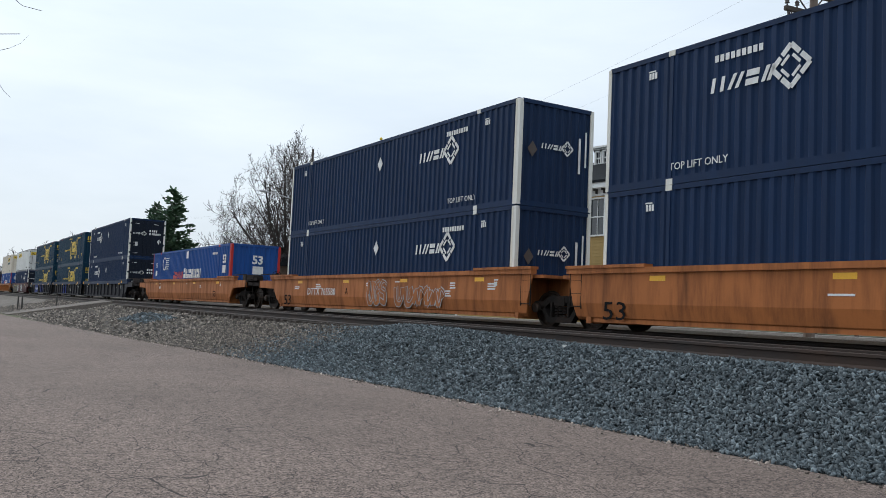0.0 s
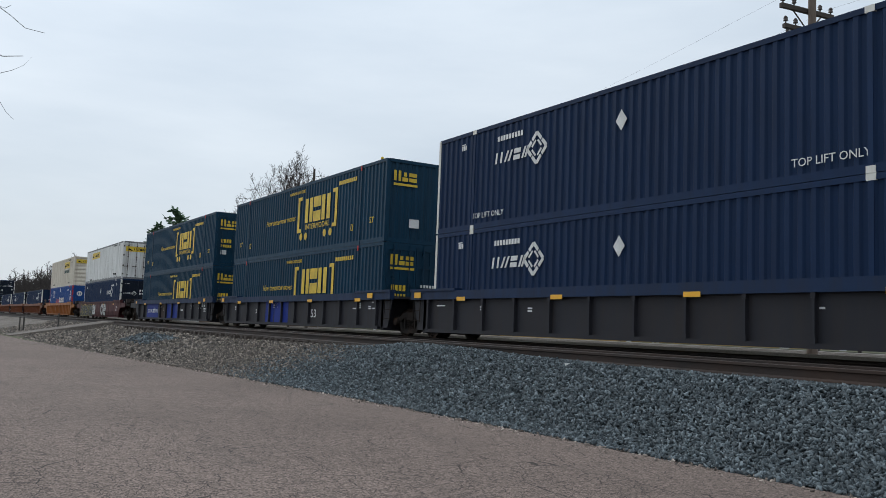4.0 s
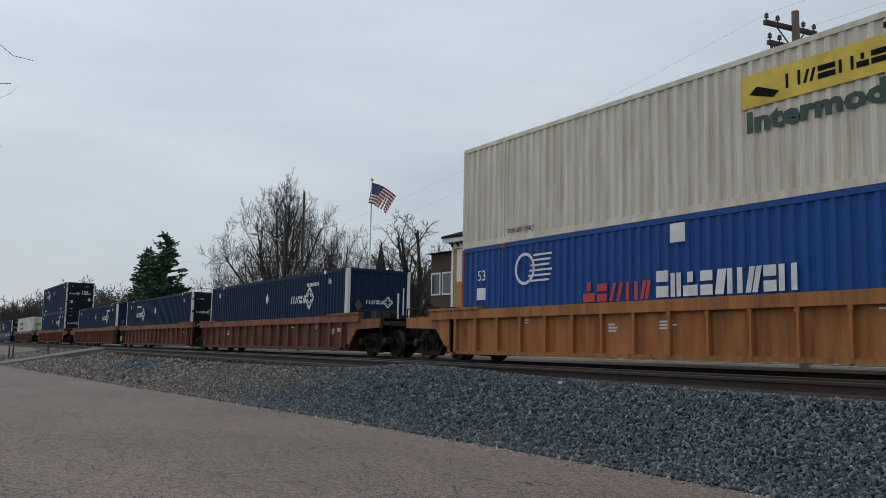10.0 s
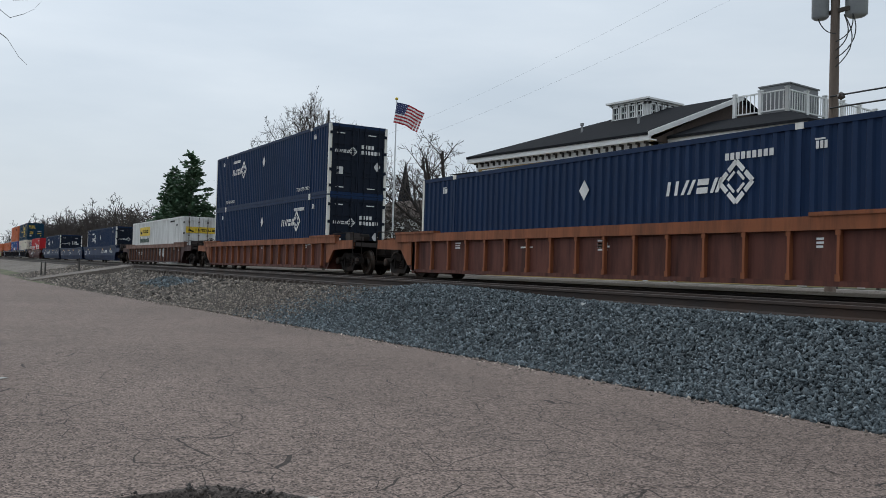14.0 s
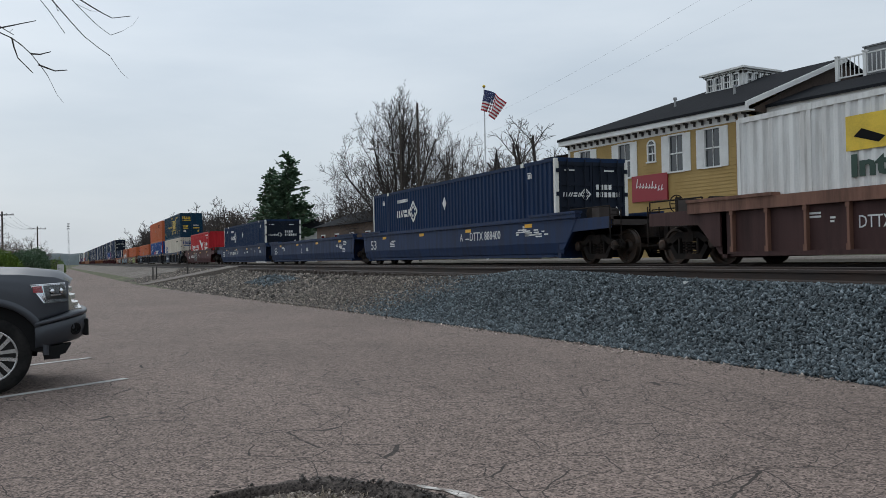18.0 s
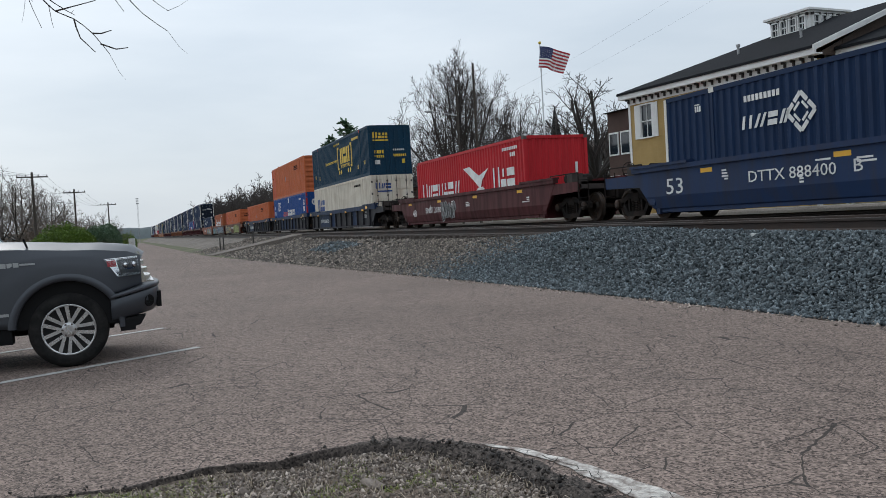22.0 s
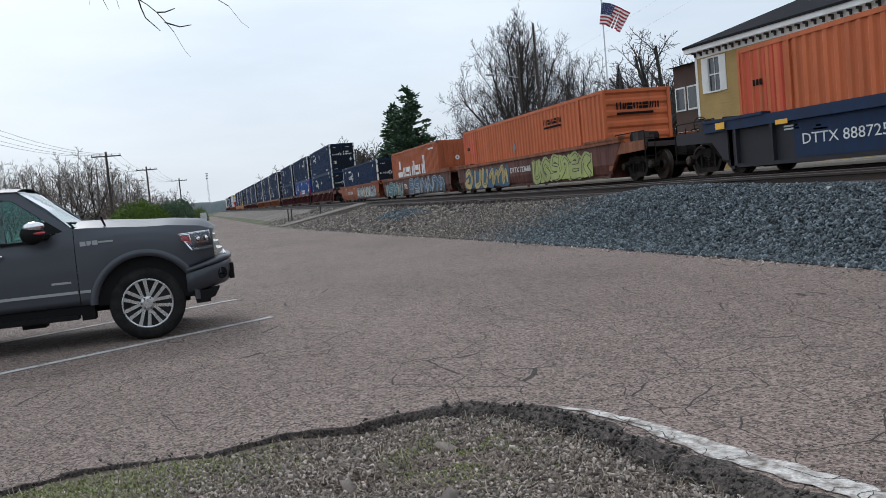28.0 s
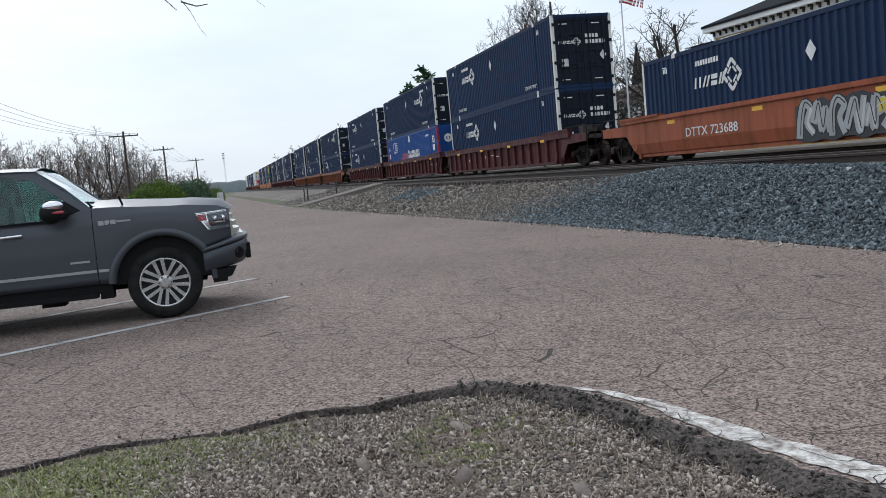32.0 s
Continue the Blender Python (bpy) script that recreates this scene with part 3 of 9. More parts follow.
# worn white stripe on the lot beside the kerb
M_STRIPE = surface("worn_white_line", (0.62, 0.585, 0.54), 0.85, var=0.25, scale=3, grain=70, grain_amt=0.6, bump=0.6, dirt=(0.17, 0.135, 0.115), dirt_amt=1.3, dirt_scale=11, spec=0.15)
crack = smooth_line([(-4.82, 1.93), (-4.4, 2.12), (-3.95, 2.20), (-3.4, 2.28), (-2.9, 2.40), (-1.5, 2.62), (1.0, 3.0), (8, 3.9)], 0.05)
bm = bmesh.new()
prev = None
for i, (x, y) in enumerate(crack):
    w = min(0.175, 0.035 + 0.17 * i / 30) * (1 + 0.35 * noise.noise((x * 9, y * 9, 2)))
    o = 0.03 * noise.noise((x * 6, y * 6, 7))
    row = [bm.verts.new((x + 0.25 * q, y + o + q, 0.004)) for q in (-w * 0.5, w * 0.5)]
    if prev:
        bm.faces.new((prev[0], row[0], row[1], prev[1]))
    prev = row
ext = bmesh.ops.extrude_face_region(bm, geom=bm.faces[:])
for v in ext["geom"]:
    if isinstance(v, bmesh.types.BMVert):
        v.co.z += 0.003
tagged(new("kerb_stripe", finish(bm, "kerb_stripe", M_STRIPE)), "worn cracked white stripe along the kerb", "road marking", kind="structure")

# open cracks that run through the stripe and out over the lot
M_CRACK = surface("crack_dirt", (0.022, 0.019, 0.017), 0.95, bump=0.3)
cr = random.Random(19)


def crack_run(x, y, a, n, step, w, bm, fork=0.12):
    px_, py_, z, aim = x, y, 0.0085, a
    for i in range(n):
        a = a * 0.7 + aim * 0.3 + cr.gauss(0, 0.6)
        qx, qy = px_ + step * math.cos(a), py_ + step * math.sin(a)
        k0, k1 = w * (1 - i / n) + 0.001, w * (1 - (i + 1) / n) + 0.001
        ox, oy = -math.sin(a), math.cos(a)
        v = [bm.verts.new((px_ + ox * k0, py_ + oy * k0, z)), bm.verts.new((px_ - ox * k0, py_ - oy * k0, z)), bm.verts.new((qx - ox * k1, qy - oy * k1, z)), bm.verts.new((qx + ox * k1, qy + oy * k1, z))]
        bm.faces.new(v)
        if cr.random() < fork:
            crack_run(qx, qy, a + cr.choice((-1, 1)) * cr.uniform(0.7, 1.3), n // 2, step, k1, bm, fork * 0.5)
        px_, py_ = qx, qy


bm = bmesh.new()
for i in range(26):
    x, y = crack[cr.randrange(4, 75)]
    crack_run(x, y - 0.12, radians(cr.uniform(20, 160)), cr.randrange(5, 14), 0.03, cr.uniform(0.0008, 0.0026), bm)
for i in range(10):
    x, y = crack[cr.randrange(2, 70)]
    crack_run(x, y + cr.uniform(-0.08, 0.35), radians(cr.uniform(-20, 25)), cr.randrange(10, 26), 0.06, cr.uniform(0.0008, 0.0022), bm)
for i in range(34):
    crack_run(cr.uniform(-9.5, -2.8), cr.uniform(2.6, 6.2), radians(cr.choice((0, 90)) + cr.uniform(-40, 40)), cr.randrange(12, 30), 0.075, cr.uniform(0.0006, 0.0016), bm)
tagged(new("asphalt_cracks", finish(bm, "asphalt_cracks", M_CRACK)), "open dark cracks in the worn asphalt", "crack", kind="stuff")

# parking lines
M_LINE = surface("faded_white_line", (0.50, 0.49, 0.47), 0.85, var=0.2, scale=2, grain=60, grain_amt=0.3, bump=0.4, dirt=(0.16, 0.14, 0.13), dirt_amt=0.8, dirt_scale=4)
PARK = Vector((-0.545, 0.838, 0))
for i in range(4):
    o = Vector((-10.9 - 2.72 * i, 0.73 - 0.3 * i, 0))
    s = Vector((PARK.y, -PARK.x, 0)) * 0.055
    bm = bmesh.new()
    q = [bm.verts.new(p + Vector((0, 0, 0.004))) for p in (o - s, o + s, o + s - PARK * 5.6, o - s - PARK * 5.6)]
    f = bm.faces.new(q)
    e = bmesh.ops.extrude_face_region(bm, geom=[f])
    for v in e["geom"]:
        if isinstance(v, bmesh.types.BMVert):
            v.co.z += 0.003
    tagged(new("parking_line", finish(bm, "parking_line", M_LINE)), "faded white painted parking bay line", "road marking", "parking lines", "structure")

# street, kerb and pavement on the far side
def strip(name, y0, y1, z0, z1, mat, label, cat):
    bm = bmesh.new()
    cs = [-420, -200, -100, -60, -40, -20, 0, 40, 120]
    a = [[bm.verts.new((x, y, z + rise(x))) for y, z in ((y0, z0), (y0, z1), (y1, z1), (y1, z0))] for x in cs]
    for p, q in zip(a, a[1:]):
        for i in range(3):
            bm.faces.new((p[i], p[i + 1], q[i + 1], q[i]))
    bm.faces.new(a[0])
    bm.faces.new(a[-1][::-1])
    tagged(new(name, finish(bm, name, mat)), label, cat, kind="structure")


strip("road", 18.4, 22.6, 0.9, 1.0, M_STREET, "pale concrete street beyond the tracks", "road")
strip("kerb", 18.22, 18.396, 0.9, 1.10, M_CONC, "pale concrete street kerb", "kerb")
strip("kerb", 22.604, 22.78, 0.9, 1.12, M_CONC, "pale concrete street kerb", "kerb")
strip("pavement", 22.784, 25.2, 0.9, 1.11, M_CONC, "pale concrete pavement before the building", "pavement")

# tracks
for name, c, lab, spans in (("near_track", NEAR_Y, "empty near railway track with rusty rails", (-46, 6)), ("far_track", TRACK_Y, "railway track under the train", (-34, 0))):
    tr = thing("railway_track", lab, "railway track", "railway tracks")
    for s in (-1, 1):
        yc = c + s * 0.7525
        prof = [(-0.075, -0.18), (0.075, -0.18), (0.07, -0.165), (0.012, -0.145), (0.010, -0.055), (0.036, -0.042), (0.036, -0.008), (0.026, 0), (-0.026, 0), (-0.036, -0.008), (-0.036, -0.042), (-0.010, -0.055), (-0.012, -0.145), (-0.07, -0.165)]
        bm = bmesh.new()
        rows_ = [[bm.verts.new((x, yc + a, RAIL_Z + h + rise(x))) for a, h in prof] for x in (-420, -200, -100, -50, -25, 0, 60)]
        n = len(prof)
        for a, b in zip(rows_, rows_[1:]):
            for i in range(n):
                f = bm.faces.new((a[i], a[(i + 1) % n], b[(i + 1) % n], b[i]))
                f.material_index = 1 if prof[i][1] == 0 and prof[(i + 1) % n][1] == 0 else 0
        bm.faces.new(rows_[0])
        bm.faces.new(rows_[-1][::-1])
        part("rail", finish(bm, "rail", (M_RAILSIDE, M_TREAD if c == TRACK_Y else M_RAILTOP)), M_RAILSIDE, tr)
    tie = finish(boxes((-0.115, 0.115, -1.3, 1.3, -0.18, 0.0)), "tie", M_TIE)
    plate = finish(boxes((-0.10, 0.10, -0.16, 0.16, 0.0, 0.012)), "tie_plate", M_RAILSIDE)
    x = spans[0]
    while x < spans[1]:
        t = part("tie", tie, M_TIE, tr)
        t.matrix_basis = pose(x + rng.uniform(-0.03, 0.03), c + rng.uniform(-0.04, 0.04), RAIL_Z - 0.192 + rise(x), 0, 0, rng.uniform(-1, 1))
        x += 0.55
for x, y in ((-10.95, 9.05), (-7.92, 9.22)):
    tagged(new("track_marker", finish(boxes((x - 0.035, x + 0.035, y - 0.03, y + 0.03, 0.80, 0.90)), "track_marker", M_MARK)), "small white marker block beside the rail", "marker", "track markers")

# the ballast, stone by stone
pts, sz, opts, osz = [], [], [], []
rs = random.Random(3)
for i in range(66000):
    x = -4.0 - 26.0 * rs.random() ** 1.25
    e = lot_edge(x)
    y = e - 0.06 + (9.95 - e) * rs.random()
    if y < e + 0.02 and rs.random() < 0.6:
        continue
    old = max(0.0, min(1.0, (-x - 17.5 - (9 - y)) / 5))
    z = height(x, y) + 0.004 + 0.04 * rs.random()
    s = 0.024 + 0.022 * rs.random()
    if rs.random() < old:
        opts.append((x, y, z))
        osz.append(s)
    else:
        pts.append((x, y, z))
        sz.append(s)
for i in range(9000):
    x = -4.0 - 30.0 * rs.random()
    y = lot_edge(x) - 0.03 + 0.45 * rs.random()
    (opts if rs.random() < (-x - 18.5) / 5 else pts).append((x, y, max(0.012, height(x, y)) + 0.012 * rs.random()))
    (osz if len(opts) > len(osz) else sz).append(0.020 + 0.024 * rs.random())
for i in range(14000):
    x = -29 - 45 * rs.random() ** 1.1
    e = lot_edge(x)
    y = e - 0.15 + (9.9 - e) * rs.random()
    heap = abs(x + 36.5) < 2.4 and abs(y - 8.2) < 0.7
    (pts if heap else opts).append((x, y, height(x, y) + 0.01 + 0.03 * rs.random()))
    (sz if heap else osz).append(0.05 + 0.05 * rs.random())
dark_pts, gsz = [], []
for i in range(9000):
    x, y = -5 - 35 * rs.random() ** 1.2, rs.choice((9.95 + 1.2 * rs.random(), 11.45 + 2.4 * rs.random()))
    dark_pts.append((x, y, 0.81 + rise(x) + 0.03 * rs.random()))
    gsz.append(0.05 + 0.03 * rs.random())
tagged(stones("track_stones", dark_pts, gsz, M_DARKSTONE, 12), "dark stones between the rails", "ballast", kind="stuff")
tagged(stones("ballast_stones", pts, sz, M_STONE, 1, 0.42), "fresh blue-grey crushed ballast stones", "ballast", kind="stuff")
tagged(stones("old_ballast_stones", opts, osz, M_OLDSTONE, 2), "weathered beige and grey ballast stones", "ballast", kind="stuff")
# fine gravel spilled along the foot of the bank
pts = [(x, lot_edge(x) - abs(rs.gauss(0, 0.16)) + 0.05, 0.004) for x in (-3.5 - 30 * rs.random() for _ in range(900))]
tagged(stones("spilled_gravel", pts, [0.012 + 0.02 * rs.random() for _ in pts], M_PEBBLE, 9), "pale grit spilled on the asphalt", "gravel", kind="stuff")

# concrete crossing path and two posts by it
bm = bmesh.new()
q = [bm.verts.new(p) for p in ((-57.0, 5.0, 0.06), (-60.4, 5.0, 0.06), (-54.6, 9.75, 1.12), (-51.3, 9.75, 1.1), (-57.0, 5.0, -0.3), (-60.4, 5.0, -0.3), (-54.6, 9.7, 0.3), (-51.3, 9.7, 0.3))]
for f in ((0, 1, 2, 3), (4, 7, 6, 5), (0, 4, 5, 1), (1, 5, 6, 2), (2, 6, 7, 3), (3, 7, 4, 0)):
    bm.faces.new([q[i] for i in f])
tagged(new("crossing_ramp", finish(bm, "crossing_ramp", speckle("dusty_concrete", (0.09, 0.077, 0.066), (0.21, 0.18, 0.155), 0.03, bump=0.3, patch=0.25))), "pale concrete ramp up to the tracks", "ramp", kind="structure")
M_POSTM = surface("dark_post", (0.05, 0.045, 0.04), 0.7)
for x, y in ((-64.0, 6.2), (-62.6, 6.3), (-62.8, 8.4)):
    bm = bmesh.new()
    z = max(0.0, height(x, y) - 0.02)
    tube(bm, (x, y, z - 0.1), (x, y, z + 0.95), 0.05, 0.045, 8)
    tube(bm, (x, y, z + 0.95), (x, y, z + 0.98), 0.055, 0.02, 8)
    tagged(new("bollard_post", finish(bm, "bollard_post", M_POSTM)), "thin dark post beside the crossing ramp", "post", "crossing posts")

def soil_z(x, y):
    hollow = -0.022 * math.exp(-((x + 4.2) / 0.6) ** 2 - ((y - 1.15) / 0.5) ** 2)
    return -0.055 + 0.034 * max(0.0, min(1.0, (1.0 - y) / 0.8)) + hollow + 0.02 * noise.noise((x * 2, y * 2, 3)) + 0.010 * noise.noise((x * 9, y * 9, 5))


# island: gravel, soil, grass
nx, ny = 180, 116
verts, faces = [], []
for j in range(ny):
    for i in range(nx):
        x, y = -5.4 + 21.4 * i / (nx - 1), -9.0 + 13.6 * j / (ny - 1)
        verts.append((x, y, soil_z(x, y)))
for j in range(ny - 1):
    for i in range(nx - 1):
        faces.append((j * nx + i, j * nx + i + 1, (j + 1) * nx + i + 1, (j + 1) * nx + i))
tagged(new("island_soil", raw("island_soil", verts, faces, M_GRAVEL, True)), "gravelly soil of the kerbed island", "soil", kind="structure")


def inside_island(x, y):
    """On the camera's side of the kerb line."""
    if y > 0.9:
        for (a, b), (c, d) in zip(KERB[8:], KERB[9:]):
            if a <= x <= c:
                return y < b + (d - b) * (x - a) / (c - a) - 0.07
        return False
    for (a, b), (c, d) in zip(KERB[:9], KERB[1:10]):
        if b <= y <= d or d <= y <= b:
            return x > a + (c - a) * (y - b) / (d - b) + 0.08
    return True


pts, sz = [], []
while len(pts) < 44000:
    x, y = -5.3 + 3.6 * rs.random(), -2.2 + 4.5 * rs.random()
    if not inside_island(x, y) or math.hypot(x, y) < 1.6:
        continue
    grassy = noise.noise((x * 1.1 + 4, y * 1.1, 0)) - 0.6 * (y + 0.1)
    wet = math.exp(-((x + 4.3) / 0.45) ** 2 - ((y - 1.1) / 0.55) ** 2)
    if rs.random() < min(0.9, max(0.0, grassy)) or rs.random() < 0.8 * wet:
        continue
    pts.append((x, y, soil_z(x, y) + 0.004))
    sz.append(0.006 + 0.013 * rs.random() ** 2.2)
while len(pts) < 48000:
    x, y = -5.0 + 11.0 * rs.random(), -6.5 + 9.0 * rs.random()
    if y < 2.1 and inside_island(x, y) and not (x < -1.7 and y > -2.2):
        pts.append((x, y, soil_z(x, y) + 0.004))
        sz.append(0.010 + 0.020 * rs.random() ** 2.2)
tagged(stones("island_pebbles", pts, sz, M_PEBBLE, 7), "small pale pebbles on the island", "gravel", kind="stuff")
slabs = [(-4.55, 1.18, 0.09), (-3.75, 0.95, 0.07), (-4.1, 0.55, 0.05), (-3.3, 1.35, 0.05), (-4.7, 0.5, 0.04)]
for x, y, s in slabs:
    st = stones("flat_stone", [(0, 0, 0)], [s], M_PEBBLE, int(100 * s), 0.35)
    st.matrix_basis = pose(x, y, soil_z(x, y) + 0.012)
    tagged(st, "flat pale stone lying on the gravel", "stone", "flat stones")


def blades(name, spots, mat, seed, length, width, lie=0.35, low=0.0):
    r = random.Random(seed)
    verts, faces = [], []
    for x, y, z, k in spots:
        a, t = r.random() * 2 * math.pi, (low + (1 - low) * r.random()) * lie
        h = length * k * (0.5 + r.random())
        d = Vector((math.cos(a), math.sin(a), 0))
        s = Vector((-d.y, d.x, 0)) * width * 0.5
        p = Vector((x, y, z))
        m = p + d * h * 0.35 * math.sin(t) + Vector((0, 0, h * 0.55 * math.cos(t)))
        q = p + d * h * math.sin(t * 1.6) + Vector((0, 0, h * max(0.02, math.cos(t * 1.6))))
        b = len(verts)
        verts += [p - s, p + s, m + s * 0.8, m - s * 0.8, q]
        faces += [(b, b + 1, b + 2, b + 3), (b + 3, b + 2, b + 4)]
    return new(name, raw(name, [tuple(v) for v in verts], faces, mat))


M_GRASS = stone_mat("spring_grass", (0.095, 0.118, 0.020), (0.31, 0.325, 0.09), 0.6)
M_STRAW = stone_mat("dead_straw", (0.16, 0.12, 0.085), (0.50, 0.42, 0.32), 0.8)
spots = []
while len(spots) < 80000:
    x, y = -5.2 + 3.0 * rs.random(), -2.4 + 3.6 * rs.random()
    if not inside_island(x, y) or math.hypot(x, y) < 1.2:
        continue
    grassy = 0.75 * noise.noise((x * 1.1 + 4, y * 1.1, 0)) - 0.95 * (y - 0.12) + 0.10 + 0.25 * noise.noise((x * 5, y * 5, 8))
    if (y < 0.75 and rs.random() < grassy) or (rs.random() < 0.02 and noise.noise((x * 2.3, y * 2.3, 6)) > 0.33):
        spots.append((x, y, soil_z(x, y), 1.0 if y < -0.2 else 0.7))
for i in range(5200):
    x, y = rs.gauss(-4.45, 0.28), rs.gauss(1.2, 0.22)
    if inside_island(x, y) and noise.noise((x * 4, y * 4, 2)) > 0.02:
        spots.append((x, y, soil_z(x, y), 0.6))
while len(spots) < 108000:
    x, y = -5.0 + 10.0 * rs.random(), -6.5 + 7.0 * rs.random()
    if inside_island(x, y) and not (x < -2.2 and y > -2.4) and rs.random() < 0.75 * noise.noise((x * 1.1 + 4, y * 1.1, 0)) - 0.4 * (y + 0.6):
        spots.append((x, y, soil_z(x, y), 1.0))
tagged(blades("grass", spots, M_GRASS, 4, 0.032, 0.007, 1.25, 0.25), "short patchy green spring grass", "grass", kind="stuff")
spots = []
while len(spots) < 4200:
    x, y = -5.1 + 3.2 * rs.random(), -1.5 + 3.5 * rs.random()
    if inside_island(x, y) and math.hypot(x, y) > 1.6:
        spots.append((x, y, soil_z(x, y) + 0.012, 1.0))
tagged(blades("straw", spots, M_STRAW, 6, 0.075, 0.006, 1.0, 0.86), "dry straw and dead grass on the gravel", "straw", kind="stuff")


# ---- the train: containers ----
HW, CH, C53, C40 = 1.295, 2.896, 16.154, 12.192


def wave(x0, x1, z0, z1, y, depth, pitch, mat, out=-1):
    """A corrugated side wall, its ridges upright; out is the way that it faces."""
    n = max(2, round((x1 - x0) / pitch))
    p = (x1 - x0) / n
    xs = []
    for i in range(n):
        a = x0 + i * p
        xs += [(a, 0), (a + 0.34 * p, 0), (a + 0.5 * p, 1), (a + 0.84 * p, 1)]
    xs.append((x1, 0))
    verts = [(x, y - out * depth * d, z) for z in (z0, z1) for x, d in xs]
    k = len(xs)
    faces = [((i, i + 1, k + i + 1, k + i) if out < 0 else (i + 1, i, k + i, k + i + 1)) for i in range(k - 1)]
    return raw("panel", verts, faces, mat)


def wave_end(x, y0, y1, z0, z1, depth, pitch, mat, out=1, level=False):
    span = (z1 - z0) if level else (y1 - y0)
    n = max(2, round(span / pitch))
    p = span / n
    xs = []
    for i in range(n):
        a = i * p
        xs += [(a, 0), (a + 0.3 * p, 0), (a + 0.5 * p, 1), (a + 0.8 * p, 1)]
    xs.append((span, 0))
    if level:
        verts = [(x - out * depth * d, y, z0 + a) for y in (y0, y1) for a, d in xs]
    else:
        verts = [(x - out * depth * d, y0 + a, z) for z in (z0, z1) for a, d in xs]
    k = len(xs)
    flip = (out > 0) != level
    faces = [((i, i + 1, k + i + 1, k + i) if flip else (i + 1, i, k + i, k + i + 1)) for i in range(k - 1)]
    return raw("end_panel", verts, faces, mat)


def door_end(root, mat, rod, panel_mat=None):
    """Two ribbed doors with four lock rods, handles and hinges on the end that faces forward."""
    for s in (-1, 1):
        y0, y1 = (-1.17, -0.01) if s < 0 else (0.01, 1.17)
        bm = bmesh.new()
        box(bm, -0.06, -0.02, y0, y1, 0.14, CH - 0.12)
        for z in (0.14, 0.78, 1.42, 2.06, CH - 0.24):
            box(bm, -0.02, 0.012, y0, y1, z, z + 0.12)
        for y in (y0, y1 - 0.07, (y0 + y1) / 2 - 0.04):
            box(bm, -0.02, 0.010, y, y + 0.07, 0.14, CH - 0.12)
        door = part("door", bm, panel_mat or mat, root)
        for y in (y0 + 0.27, y1 - 0.27):
            bm = bmesh.new()
            tube(bm, (0.045, y, 0.06), (0.045, y, CH - 0.05), 0.020, n=6)
            for z in (0.25, 0.95, 1.65, 2.5):
                box(bm, 0.0, 0.06, y - 0.045, y + 0.045, z, z + 0.08)
            box(bm, 0.03, 0.055, min(y, y + 0.3 * s), max(y, y + 0.3 * s), 0.92, 0.97)
            part("lock_rod", bm, rod, door, "steel lock rod with its keepers")
        bm = bmesh.new()
        for z in (0.3, 0.95, 1.75, 2.45):
            ye = y0 if s < 0 else y1
            box(bm, -0.02, 0.03, ye - 0.10 * (s < 0), ye + 0.10 * (s > 0), z, z + 0.12)
        part("hinge", bm, rod, door)


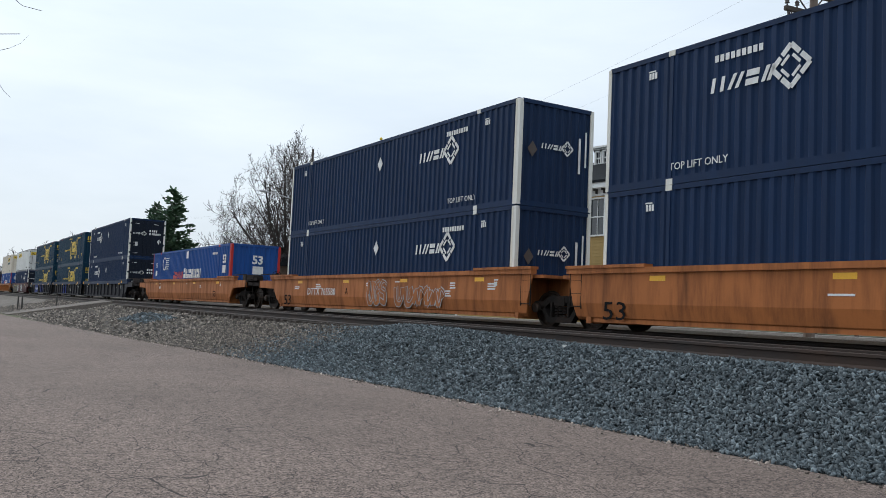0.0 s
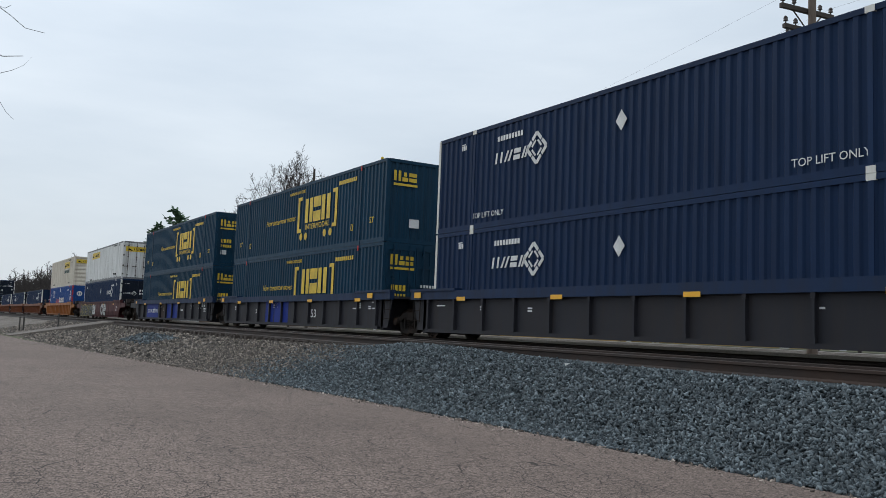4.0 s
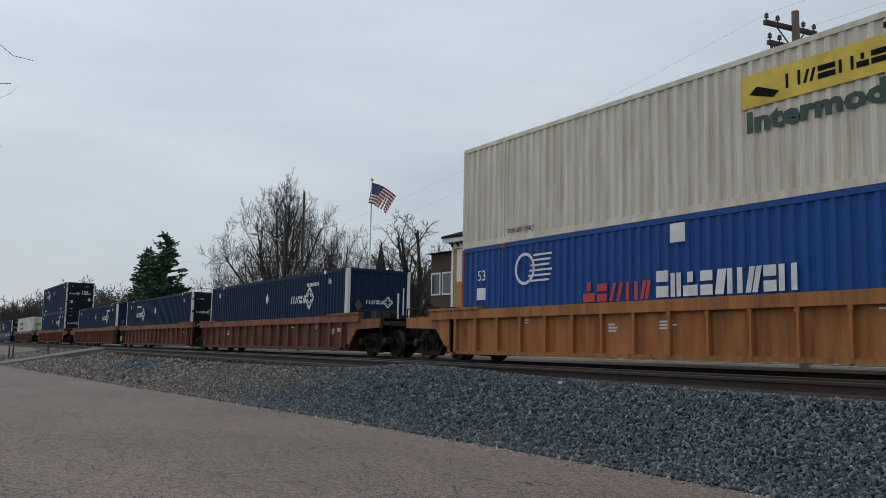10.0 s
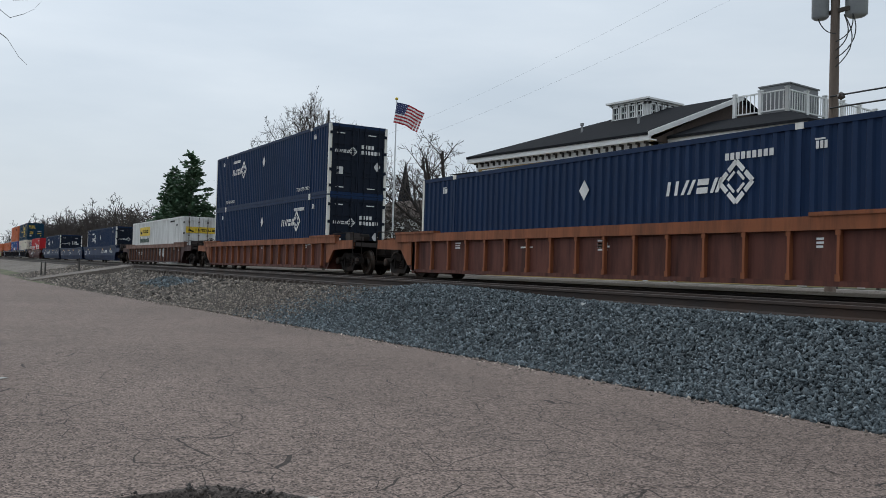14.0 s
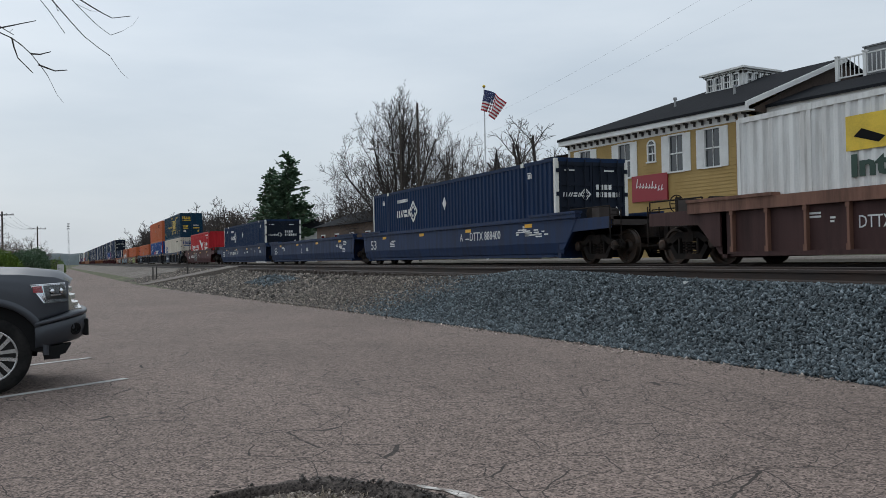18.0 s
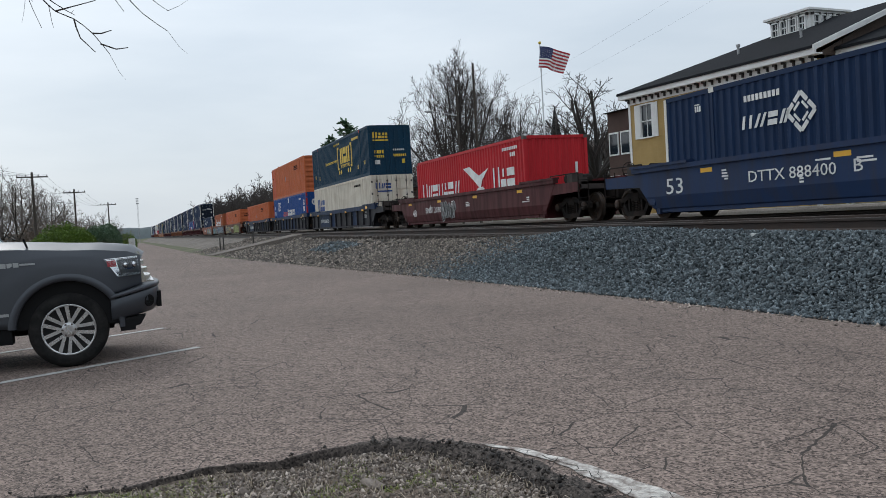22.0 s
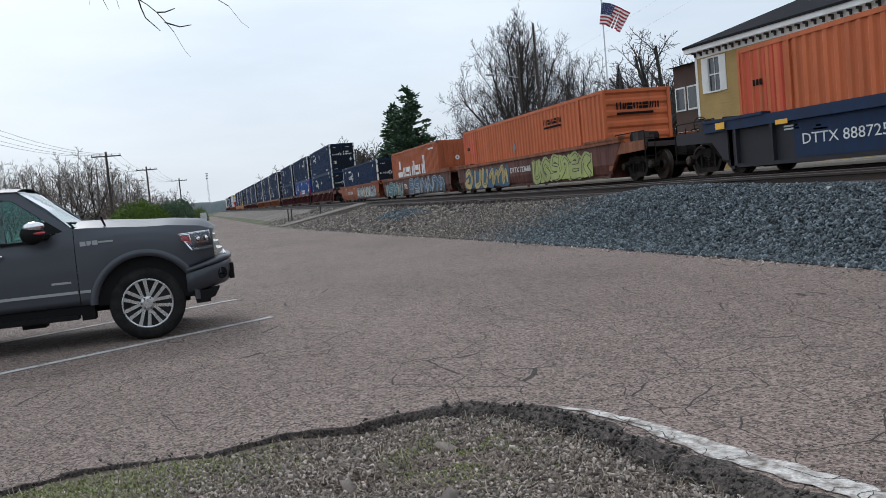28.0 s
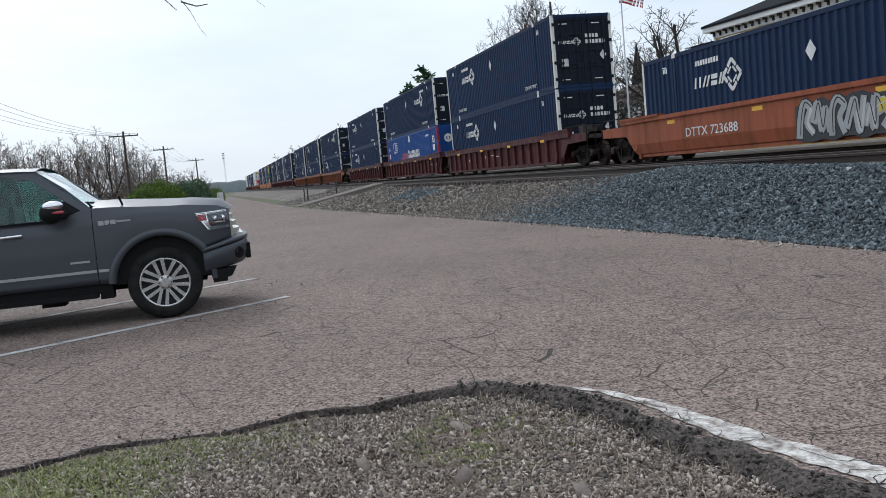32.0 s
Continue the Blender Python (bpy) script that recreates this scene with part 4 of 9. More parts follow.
def container(name, label, length=C53, body=M_NAVY, post=None, end="plain", smooth=False, rail=None, rod=None, end_mat=None, wide=0.10,
              pitch=0.275, group="containers on the train"):
    root = thing(name, label, "container", group)
    post, rail, rod = post or body, rail or body, rod or body
    L = length
    y = HW
    if smooth:
        for s in (-1, 1):
            bm = boxes((-L + 0.1, -0.1, *sorted((s * (y - 0.045), s * (y - 0.012))), 0.1, CH - 0.06))
            part("side_panel", bm, body, root)
            seam = finish(boxes((-0.012, 0.012, *sorted((s * (y - 0.015), s * (y - 0.006))), 0.12, CH - 0.1)), "panel_seam", body)
            for i in range(1, 14):
                part("panel_seam", seam, body, root).location.x = -L + i * L / 14
    else:
        part("side_panel", wave(-L + 0.1, -0.1, 0.14, CH - 0.10, -y + 0.012, 0.038, pitch, body, -1), body, root)
        part("side_panel", wave(-L + 0.1, -0.1, 0.14, CH - 0.10, y - 0.012, 0.038, pitch, body, 1), body, root)
    for s in (-1, 1):
        part("top_rail", boxes((-L + 0.05, -0.05, *sorted((s * (y - 0.07), s * y)), CH - 0.11, CH)), rail, root)
        part("bottom_rail", boxes((-L + 0.05, -0.05, *sorted((s * (y - 0.07), s * y)), 0.0, 0.16)), rail, root)
    part("roof", boxes(*[(-L + 0.1 + i * (L - 0.2) / 20, -L + 0.1 + (i + 0.93) * (L - 0.2) / 20, -y + 0.05, y - 0.05, CH - 0.05, CH - 0.02) for i in range(20)],
                       (-L + 0.06, -0.06, -y + 0.04, y - 0.04, CH - 0.07, CH - 0.045)), rail, root)
    part("floor", boxes((-L + 0.05, -0.05, -y + 0.05, y - 0.05, 0.06, 0.13)), M_CASTING, root)
    for s in (-1, 1):
        for x0, x1 in ((-wide, 0.0), (-L, -L + 0.10)):
            part("corner_post", boxes((x0, x1, *sorted((s * (y - 0.12), s * (y + 0.003))), 0.02, CH - 0.02)), post, root)
    fits = [(-0.16, 0.004), (-L - 0.004, -L + 0.16)] if L < 14 else [(-2.07, -1.89), (-L + 1.89, -L + 2.07)]
    for s in (-1, 1):
        for a, b in fits:
            if L > 14:
                part("lift_post", boxes((a + 0.04, b - 0.04, *sorted((s * (y - 0.05), s * (y + 0.008))), 0.1, CH - 0.05)), body, root)
            for z in (0.0, CH - 0.12):
                part("corner_casting", boxes((a, b, *sorted((s * (y - 0.14), s * (y + 0.012))), z - 0.004 * (z < 1), z + 0.122)), M_CASTING if L < 14 else post, root)
    if end == "door":
        door_end(root, body, rod, end_mat)
        part("door_head", boxes((-0.08, 0.012, -y + 0.1, y - 0.1, CH - 0.12, CH)), rail, root)
        part("door_sill", boxes((-0.08, 0.012, -y + 0.1, y - 0.1, 0, 0.13)), rail, root)
    else:
        level = end == "ribbed"
        part("end_panel", wave_end(-0.02, -y + 0.1, y - 0.1, 0.1, CH - 0.1, 0.05 if level else 0.04, 0.36 if level else 0.28, end_mat or body, 1, level), body, root)
        part("end_head", boxes((-0.1, 0.0, -y + 0.1, y - 0.1, CH - 0.11, CH)), rail, root)
        part("end_sill", boxes((-0.1, 0.0, -y + 0.1, y - 0.1, 0, 0.14)), rail, root)
    part("end_panel", wave_end(-L + 0.03, -y + 0.1, y - 0.1, 0.02, CH - 0.02, 0.04, 0.28, body, -1), body, root)
    return root


SIDE, FRONT = -HW - 0.002, 0.016


def umax_badge(root, x0, z0, k=1.0, end=False, mat=M_MARK):
    """Four plain bar marks with a double diamond at their right, k times 2.25 m wide."""
    f = FRONT if end else SIDE
    polys = []
    for a, w, form in ((0.0, 0.32, "twin"), (0.42, 0.36, "slant"), (0.85, 0.30, "stack"), (1.22, 0.28, "slant")):
        polys += bar_mark(x0 + a * k, w * k, z0 + 0.02 * k, z0 + 0.32 * k, form, 0.085 * k, 0.05 * k)
    c, d = x0 + 1.88 * k, z0 + 0.20 * k

    def bar(p, q, w):
        n_ = Vector((-(q - p).y, (q - p).x)).normalized() * w / 2
        polys.append([(c + v.x, d + v.y) for v in (p - n_, q - n_, q + n_, p + n_)])
    for ax, ay in ((1, 0), (0, 1), (-1, 0), (0, -1)):
        p, o = Vector((ax, ay)), Vector((-ay, ax))
        r = 0.41 * k
        bar(p * r, p * r + (o - p) * r * 0.46, 0.10 * k)
        bar(p * r, p * r + (-o - p) * r * 0.46, 0.10 * k)
        r = 0.24 * k
        bar(p * r + (o - p) * r * 0.16, p * r + (o - p) * r * 0.84, 0.06 * k)
    part("badge", plates(polys, f, end), mat, root, "white painted bar marks and double diamond")


def bars(root, x0, x1, z0, z1, n, mat=M_MARK, end=False, y=None, name="marking"):
    w = (x1 - x0) / n
    part(name, plates([slab(x0 + i * w, x0 + (i + 0.7) * w, z0, z1) for i in range(n)], (FRONT if end else SIDE) if y is None else y, end), mat, root)


def diamond(root, x, z, r, mat=M_MARK, end=False):
    part("placard", plates([[(x - r * 0.75, z), (x, z - r), (x + r * 0.75, z), (x, z + r)]], FRONT if end else SIDE, end), mat, root, "diamond-shaped placard holder")


def lettering(root, text, h, x, z, mat=M_MARK, width=None, end=False, italic=0.0, y=None, bold=0.0):
    part("lettering", text_mesh(text, h, mat, x, z, (FRONT if end else SIDE) if y is None else y, width, end, italic, bold=bold), mat, root)


def umax(front, logo, sheet=True):
    end = "door" if front == "door" else "plain"
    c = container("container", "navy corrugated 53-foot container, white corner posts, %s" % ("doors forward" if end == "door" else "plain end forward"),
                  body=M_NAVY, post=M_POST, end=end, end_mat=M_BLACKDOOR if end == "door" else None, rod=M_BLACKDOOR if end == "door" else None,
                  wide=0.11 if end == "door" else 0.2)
    at = -5.3 if logo == "front" else -13.1
    umax_badge(c, at, 1.72)
    bars(c, at + 0.1 if logo == "rear" else -3.7, (at if logo == "rear" else -3.8) + 1.3, 2.36, 2.50, 9)
    diamond(c, -8.05, 2.05, 0.25)
    for x in (-1.5, -C53 + 1.45):
        bars(c, x - 0.13, x + 0.13, 2.38, 2.52, 3)
        bars(c, x - 0.15, x + 0.15, 2.54, 2.57, 1)
    lettering(c, "TOP LIFT ONLY", 0.16, -2.75, 0.30)
    lettering(c, "TOP LIFT ONLY", 0.16, -C53 + 2.75, 0.30)
    if end == "door":
        umax_badge(c, -1.05, 1.72, 0.42, True)
        bars(c, 0.12, 0.72, 1.95, 2.1, 4, end=True)
        bars(c, 0.12, 1.0, 1.72, 1.87, 6, end=True)
        diamond(c, 0.85, 1.25, 0.2, end=True)
        bars(c, -0.95, -0.55, 0.85, 1.15, 1, M_WHITE, end=True)
        for s in (-0.98, 0.42):
            bars(c, s, s + 0.5, 2.50, 2.54, 1, end=True)
            bars(c, s, s + 0.5, 0.30, 0.34, 1, end=True)
    else:
        umax_badge(c, -0.55, 1.60, 0.48, True)
        diamond(c, -0.85, 1.55, 0.22, M_CASTING, end=True)
        bars(c, 0.75, 0.86, 1.05, 2.05, 1, end=True)
        bars(c, 0.98, 1.06, 1.25, 2.25, 1, end=True)
    return c


def csx(end):
    c = container("container", "teal blue corrugated container with yellow markings, %s forward" % ("doors" if end == "door" else "plain bulkhead"),
                  body=M_TEAL, end=end, rod=M_TEAL)
    k = []
    for x, s in ((-7.95, 1), (-4.2, -1)):
        k += [slab(x, x + 0.2, 0.86, 2.35), slab(*sorted((x + (0.2 if s > 0 else 0), x + (0.2 if s > 0 else 0) + s * 0.22)), 2.2, 2.35), slab(*sorted((x + (0.2 if s > 0 else 0), x + (0.2 if s > 0 else 0) + s * 0.22)), 0.86, 1.01)]
    for x in (-7.5, -7.0, -5.1, -4.55):
        k += disc_poly(x, 0.68, 0.15)
    x0, z0, z1 = -7.15, 1.22, 2.22
    # three broad bar marks for the name
    k += bar_mark(x0, 0.76, z0, z1, "twin", 0.30) + bar_mark(x0 + 0.86, 0.72, z0, z1, "stack", 0.25) + bar_mark(x0 + 1.68, 0.82, z0, z1, "twin", 0.32)
    part("badge", plates(k, SIDE), M_YELLOW, c, "yellow painted name block between brackets")
    lettering(c, "INTERMODAL", 0.22, -5.87, 0.94, M_YELLOW, width=2.4)
    lettering(c, "How tomorrow moves", 0.26, -9.98, 1.42, M_YELLOW, width=3.5, italic=0.3)
    lettering(c, "WARNING HIGH CUBE", 0.13, -8.1, 2.52, M_YELLOW, width=1.7)
    bars(c, -3.9, -2.3, 2.4, 2.55, 9, M_YELLOW)
    lettering(c, "53'", 0.22, -1.0, 0.72, M_YELLOW)
    lettering(c, "53'", 0.22, -C53 + 1.0, 0.72, M_YELLOW)
    for x in (-2.6, -C53 + 2.35):
        part("marking", plates([slab(x - 0.1, x - 0.05, 0.55, 0.8), slab(x + 0.05, x + 0.1, 0.55, 0.8), slab(x - 0.1, x + 0.1, 0.76, 0.8), slab(x - 0.1, x + 0.1, 0.55, 0.59)], SIDE), M_YELLOW, c)
    for x in (-1.98, -C53 + 1.98):
        part("red_casting", boxes((x - 0.05, x + 0.05, -HW - 0.02, -HW, CH - 0.2, CH - 0.02)), M_REDPOST, c, "small red lift fitting")
    e = letters(-1.02, -0.06, 2.14, 2.50, 3, bold=0.27, first=3) + [slab(-1.02, -0.08, 1.98, 2.06)]
    part("badge", plates(e, FRONT + 0.002, True), M_YELLOW, c)
    if end == "door":
        bars(c, -0.95, -0.35, 1.25, 1.45, 4, M_YELLOW, True)
        bars(c, -0.95, -0.35, 1.0, 1.15, 5, M_YELLOW, True)
        bars(c, 0.2, 0.9, 1.4, 1.5, 6, M_MARK, True)
        bars(c, 0.2, 1.0, 1.05, 1.2, 7, M_YELLOW, True)
        bars(c, 0.7, 1.0, 0.65, 0.9, 1, M_YELLOW, True)
        bars(c, -0.95, -0.5, 0.62, 0.86, 1, M_MARK, True)
    else:
        bars(c, -0.35, 0.2, 0.55, 0.85, 1, M_MARK, True)
    return c


def jb_plate(c, x0, x1, z0, z1, end=False):
    f = (FRONT + 0.004) if end else SIDE
    w, h = x1 - x0, z1 - z0
    part("yellow_plate", plates([slab(x0, x1, z0, z1)], f, end), M_YELLOW, c, "yellow name plate with dark block letters")
    f2 = f + 0.006 if end else f - 0.006
    part("badge", plates(letters(x0 + 0.28 * w, x0 + 0.86 * w, z0 + 0.3 * h, z0 + 0.72 * h, 6) + [[(x0 + 0.05 * w, z0 + 0.4 * h), (x0 + 0.2 * w, z0 + 0.15 * h), (x0 + 0.24 * w, z0 + 0.3 * h), (x0 + 0.1 * w, z0 + 0.6 * h)]], f2, end), M_BLACKMARK, c)


def jb_smooth():
    c = container("container", "white smooth-sided 53-foot container with yellow name plate, doors forward", body=M_WHITE, end="door", smooth=True, rail=M_ROD, post=M_WHITE, rod=M_CASTING)
    jb_plate(c, -13.28, -9.65, 2.05, 2.6)
    jb_plate(c, -1.1, 1.1, 2.1, 2.5, True)
    lettering(c, "TOP LIFT ONLY", 0.17, -2.75, 0.34, M_BLACKMARK, width=1.2)
    lettering(c, "TOP LIFT ONLY", 0.12, -C53 + 2.75, 0.2, M_BLACKMARK, width=1.0)
    lettering(c, "STACK TWO HIGH ONLY", 0.10, -3.1, 2.66, M_BLACKMARK, width=1.4)
    lettering(c, "HTP", 0.11, -1.55, 2.6, M_BLACKMARK)
    bm = bmesh.new()
    rng = random.Random(4)
    lathe(bm, [(0.07, -HW + 0.01), (0.07, -HW - 0.004), (0.045, -HW - 0.012)], 8, "y")
    patch_ = finish(bm, "repair_patch", M_WHITE)
    for i in range(26):
        x, z = -C53 + 1.2 + rng.random() * 14, rng.choice((0.75, 1.5, 1.55, 2.2))
        part("repair_patch", patch_, M_WHITE, c).location = (x, 0, z)
    bm = bmesh.new()
    for i in range(1, 13):
        x = -C53 + i * C53 / 14
        prism(bm, slab(x + 0.25, x + 0.95, 0.18, 0.20), 1, -HW - 0.006, -HW)
    part("rub_mark", bm, M_BLACKMARK, c)
    return c


def jb_ribbed(body, front, x0):
    c = container("container", "cream white corrugated 53-foot container with yellow plate and green lettering", body=body, end=front, rod=M_CASTING, end_mat=M_CREAM if front == "ribbed" else None)
    jb_plate(c, x0, x0 + 3.55, 1.85, 2.5)
    lettering(c, "Intermodal", 0.40, x0 + 1.75, 1.38, M_GREENMARK, width=3.3, bold=0.022)
    jb_plate(c, -1.1, 1.1, 2.25 if front == "ribbed" else 1.85, 2.62 if front == "ribbed" else 2.25, True)
    lettering(c, "TOP LIFT ONLY", 0.12, -2.75, 0.24, M_BLACKMARK)
    lettering(c, "TOP LIFT ONLY", 0.12, -C53 + 2.75, 0.24, M_BLACKMARK)
    bars(c, -3.4, -2.2, 2.6, 2.7, 9, M_BLACKMARK)
    bars(c, -1.7, -1.35, 2.3, 2.45, 3, M_BLACKMARK)
    return c


def pacer(front):
    c = container("container", "royal blue corrugated container, red corner posts, %s forward" % ("doors" if front == "door" else "plain end"), body=M_ROYAL, post=M_REDPOST, end=front, rod=M_ROYAL, wide=0.2 if front == "plain" else 0.1)
    part("badge", plates(letters(-10.93, -8.72, 1.2, 1.66, 5, bold=0.22, first=4), SIDE), M_REDMARK, c, "red block name")
    part("badge", plates(letters(-8.6, -5.1, 1.22, 1.78, 9, bold=0.22, first=2), SIDE), M_MARK, c, "white block name")
    part("globe_mark", plates(ring_poly(-13.2, 2.15, 0.34, 0.42) + [slab(-13.1 + 0.05 * i, -12.2 + 0.05 * (i % 3), 1.8 + 0.13 * i, 1.85 + 0.13 * i) for i in range(6)], SIDE), M_MARK, c)
    part("white_square", plates([slab(-8.2, -7.78, 2.35, 2.75)], SIDE), M_MARK, c)
    bars(c, -3.1, -2.2, 2.4, 2.52, 7)
    lettering(c, "53", 0.42, -1.0, 1.93, bold=0.02)
    part("white_square", plates([slab(-1.28, -0.75, 1.42, 1.8)], SIDE), M_MARK, c)
    lettering(c, "53", 0.3, -C53 + 1.0, 1.95)
    part("white_square", plates([slab(-C53 + 0.78, -C53 + 1.2, 1.42, 1.75)], SIDE), M_MARK, c)
    if front == "plain":
        lettering(c, "53", 0.42, 0.1, 1.93, end=True, bold=0.02)
        part("white_square", plates([slab(-0.15, 0.4, 1.4, 1.8)], FRONT, True), M_MARK, c)
    else:
        for y in (-0.6, 0.6):
            part("round_mark", plates(ring_poly(y, 2.1, 0.14, 0.26) + [slab(y - 0.06, y + 0.06, 1.95, 2.25)], FRONT + 0.003, True), M_MARK, c)
        bars(c, 0.25, 0.95, 1.1, 1.24, 6, end=True)
        bars(c, 0.55, 0.95, 0.85, 0.98, 3, end=True)
    return c


def hamburg():
    c = container("container", "bright red corrugated 40-foot container with white name and bird shape", C40, M_RED, end="plain")
    part("badge", plates(letters(-11.4, -6.4, 1.0, 1.80, 7, bold=0.15), SIDE), M_MARK, c, "white block name")
    part("badge", plates(letters(-2.85, -0.75, 1.15, 1.95, 3, bold=0.15, first=3), SIDE), M_MARK, c)
    part("bird_mark", plates([[(-6.0, 2.15), (-5.3, 2.18), (-4.3, 1.75), (-3.3, 2.0), (-4.0, 1.55), (-4.2, 1.2), (-4.7, 1.5)], [(-5.1, 0.9), (-3.3, 0.95), (-4.0, 1.3), (-4.5, 1.25)]], SIDE), M_MARK, c)
    bars(c, -1.9, -0.5, 2.5, 2.62, 9)
    bars(c, -1.2, -0.7, 2.25, 2.4, 3)
    bars(c, 0.75, 0.9, 0.6, 1.9, 1, end=True)
    return c


def orange_box(front, name_at=None, end_name=False):
    c = container("container", "orange corrugated 53-foot container, dark block lettering, %s end" % front, body=M_ORANGE, end=front, pitch=0.34)
    if name_at is not None:
        part("badge", plates(letters(name_at, name_at + 1.75, 2.2, 2.42, 8) + [slab(name_at, name_at + 1.7, 2.05, 2.13)], SIDE), M_BLACKMARK, c, "dark block name")
    if end_name:
        part("badge", plates(letters(-0.8, 0.85, 2.2, 2.45, 8) + [slab(-0.8, 0.6, 2.02, 2.1)], FRONT + 0.004, True), M_BLACKMARK, c, "dark block name")
    bars(c, -C53 + 0.6, -C53 + 1.0, 1.9, 2.05, 3, M_BLACKMARK)
    part("repaired_panel", wave(-C53 + 0.11, -C53 + 1.88, 0.15, CH - 0.12, -HW + 0.009, 0.038, 0.295, M_REPAIR, -1), M_REPAIR, c, "redder repaired side panel")
    part("placard", plates([[(-9.0, 1.6), (-8.8, 1.35), (-8.6, 1.6), (-8.8, 1.85)]], SIDE), M_ROD, c)
    return c


def orange_forty():
    c = container("container", "rusty orange 40-foot container with broad white lettering, doors forward", C40, M_RUSTO, end="door", rod=M_RUSTO, pitch=0.28)
    k = bar_mark(-10.4, 1.3, 0.95, 2.25, "split", 0.36)
    x = -8.9
    for n_, (w, up) in enumerate(((0.62, 0), (0.95, 0), (0.95, 0), (0.42, 0.3), (0.85, 0), (0.95, 0), (0.42, 0.5))):
        k += bar_mark(x, w, 1.0, 1.78 + up, ("twin", "stack", "twin", "twin", "stack", "twin", "twin")[n_], 0.25)
        x += w + 0.12
    part("badge", plates(k, SIDE), M_MARK, c, "white block name")
    bars(c, -2.0, -0.8, 2.5, 2.6, 8)
    part("round_mark", plates(ring_poly(-0.1, 1.85, 0.06, 0.13), FRONT + 0.002, True), M_MARK, c)
    return c


def csx_white():
    c = container("container", "cream white corrugated 53-foot container with blue block name, doors forward", body=M_CREAM, end="door", rod=M_CASTING)
    part("badge", plates(letters(-15.0, -12.6, 1.2, 2.1, 3, bold=0.27, first=3) + [slab(-15.0, -12.7, 0.85, 1.0)], SIDE), M_BLUEMARK, c, "blue block name")
    part("badge", plates(letters(-1.0, 0.0, 2.1, 2.45, 3) + [slab(-0.9, 0.0, 1.9, 1.98)], FRONT + 0.003, True), M_BLUEMARK, c)
    bars(c, -3.9, -2.3, 2.4, 2.52, 9, M_BLACKMARK)
    bars(c, 0.2, 1.0, 1.3, 1.45, 6, M_BLACKMARK, True)
    return c


KINDS = {}
MADE = []


def load(kind, u, level, dx=0.0):
    """Puts a container of a kind on the train, its front u metres along it, in the well (0) or on top (1)."""
    makers = {"up": lambda: umax("plain", "front"), "ud": lambda: umax("door", "rear"), "uf": lambda: umax("door", "front"),
              "cp": lambda: csx("plain"), "cd": lambda: csx("door"), "js": jb_smooth, "jr": lambda: jb_ribbed(M_CREAM, "ribbed", -6.3),
              "ji": lambda: jb_ribbed(M_WHITE, "door", -13.3), "pp": lambda: pacer("plain"), "pd": lambda: pacer("door"), "ha": hamburg,
              "or": lambda: orange_box("ribbed", -4.6), "op": lambda: orange_box("plain", -5.3, True), "os": lambda: orange_box("ribbed", -5.3, True),
              "of": orange_forty, "cw": csx_white}
    if kind not in KINDS:
        KINDS[kind] = makers[kind]()
        ob = KINDS[kind]
    else:
        ob = copy_thing(KINDS[kind], Matrix())
    MADE.append((ob, u + dx, WELL + 0.004 + level * (CH + 0.012)))
    return ob


# ---- the train: well cars ----
M_GRIMY = surface("grimy_deck", (0.045, 0.034, 0.030), 0.85, var=0.3, dirt=(0.02, 0.017, 0.015), dirt_amt=0.6, dirt_scale=2)

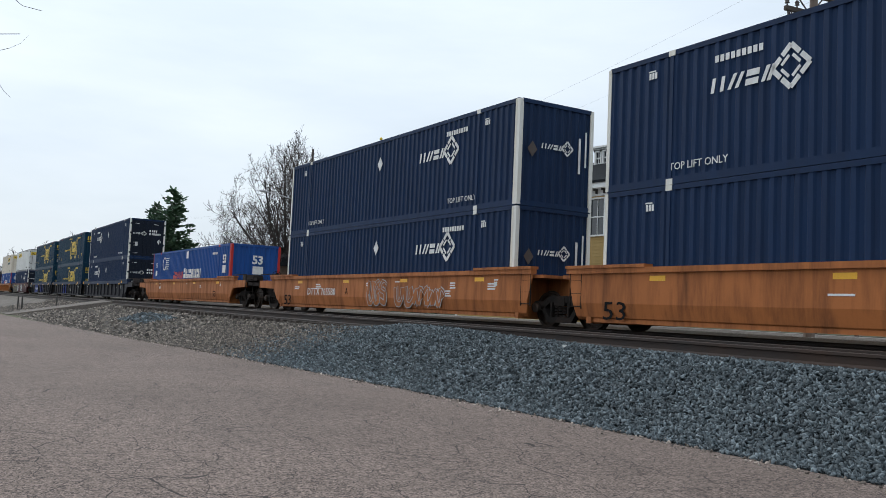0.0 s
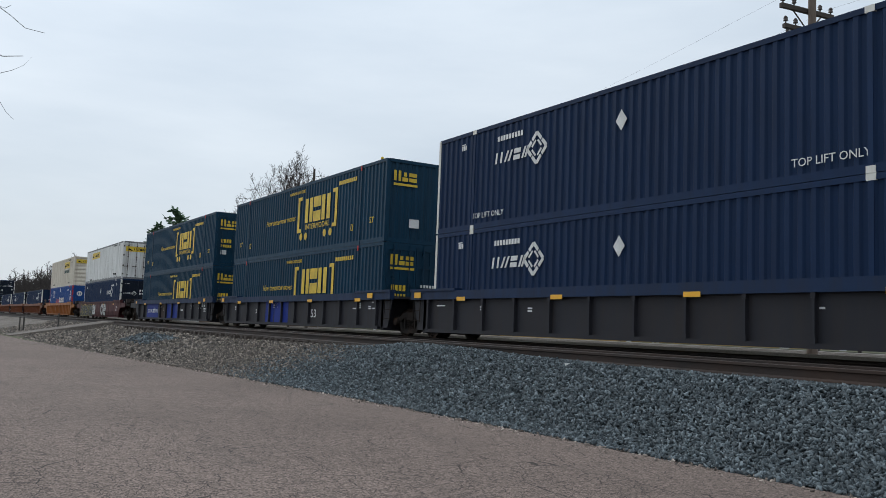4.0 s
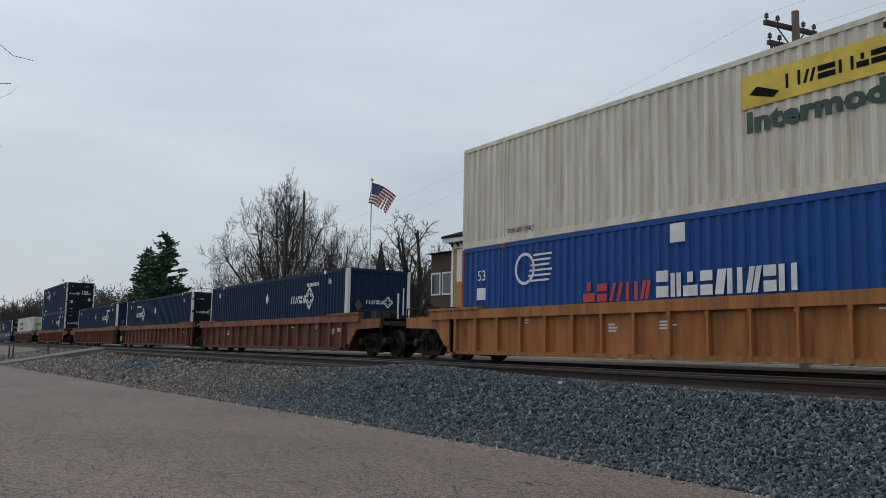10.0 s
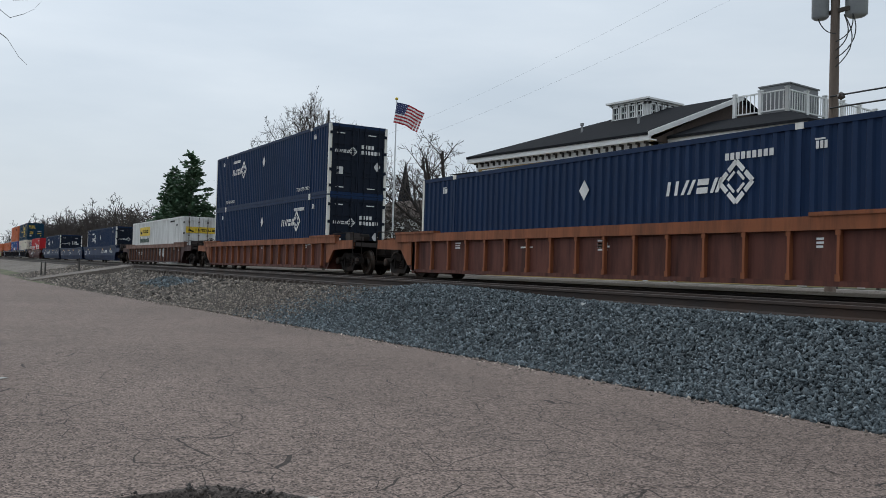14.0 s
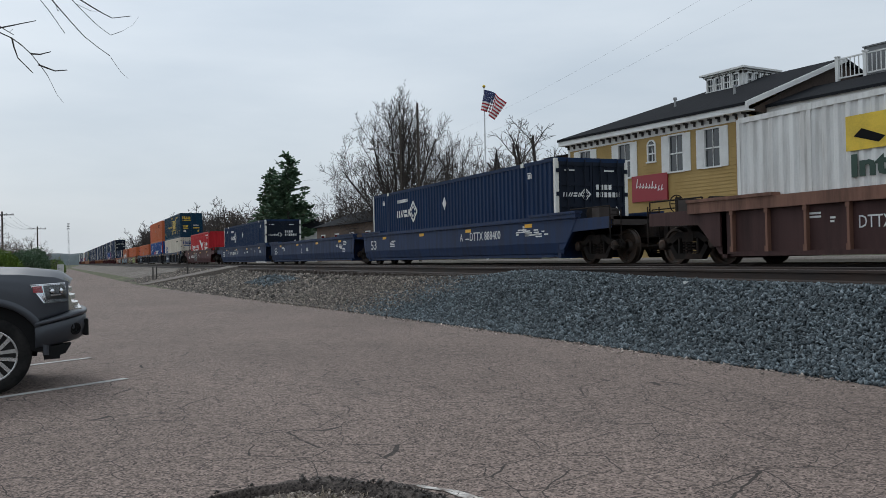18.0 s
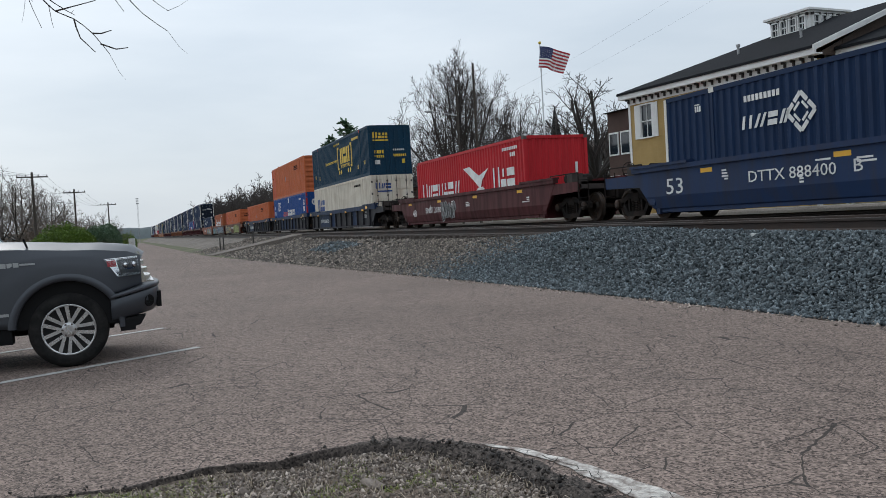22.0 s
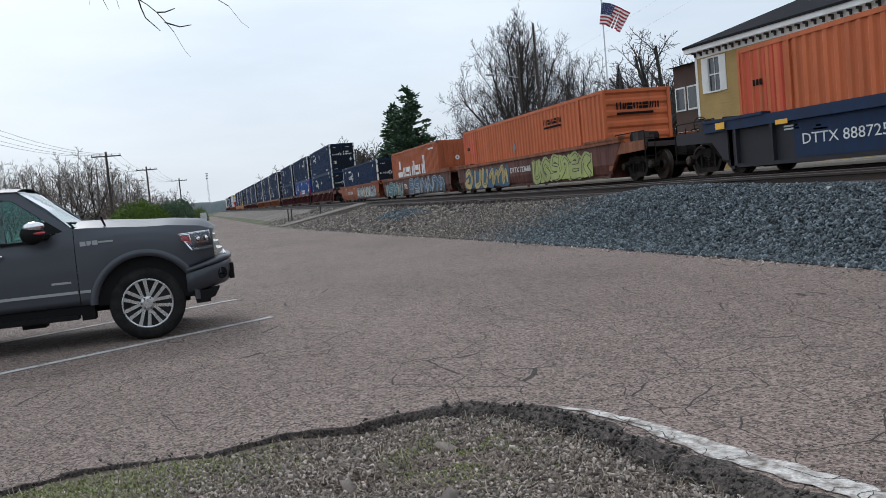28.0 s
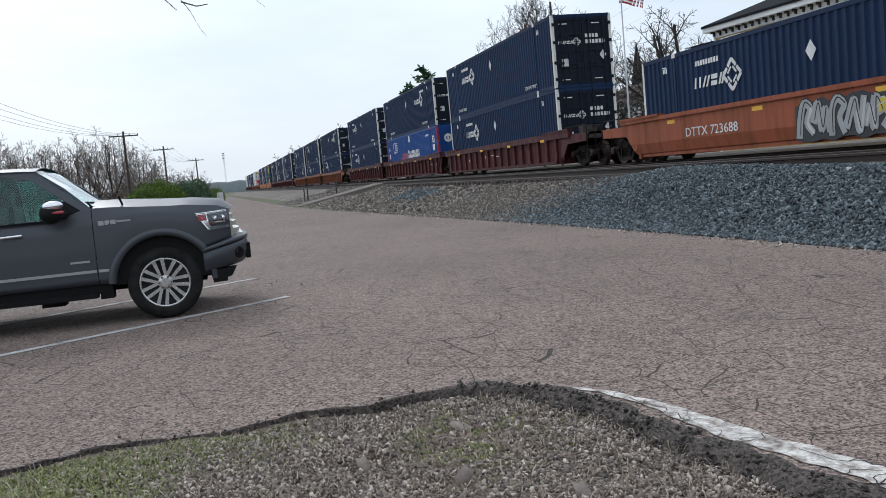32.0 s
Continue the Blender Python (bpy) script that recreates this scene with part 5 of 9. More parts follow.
def truck(parent, x, r=0.46):
    """A freight truck under a car: two side frames, a bolster and two wheelsets that turn."""
    t = new("truck")
    t.parent = parent
    t.location = (x, 0, 0)
    tagged(t, "black cast-steel freight truck")
    for s in (-1, 1):
        bm = bmesh.new()
        y0, y1 = sorted((s * 0.98, s * 1.14))
        prism(bm, [(-1.12, 0.56), (-0.98, 0.66), (-0.62, 0.66), (-0.38, 0.80), (0.38, 0.80), (0.62, 0.66), (0.98, 0.66), (1.12, 0.56), (1.10, 0.42), (0.70, 0.44), (0.36, 0.64), (-0.36, 0.64), (-0.70, 0.44), (-1.10, 0.42)], 1, y0, y1)
        prism(bm, [(-0.74, 0.50), (-0.62, 0.56), (-0.40, 0.28), (0.40, 0.28), (0.62, 0.56), (0.74, 0.50), (0.46, 0.14), (-0.46, 0.14)], 1, y0, y1)
        for a in (-0.36, 0.29):
            box(bm, a, a + 0.07, y0, y1, 0.26, 0.66)
        me = finish(bm, "side_frame", M_IRON)
        part("side_frame", me, M_IRON, t)
        bm = bmesh.new()
        for a in (-0.16, 0.0, 0.16):
            for i in range(4):
                tube(bm, (a, s * 1.06, 0.29 + 0.07 * i), (a, s * 1.06, 0.33 + 0.07 * i), 0.07, n=8)
        part("spring", bm, M_IRON, t)
        for a in (-0.89, 0.89):
            bm = bmesh.new()
            lathe(bm, [(0.13, 1.0 * s), (0.13, 1.2 * s), (0.08, 1.23 * s)], 12, "y", (a, 0, 0.50))
            part("bearing_cap", bm, M_WHEEL, t)
    part("bolster", boxes((-0.2, 0.2, -1.15, 1.15, 0.56, 0.78)), M_IRON, t)
    for a in (-0.89, 0.89):
        bm = bmesh.new()
        for s in (-1, 1):
            lathe(bm, [(0.10, s * 0.62), (0.30, s * 0.67), (0.38, s * 0.64), (r + 0.03, s * 0.655), (r + 0.03, s * 0.685), (r, s * 0.70), (r - 0.01, s * 0.79), (r - 0.07, s * 0.79), (r - 0.09, s * 0.75), (0.2, s * 0.73), (0.15, s * 0.80), (0.10, s * 0.80)], 28, "y")
            for k in range(3):
                q = 2 * math.pi * k / 3
                lathe(bm, [(0.035, s * 0.72), (0.035, s * 0.765)], 6, "y", (0.27 * math.cos(q), 0, 0.27 * math.sin(q)))
        tube(bm, (0, -0.8, 0), (0, 0.8, 0), 0.085, n=10)
        w = part("wheelset", bm, M_WHEEL, t, "rusty steel wheels on their axle")
        w.location = (a, 0, r)
        WHEELS.append((w, a, r))
    return t


WHEELS = []
CHORD = {"dark_car_paint": M_CHORD, "brown_car_paint": M_CHORD_B, "purple_brown_car_paint": M_RIBEDGE}
RIBPAINT = {"brown_car_paint": M_CHORD_B, "purple_brown_car_paint": M_RIBEDGE}
RIB = {}


def side_wall(root, s, L, mat, ribbed, cutf, cutr, clear=()):
    """One long side of the well, with chords; ribs stand proud on a ribbed car."""
    f, b = 0.85, -L - 0.85
    top, mid, bot = WELL + 1.06, WELL + 0.36, WELL - 0.02
    y = [(top, 1.46), (mid, 1.46), (WELL + 0.05, 1.40), (bot, 1.33)] if not ribbed else [(top, 1.40), (bot, 1.40)]
    bm = bmesh.new()
    outer, inner = [], []
    for z, w in y:
        k = (top - z) / (top - bot)
        xf, xb = f + (0.6 - k) * cutf, b - (0.6 - k) * cutr
        outer.append([bm.verts.new((xb, s * w, z)), bm.verts.new((xf, s * w, z))])
        inner.append([bm.verts.new((xb, s * (w - 0.035), z)), bm.verts.new((xf, s * (w - 0.035), z))])
    for g in (outer, inner):
        for a, c in zip(g, g[1:]):
            bm.faces.new((a[0], a[1], c[1], c[0]))
    for i in range(len(y) - 1):
        for e in (0, 1):
            bm.faces.new((outer[i][e], outer[i + 1][e], inner[i + 1][e], inner[i][e]))
    bm.faces.new((outer[0][0], outer[0][1], inner[0][1], inner[0][0]))
    bm.faces.new((outer[-1][0], outer[-1][1], inner[-1][1], inner[-1][0]))
    part("side_sheet", bm, mat, root)
    cf, cr = f + 0.6 * cutf, b - 0.6 * cutr
    part("top_chord", boxes((cr, cf, *sorted((s * 1.34, s * 1.52)), top - (0.15 if ribbed else 0.02), top + 0.10)), CHORD.get(mat.name, mat), root)
    part("bottom_chord", boxes((b + 0.55 + 0.4 * cutr, f - 0.55 - 0.4 * cutf, *sorted((s * (1.30 if not ribbed else 1.36), s * (1.37 if not ribbed else 1.50))), bot - 0.05, bot + 0.05)), mat, root)
    for x0, x1 in ((cf - 2.6, cf + 0.02), (cr - 0.02, cr + 2.6)):
        part("end_cap", boxes((x0, x1, *sorted((s * 1.30, s * 1.55)), top + 0.10, top + 0.17)), CHORD.get(mat.name, mat), root)
    if ribbed:
        key = ("rib", s, mat.name)
        rib_paint = RIBPAINT.get(mat.name, mat)
        if key not in RIB:
            bm = boxes((-0.028, 0.028, *sorted((s * 1.40, s * 1.50)), bot + 0.04, top - 0.02))
            box(bm, -0.05, 0.05, *sorted((s * 1.49, s * 1.512)), bot + 0.04, bot + 0.16)
            box(bm, -0.05, 0.05, *sorted((s * 1.49, s * 1.512)), top - 0.24, top - 0.15)
            RIB[key] = finish(bm, "rib", rib_paint)
        n = round(L / (1.47 if mat is M_CAR_D else 1.0))
        for i in range(n + 1):
            x = -L * i / n
            if not any(a < x < c for a, c in clear):
                part("rib", RIB[key], rib_paint, root).location.x = x


def car_end(root, x, d, mat, joint, L):
    """What carries the body past the well, d is +1 at the front: a deck over its own truck, or half of a shared joint."""
    top = WELL + 1.06
    def bx(a, b, *r):
        return (*sorted((x + d * a, x + d * b)), *r)
    part("bulkhead", boxes(bx(0.25, 0.4, -1.40, 1.40, WELL - 0.1, top)), mat, root)
    if joint == "sep":
        part("centre_sill", boxes(bx(0.4, 3.45, -0.33, 0.33, 0.70, 1.05)), M_IRON, root)
        part("end_deck", boxes(bx(0.4, 2.95, -1.42, 1.42, top - 0.14, top - 0.06), bx(2.55, 2.95, -1.34, 1.34, top - 0.30, top - 0.062)), M_GRIMY, root, "grimy steel end platform")
        for s in (-1, 1):
            bm = bmesh.new()
            prism(bm, [(x + d * a, z) for a, z in ((0.4, 0.42), (0.62, 0.42), (1.12, 0.92), (2.9, 0.96), (2.9, top - 0.06), (0.4, top - 0.06))], 1, *sorted((s * 1.36, s * 1.45)))
            part("side_sill", bm, CHORD.get(mat.name, mat) if mat is M_CAR_B else mat, root, "grimy side sill over the truck")
        for s in (-1, 1):
            bm = bmesh.new()
            for yy in (1.1, 1.45):
                tube(bm, (x + d * 2.95, s * yy, 0.45), (x + d * 2.95, s * yy, top + 0.12), 0.018, n=6)
            for z in (0.48, 0.76, 1.04, 1.32):
                tube(bm, (x + d * 2.95, s * 1.1, z), (x + d * 2.95, s * 1.45, z), 0.014, n=5)
            part("ladder", bm, M_IRON, root)
            bm = bmesh.new()
            for a in (1.0, 2.9):
                tube(bm, (x + d * a, s * 1.42, top - 0.1), (x + d * a, s * 1.42, top + 0.22), 0.018, n=6)
            tube(bm, (x + d * 1.0, s * 1.42, top + 0.22), (x + d * 2.9, s * 1.42, top + 0.22), 0.018, n=6)
            part("handrail", bm, M_IRON, root)
        if d < 0:
            bm = bmesh.new()
            for i in range(16):
                a, b = 2 * math.pi * i / 16, 2 * math.pi * (i + 1) / 16
                tube(bm, (x + d * 2.7, -0.75 + 0.22 * math.cos(a), top + 0.18 + 0.22 * math.sin(a)), (x + d * 2.7, -0.75 + 0.22 * math.cos(b), top + 0.18 + 0.22 * math.sin(b)), 0.014, n=5)
            for i in range(4):
                a = math.pi * i / 2
                tube(bm, (x + d * 2.7, -0.75, top + 0.18), (x + d * 2.7, -0.75 + 0.22 * math.cos(a), top + 0.18 + 0.22 * math.sin(a)), 0.012, n=5)
            box(bm, *sorted((x + d * 2.62, x + d * 2.68)), -0.82, -0.68, top - 0.06, top + 0.34)
            part("brake_wheel", bm, M_IRON, root, "dark spoked hand-brake wheel")
        bm = bmesh.new()
        tube(bm, (x + d * 1.25, -0.95, top + 0.10), (x + d * 1.25, -0.05, top + 0.10), 0.17, n=12)
        for yy in (-0.8, -0.2):
            box(bm, *sorted((x + d * 1.15, x + d * 1.35)), yy - 0.03, yy + 0.03, top - 0.06, top + 0.02)
        part("air_reservoir", bm, M_IRON, root, "dark air tank on the end platform")
        part("valve_box", boxes(bx(1.75, 2.1, -1.2, -0.8, top - 0.06, top + 0.24), bx(1.8, 2.05, -0.78, -0.6, top - 0.06, top + 0.12)), M_GRIMY, root)
        part("coupler", boxes(bx(3.45, 3.85, -0.12, 0.12, 0.76, 1.0), bx(3.72, 3.95, -0.17, 0.2, 0.70, 1.06)), M_IRON, root)
        truck(root, x + d * 1.85)
    else:
        part("end_deck", boxes(bx(0.4, 1.35, -1.35, 1.35, top - 0.12, top - 0.04), bx(0.4, 1.6, -0.45, 0.45, 0.78, top - 0.12)), mat, root)
        for s in (-1, 1):
            bm = bmesh.new()
            for a in (0.55, 0.95):
                tube(bm, (x + d * a, s * 1.45, 0.5), (x + d * a, s * 1.45, top + 0.12), 0.016, n=6)
            for z in (0.55, 0.85, 1.15):
                tube(bm, (x + d * 0.55, s * 1.45, z), (x + d * 0.95, s * 1.45, z), 0.013, n=5)
            part("ladder", bm, M_IRON, root)
        if d < 0:
            truck(root, x - 1.72)


def well_car(u, mat, style, front, rear, label, L=C53, number="", tags=None):
    root = thing("well_car", label, "rail car", "cars of the train")
    ribbed = style == "ribbed"
    for s in (-1, 1):
        side_wall(root, s, L, mat, ribbed, 0.9 if front == "sep" else 0.3, 0.9 if rear == "sep" else 0.3, ((-13.9, -11.0),) if mat is M_CAR_D and number and s < 0 else ())
    car_end(root, 0, 1, mat, front, L)
    car_end(root, -L, -1, mat, rear, L)
    part("well_floor", boxes(*[(-L + i * L / 5 - 0.2, -L + i * L / 5 + 0.2, -1.36, 1.36, WELL - 0.07, WELL - 0.0) for i in range(6)], (-L, 0, -1.36, -1.1, WELL - 0.06, WELL - 0.03), (-L, 0, 1.1, 1.36, WELL - 0.06, WELL - 0.03)), mat, root)
    yd = -1.462 if not ribbed else -1.402
    z = WELL
    for a in range(0 if mat in (M_CAR_B, M_CAR_P, M_CAR_T) else 4):
        part("reflector", plates([slab(-1.6 - a * 4.3, -1.15 - a * 4.3, z + 0.86, z + 0.97)], yd - (0 if not ribbed else 0.115)), M_REFLECT, root, "yellow reflector strip")
    if mat is M_CAR_D:
        for x in (-0.55, -L - 0.75):
            part("reflector", plates([slab(x, x + 0.4, z + 0.96, z + 1.13)], -1.556), M_REFLECT, root, "amber end reflector")
    for tag in tags or ():
        tag(root, yd, z)
    if number:
        if mat is M_CAR_D:
            lettering(root, number, 0.25, -12.4, z + 0.34, M_MARK, width=2.6, y=yd - 0.012)
        elif ribbed:
            bay = L / round(L)
            for i, word in enumerate(number.split()):
                lettering(root, word, 0.24, -bay * (12.5 - i), z + 0.42, M_MARK, width=(0.70, 0.82)[i], y=yd - 0.008)
        else:
            lettering(root, number, 0.26, -L + (4.7 if mat is M_CAR_N else 4.0), z + (0.52 if mat is M_CAR_N else 0.42), M_MARK, width=2.6, y=yd - 0.008)
    MADE.append((root, u, 0.0))
    return root


def tag_53(mat=M_BLACKMARK, x=-15.55, z=0.0):
    return lambda r, y, b: lettering(r, "53", 0.42, x, b + z, mat, width=0.72, y=y - 0.001)


def tag_text(text, h, x, z, w, mat=M_MARK):
    return lambda r, y, b: lettering(r, text, h, x, b + z, mat, width=w, y=y - 0.001)


def tag_endplate(text):
    """A black plate with a white load mark at the rear end of the side."""
    def do(r, y, b):
        part("number_plate", boxes((-16.75, -15.98, y - 0.13, y - 0.11, b + 0.0, b + 0.85)), M_BLACKMARK, r, "black plate with a white load mark")
        lettering(r, text, 0.3, -16.36, b + 0.18, M_MARK, width=0.62, y=y - 0.132, bold=0.008)
    return do


def tag_patches(cols):
    """Sheets of another paint between the ribs."""
    def do(r, y, b):
        for x0, x1, m in cols:
            part("painted_panel", plates([slab(x0, x1, b + 0.04, b + 0.92)], y - 0.001), m, r, "freshly painted panel")
    return do


def tag_stencils(seed, n=10):
    """Small unreadable stencils and labels."""
    def do(r, y, b):
        rng = random.Random(seed)
        for i in range(n):
            k = []
            x, z = -0.4 - 15.4 * rng.random(), b + 0.5 + 0.4 * rng.random()
            if rng.random() < 0.5:
                x = rng.choice((-0.3, -1.2, -13.0)) - rng.random()
            w = 0.12 + 0.5 * rng.random()
            for j in range(rng.choice((1, 2, 3))):
                k.append(slab(x, x + w * (0.7 + 0.3 * rng.random()), z - 0.07 * j, z - 0.07 * j + 0.04))
            part("stencil", plates(k, y - 0.001), M_MARK, r)
    return do


HOOKS = [[(0.1, 0.0), (0.15, 0.6), (0.45, 0.95), (0.8, 0.75), (0.55, 0.45), (0.9, 0.05)], [(0.85, 0.9), (0.35, 0.95), (0.15, 0.6), (0.75, 0.45), (0.8, 0.1), (0.1, 0.05)],
         [(0.05, 0.1), (0.4, 0.9), (0.6, 0.55), (0.7, 0.05), (0.95, 0.9)], [(0.9, 0.8), (0.5, 1.0), (0.1, 0.5), (0.4, 0.0), (0.9, 0.15), (0.6, 0.45)],
         [(0.1, 0.95), (0.2, 0.1), (0.6, 0.0), (0.8, 0.4), (0.75, 1.0)], [(0.0, 0.5), (0.35, 0.9), (0.5, 0.1), (0.75, 0.7), (1.0, 0.1)]]


def ribbon(bm, pts, w0, w1, y, lift):
    """A flat brush stroke through (along, up) points, each dab a hair prouder than the last."""
    line = smooth_line(pts, 0.07)
    for i, (p, q) in enumerate(zip(line, line[1:])):
        d = Vector((q[0] - p[0], q[1] - p[1]))
        if d.length < 1e-4:
            continue
        d.normalize()
        w = w0 + (w1 - w0) * i / len(line)
        o = Vector((-d.y, d.x)) * w * 0.5
        e = d * w * 0.22
        poly = [(p[0] - o.x - e.x, p[1] - o.y - e.y), (q[0] - o.x + e.x, q[1] - o.y + e.y), (q[0] + o.x + e.x, q[1] + o.y + e.y), (p[0] + o.x - e.x, p[1] + o.y - e.y)]
        prism(bm, poly, 1, y - lift - 0.00012 * i, y)


def tag_graffiti(seed, x0, x1, z0, z1, fill, line, n=5, cloud=None, spark=None):
    """Wild interlocking spray strokes, filled and outlined, over a ragged cloud of paint."""
    def do(r, y, b):
        rng = random.Random(seed)
        w, h = (x1 - x0) / n, z1 - z0
        if cloud:
            pts, m = [], 26
            for j in range(m + 1):
                pts.append((x0 - 0.1 + (x1 - x0 + 0.2) * j / m, b + max(-0.1, z0 - 0.02 + 0.12 * rng.random())))
            for j in range(m, -1, -1):
                pts.append((x0 - 0.1 + (x1 - x0 + 0.2) * j / m, b + min(1.0, z1 - 0.04 - 0.22 * rng.random())))
            part("graffiti", plates([pts], y - 0.002, t=0.002), cloud, r, "ragged cloud of spray paint")
        back, front, shine, extra = bmesh.new(), bmesh.new(), bmesh.new(), bmesh.new()
        for i in range(n):
            hook = HOOKS[rng.randrange(len(HOOKS))]
            flip, lean, fat = rng.random() < 0.4, rng.uniform(-0.15, 0.3), min(0.24, 0.26 * w + 0.05) * rng.uniform(0.85, 1.15)
            pts = []
            for u, v in hook:
                u = (1 - u if flip else u) + rng.uniform(-0.08, 0.08)
                v = 0.14 + 0.72 * min(1, max(0, v + rng.uniform(-0.08, 0.08)))
                pts.append((x0 + (i + 0.02 + 0.96 * u + lean * (v - 0.5)) * w, b + z0 + v * h))
            ribbon(back, pts, fat * 1.2 + 0.06, fat * 0.9 + 0.06, y, 0.0065)
            ribbon(front, pts, fat * 1.2, fat * 0.9, y, 0.0105)
            ribbon(shine, [(p + fat * 0.22, q + fat * 0.18) for p, q in pts[:4]], 0.022, 0.03, y, 0.0145)
            if spark and rng.random() < 0.8:
                ribbon(extra, [(p + 0.04, q - 0.02) for p, q in pts[-3:]], fat * 0.5, fat * 0.3, y, 0.0155)
        part("graffiti", back, line, r, "spray-painted outline")
        part("graffiti", front, fill, r, "spray-painted strokes")
        part("graffiti", shine, line if fill is not M_SPRAY["black"] else M_SPRAY["silver"], r, "thin spray-painted lines")
        if spark:
            part("graffiti", extra, spark, r, "bright spray-painted accents")
        else:
            extra.free()
    return do


M_SPRAY = {k: surface("spray_" + k, c, 0.6, var=0.25, scale=2.5, dirt=GRIME, dirt_amt=0.3) for k, c in
           dict(white=(0.52, 0.52, 0.50), yellow=(0.62, 0.48, 0.06), green=(0.35, 0.40, 0.10), teal=(0.025, 0.14, 0.165), black=(0.015, 0.015, 0.016), silver=(0.36, 0.37, 0.37), red=(0.5, 0.05, 0.03), blue=(0.025, 0.09, 0.17), lime=(0.36, 0.39, 0.13), sand=(0.44, 0.34, 0.13), dark=(0.03, 0.035, 0.04)).items()}

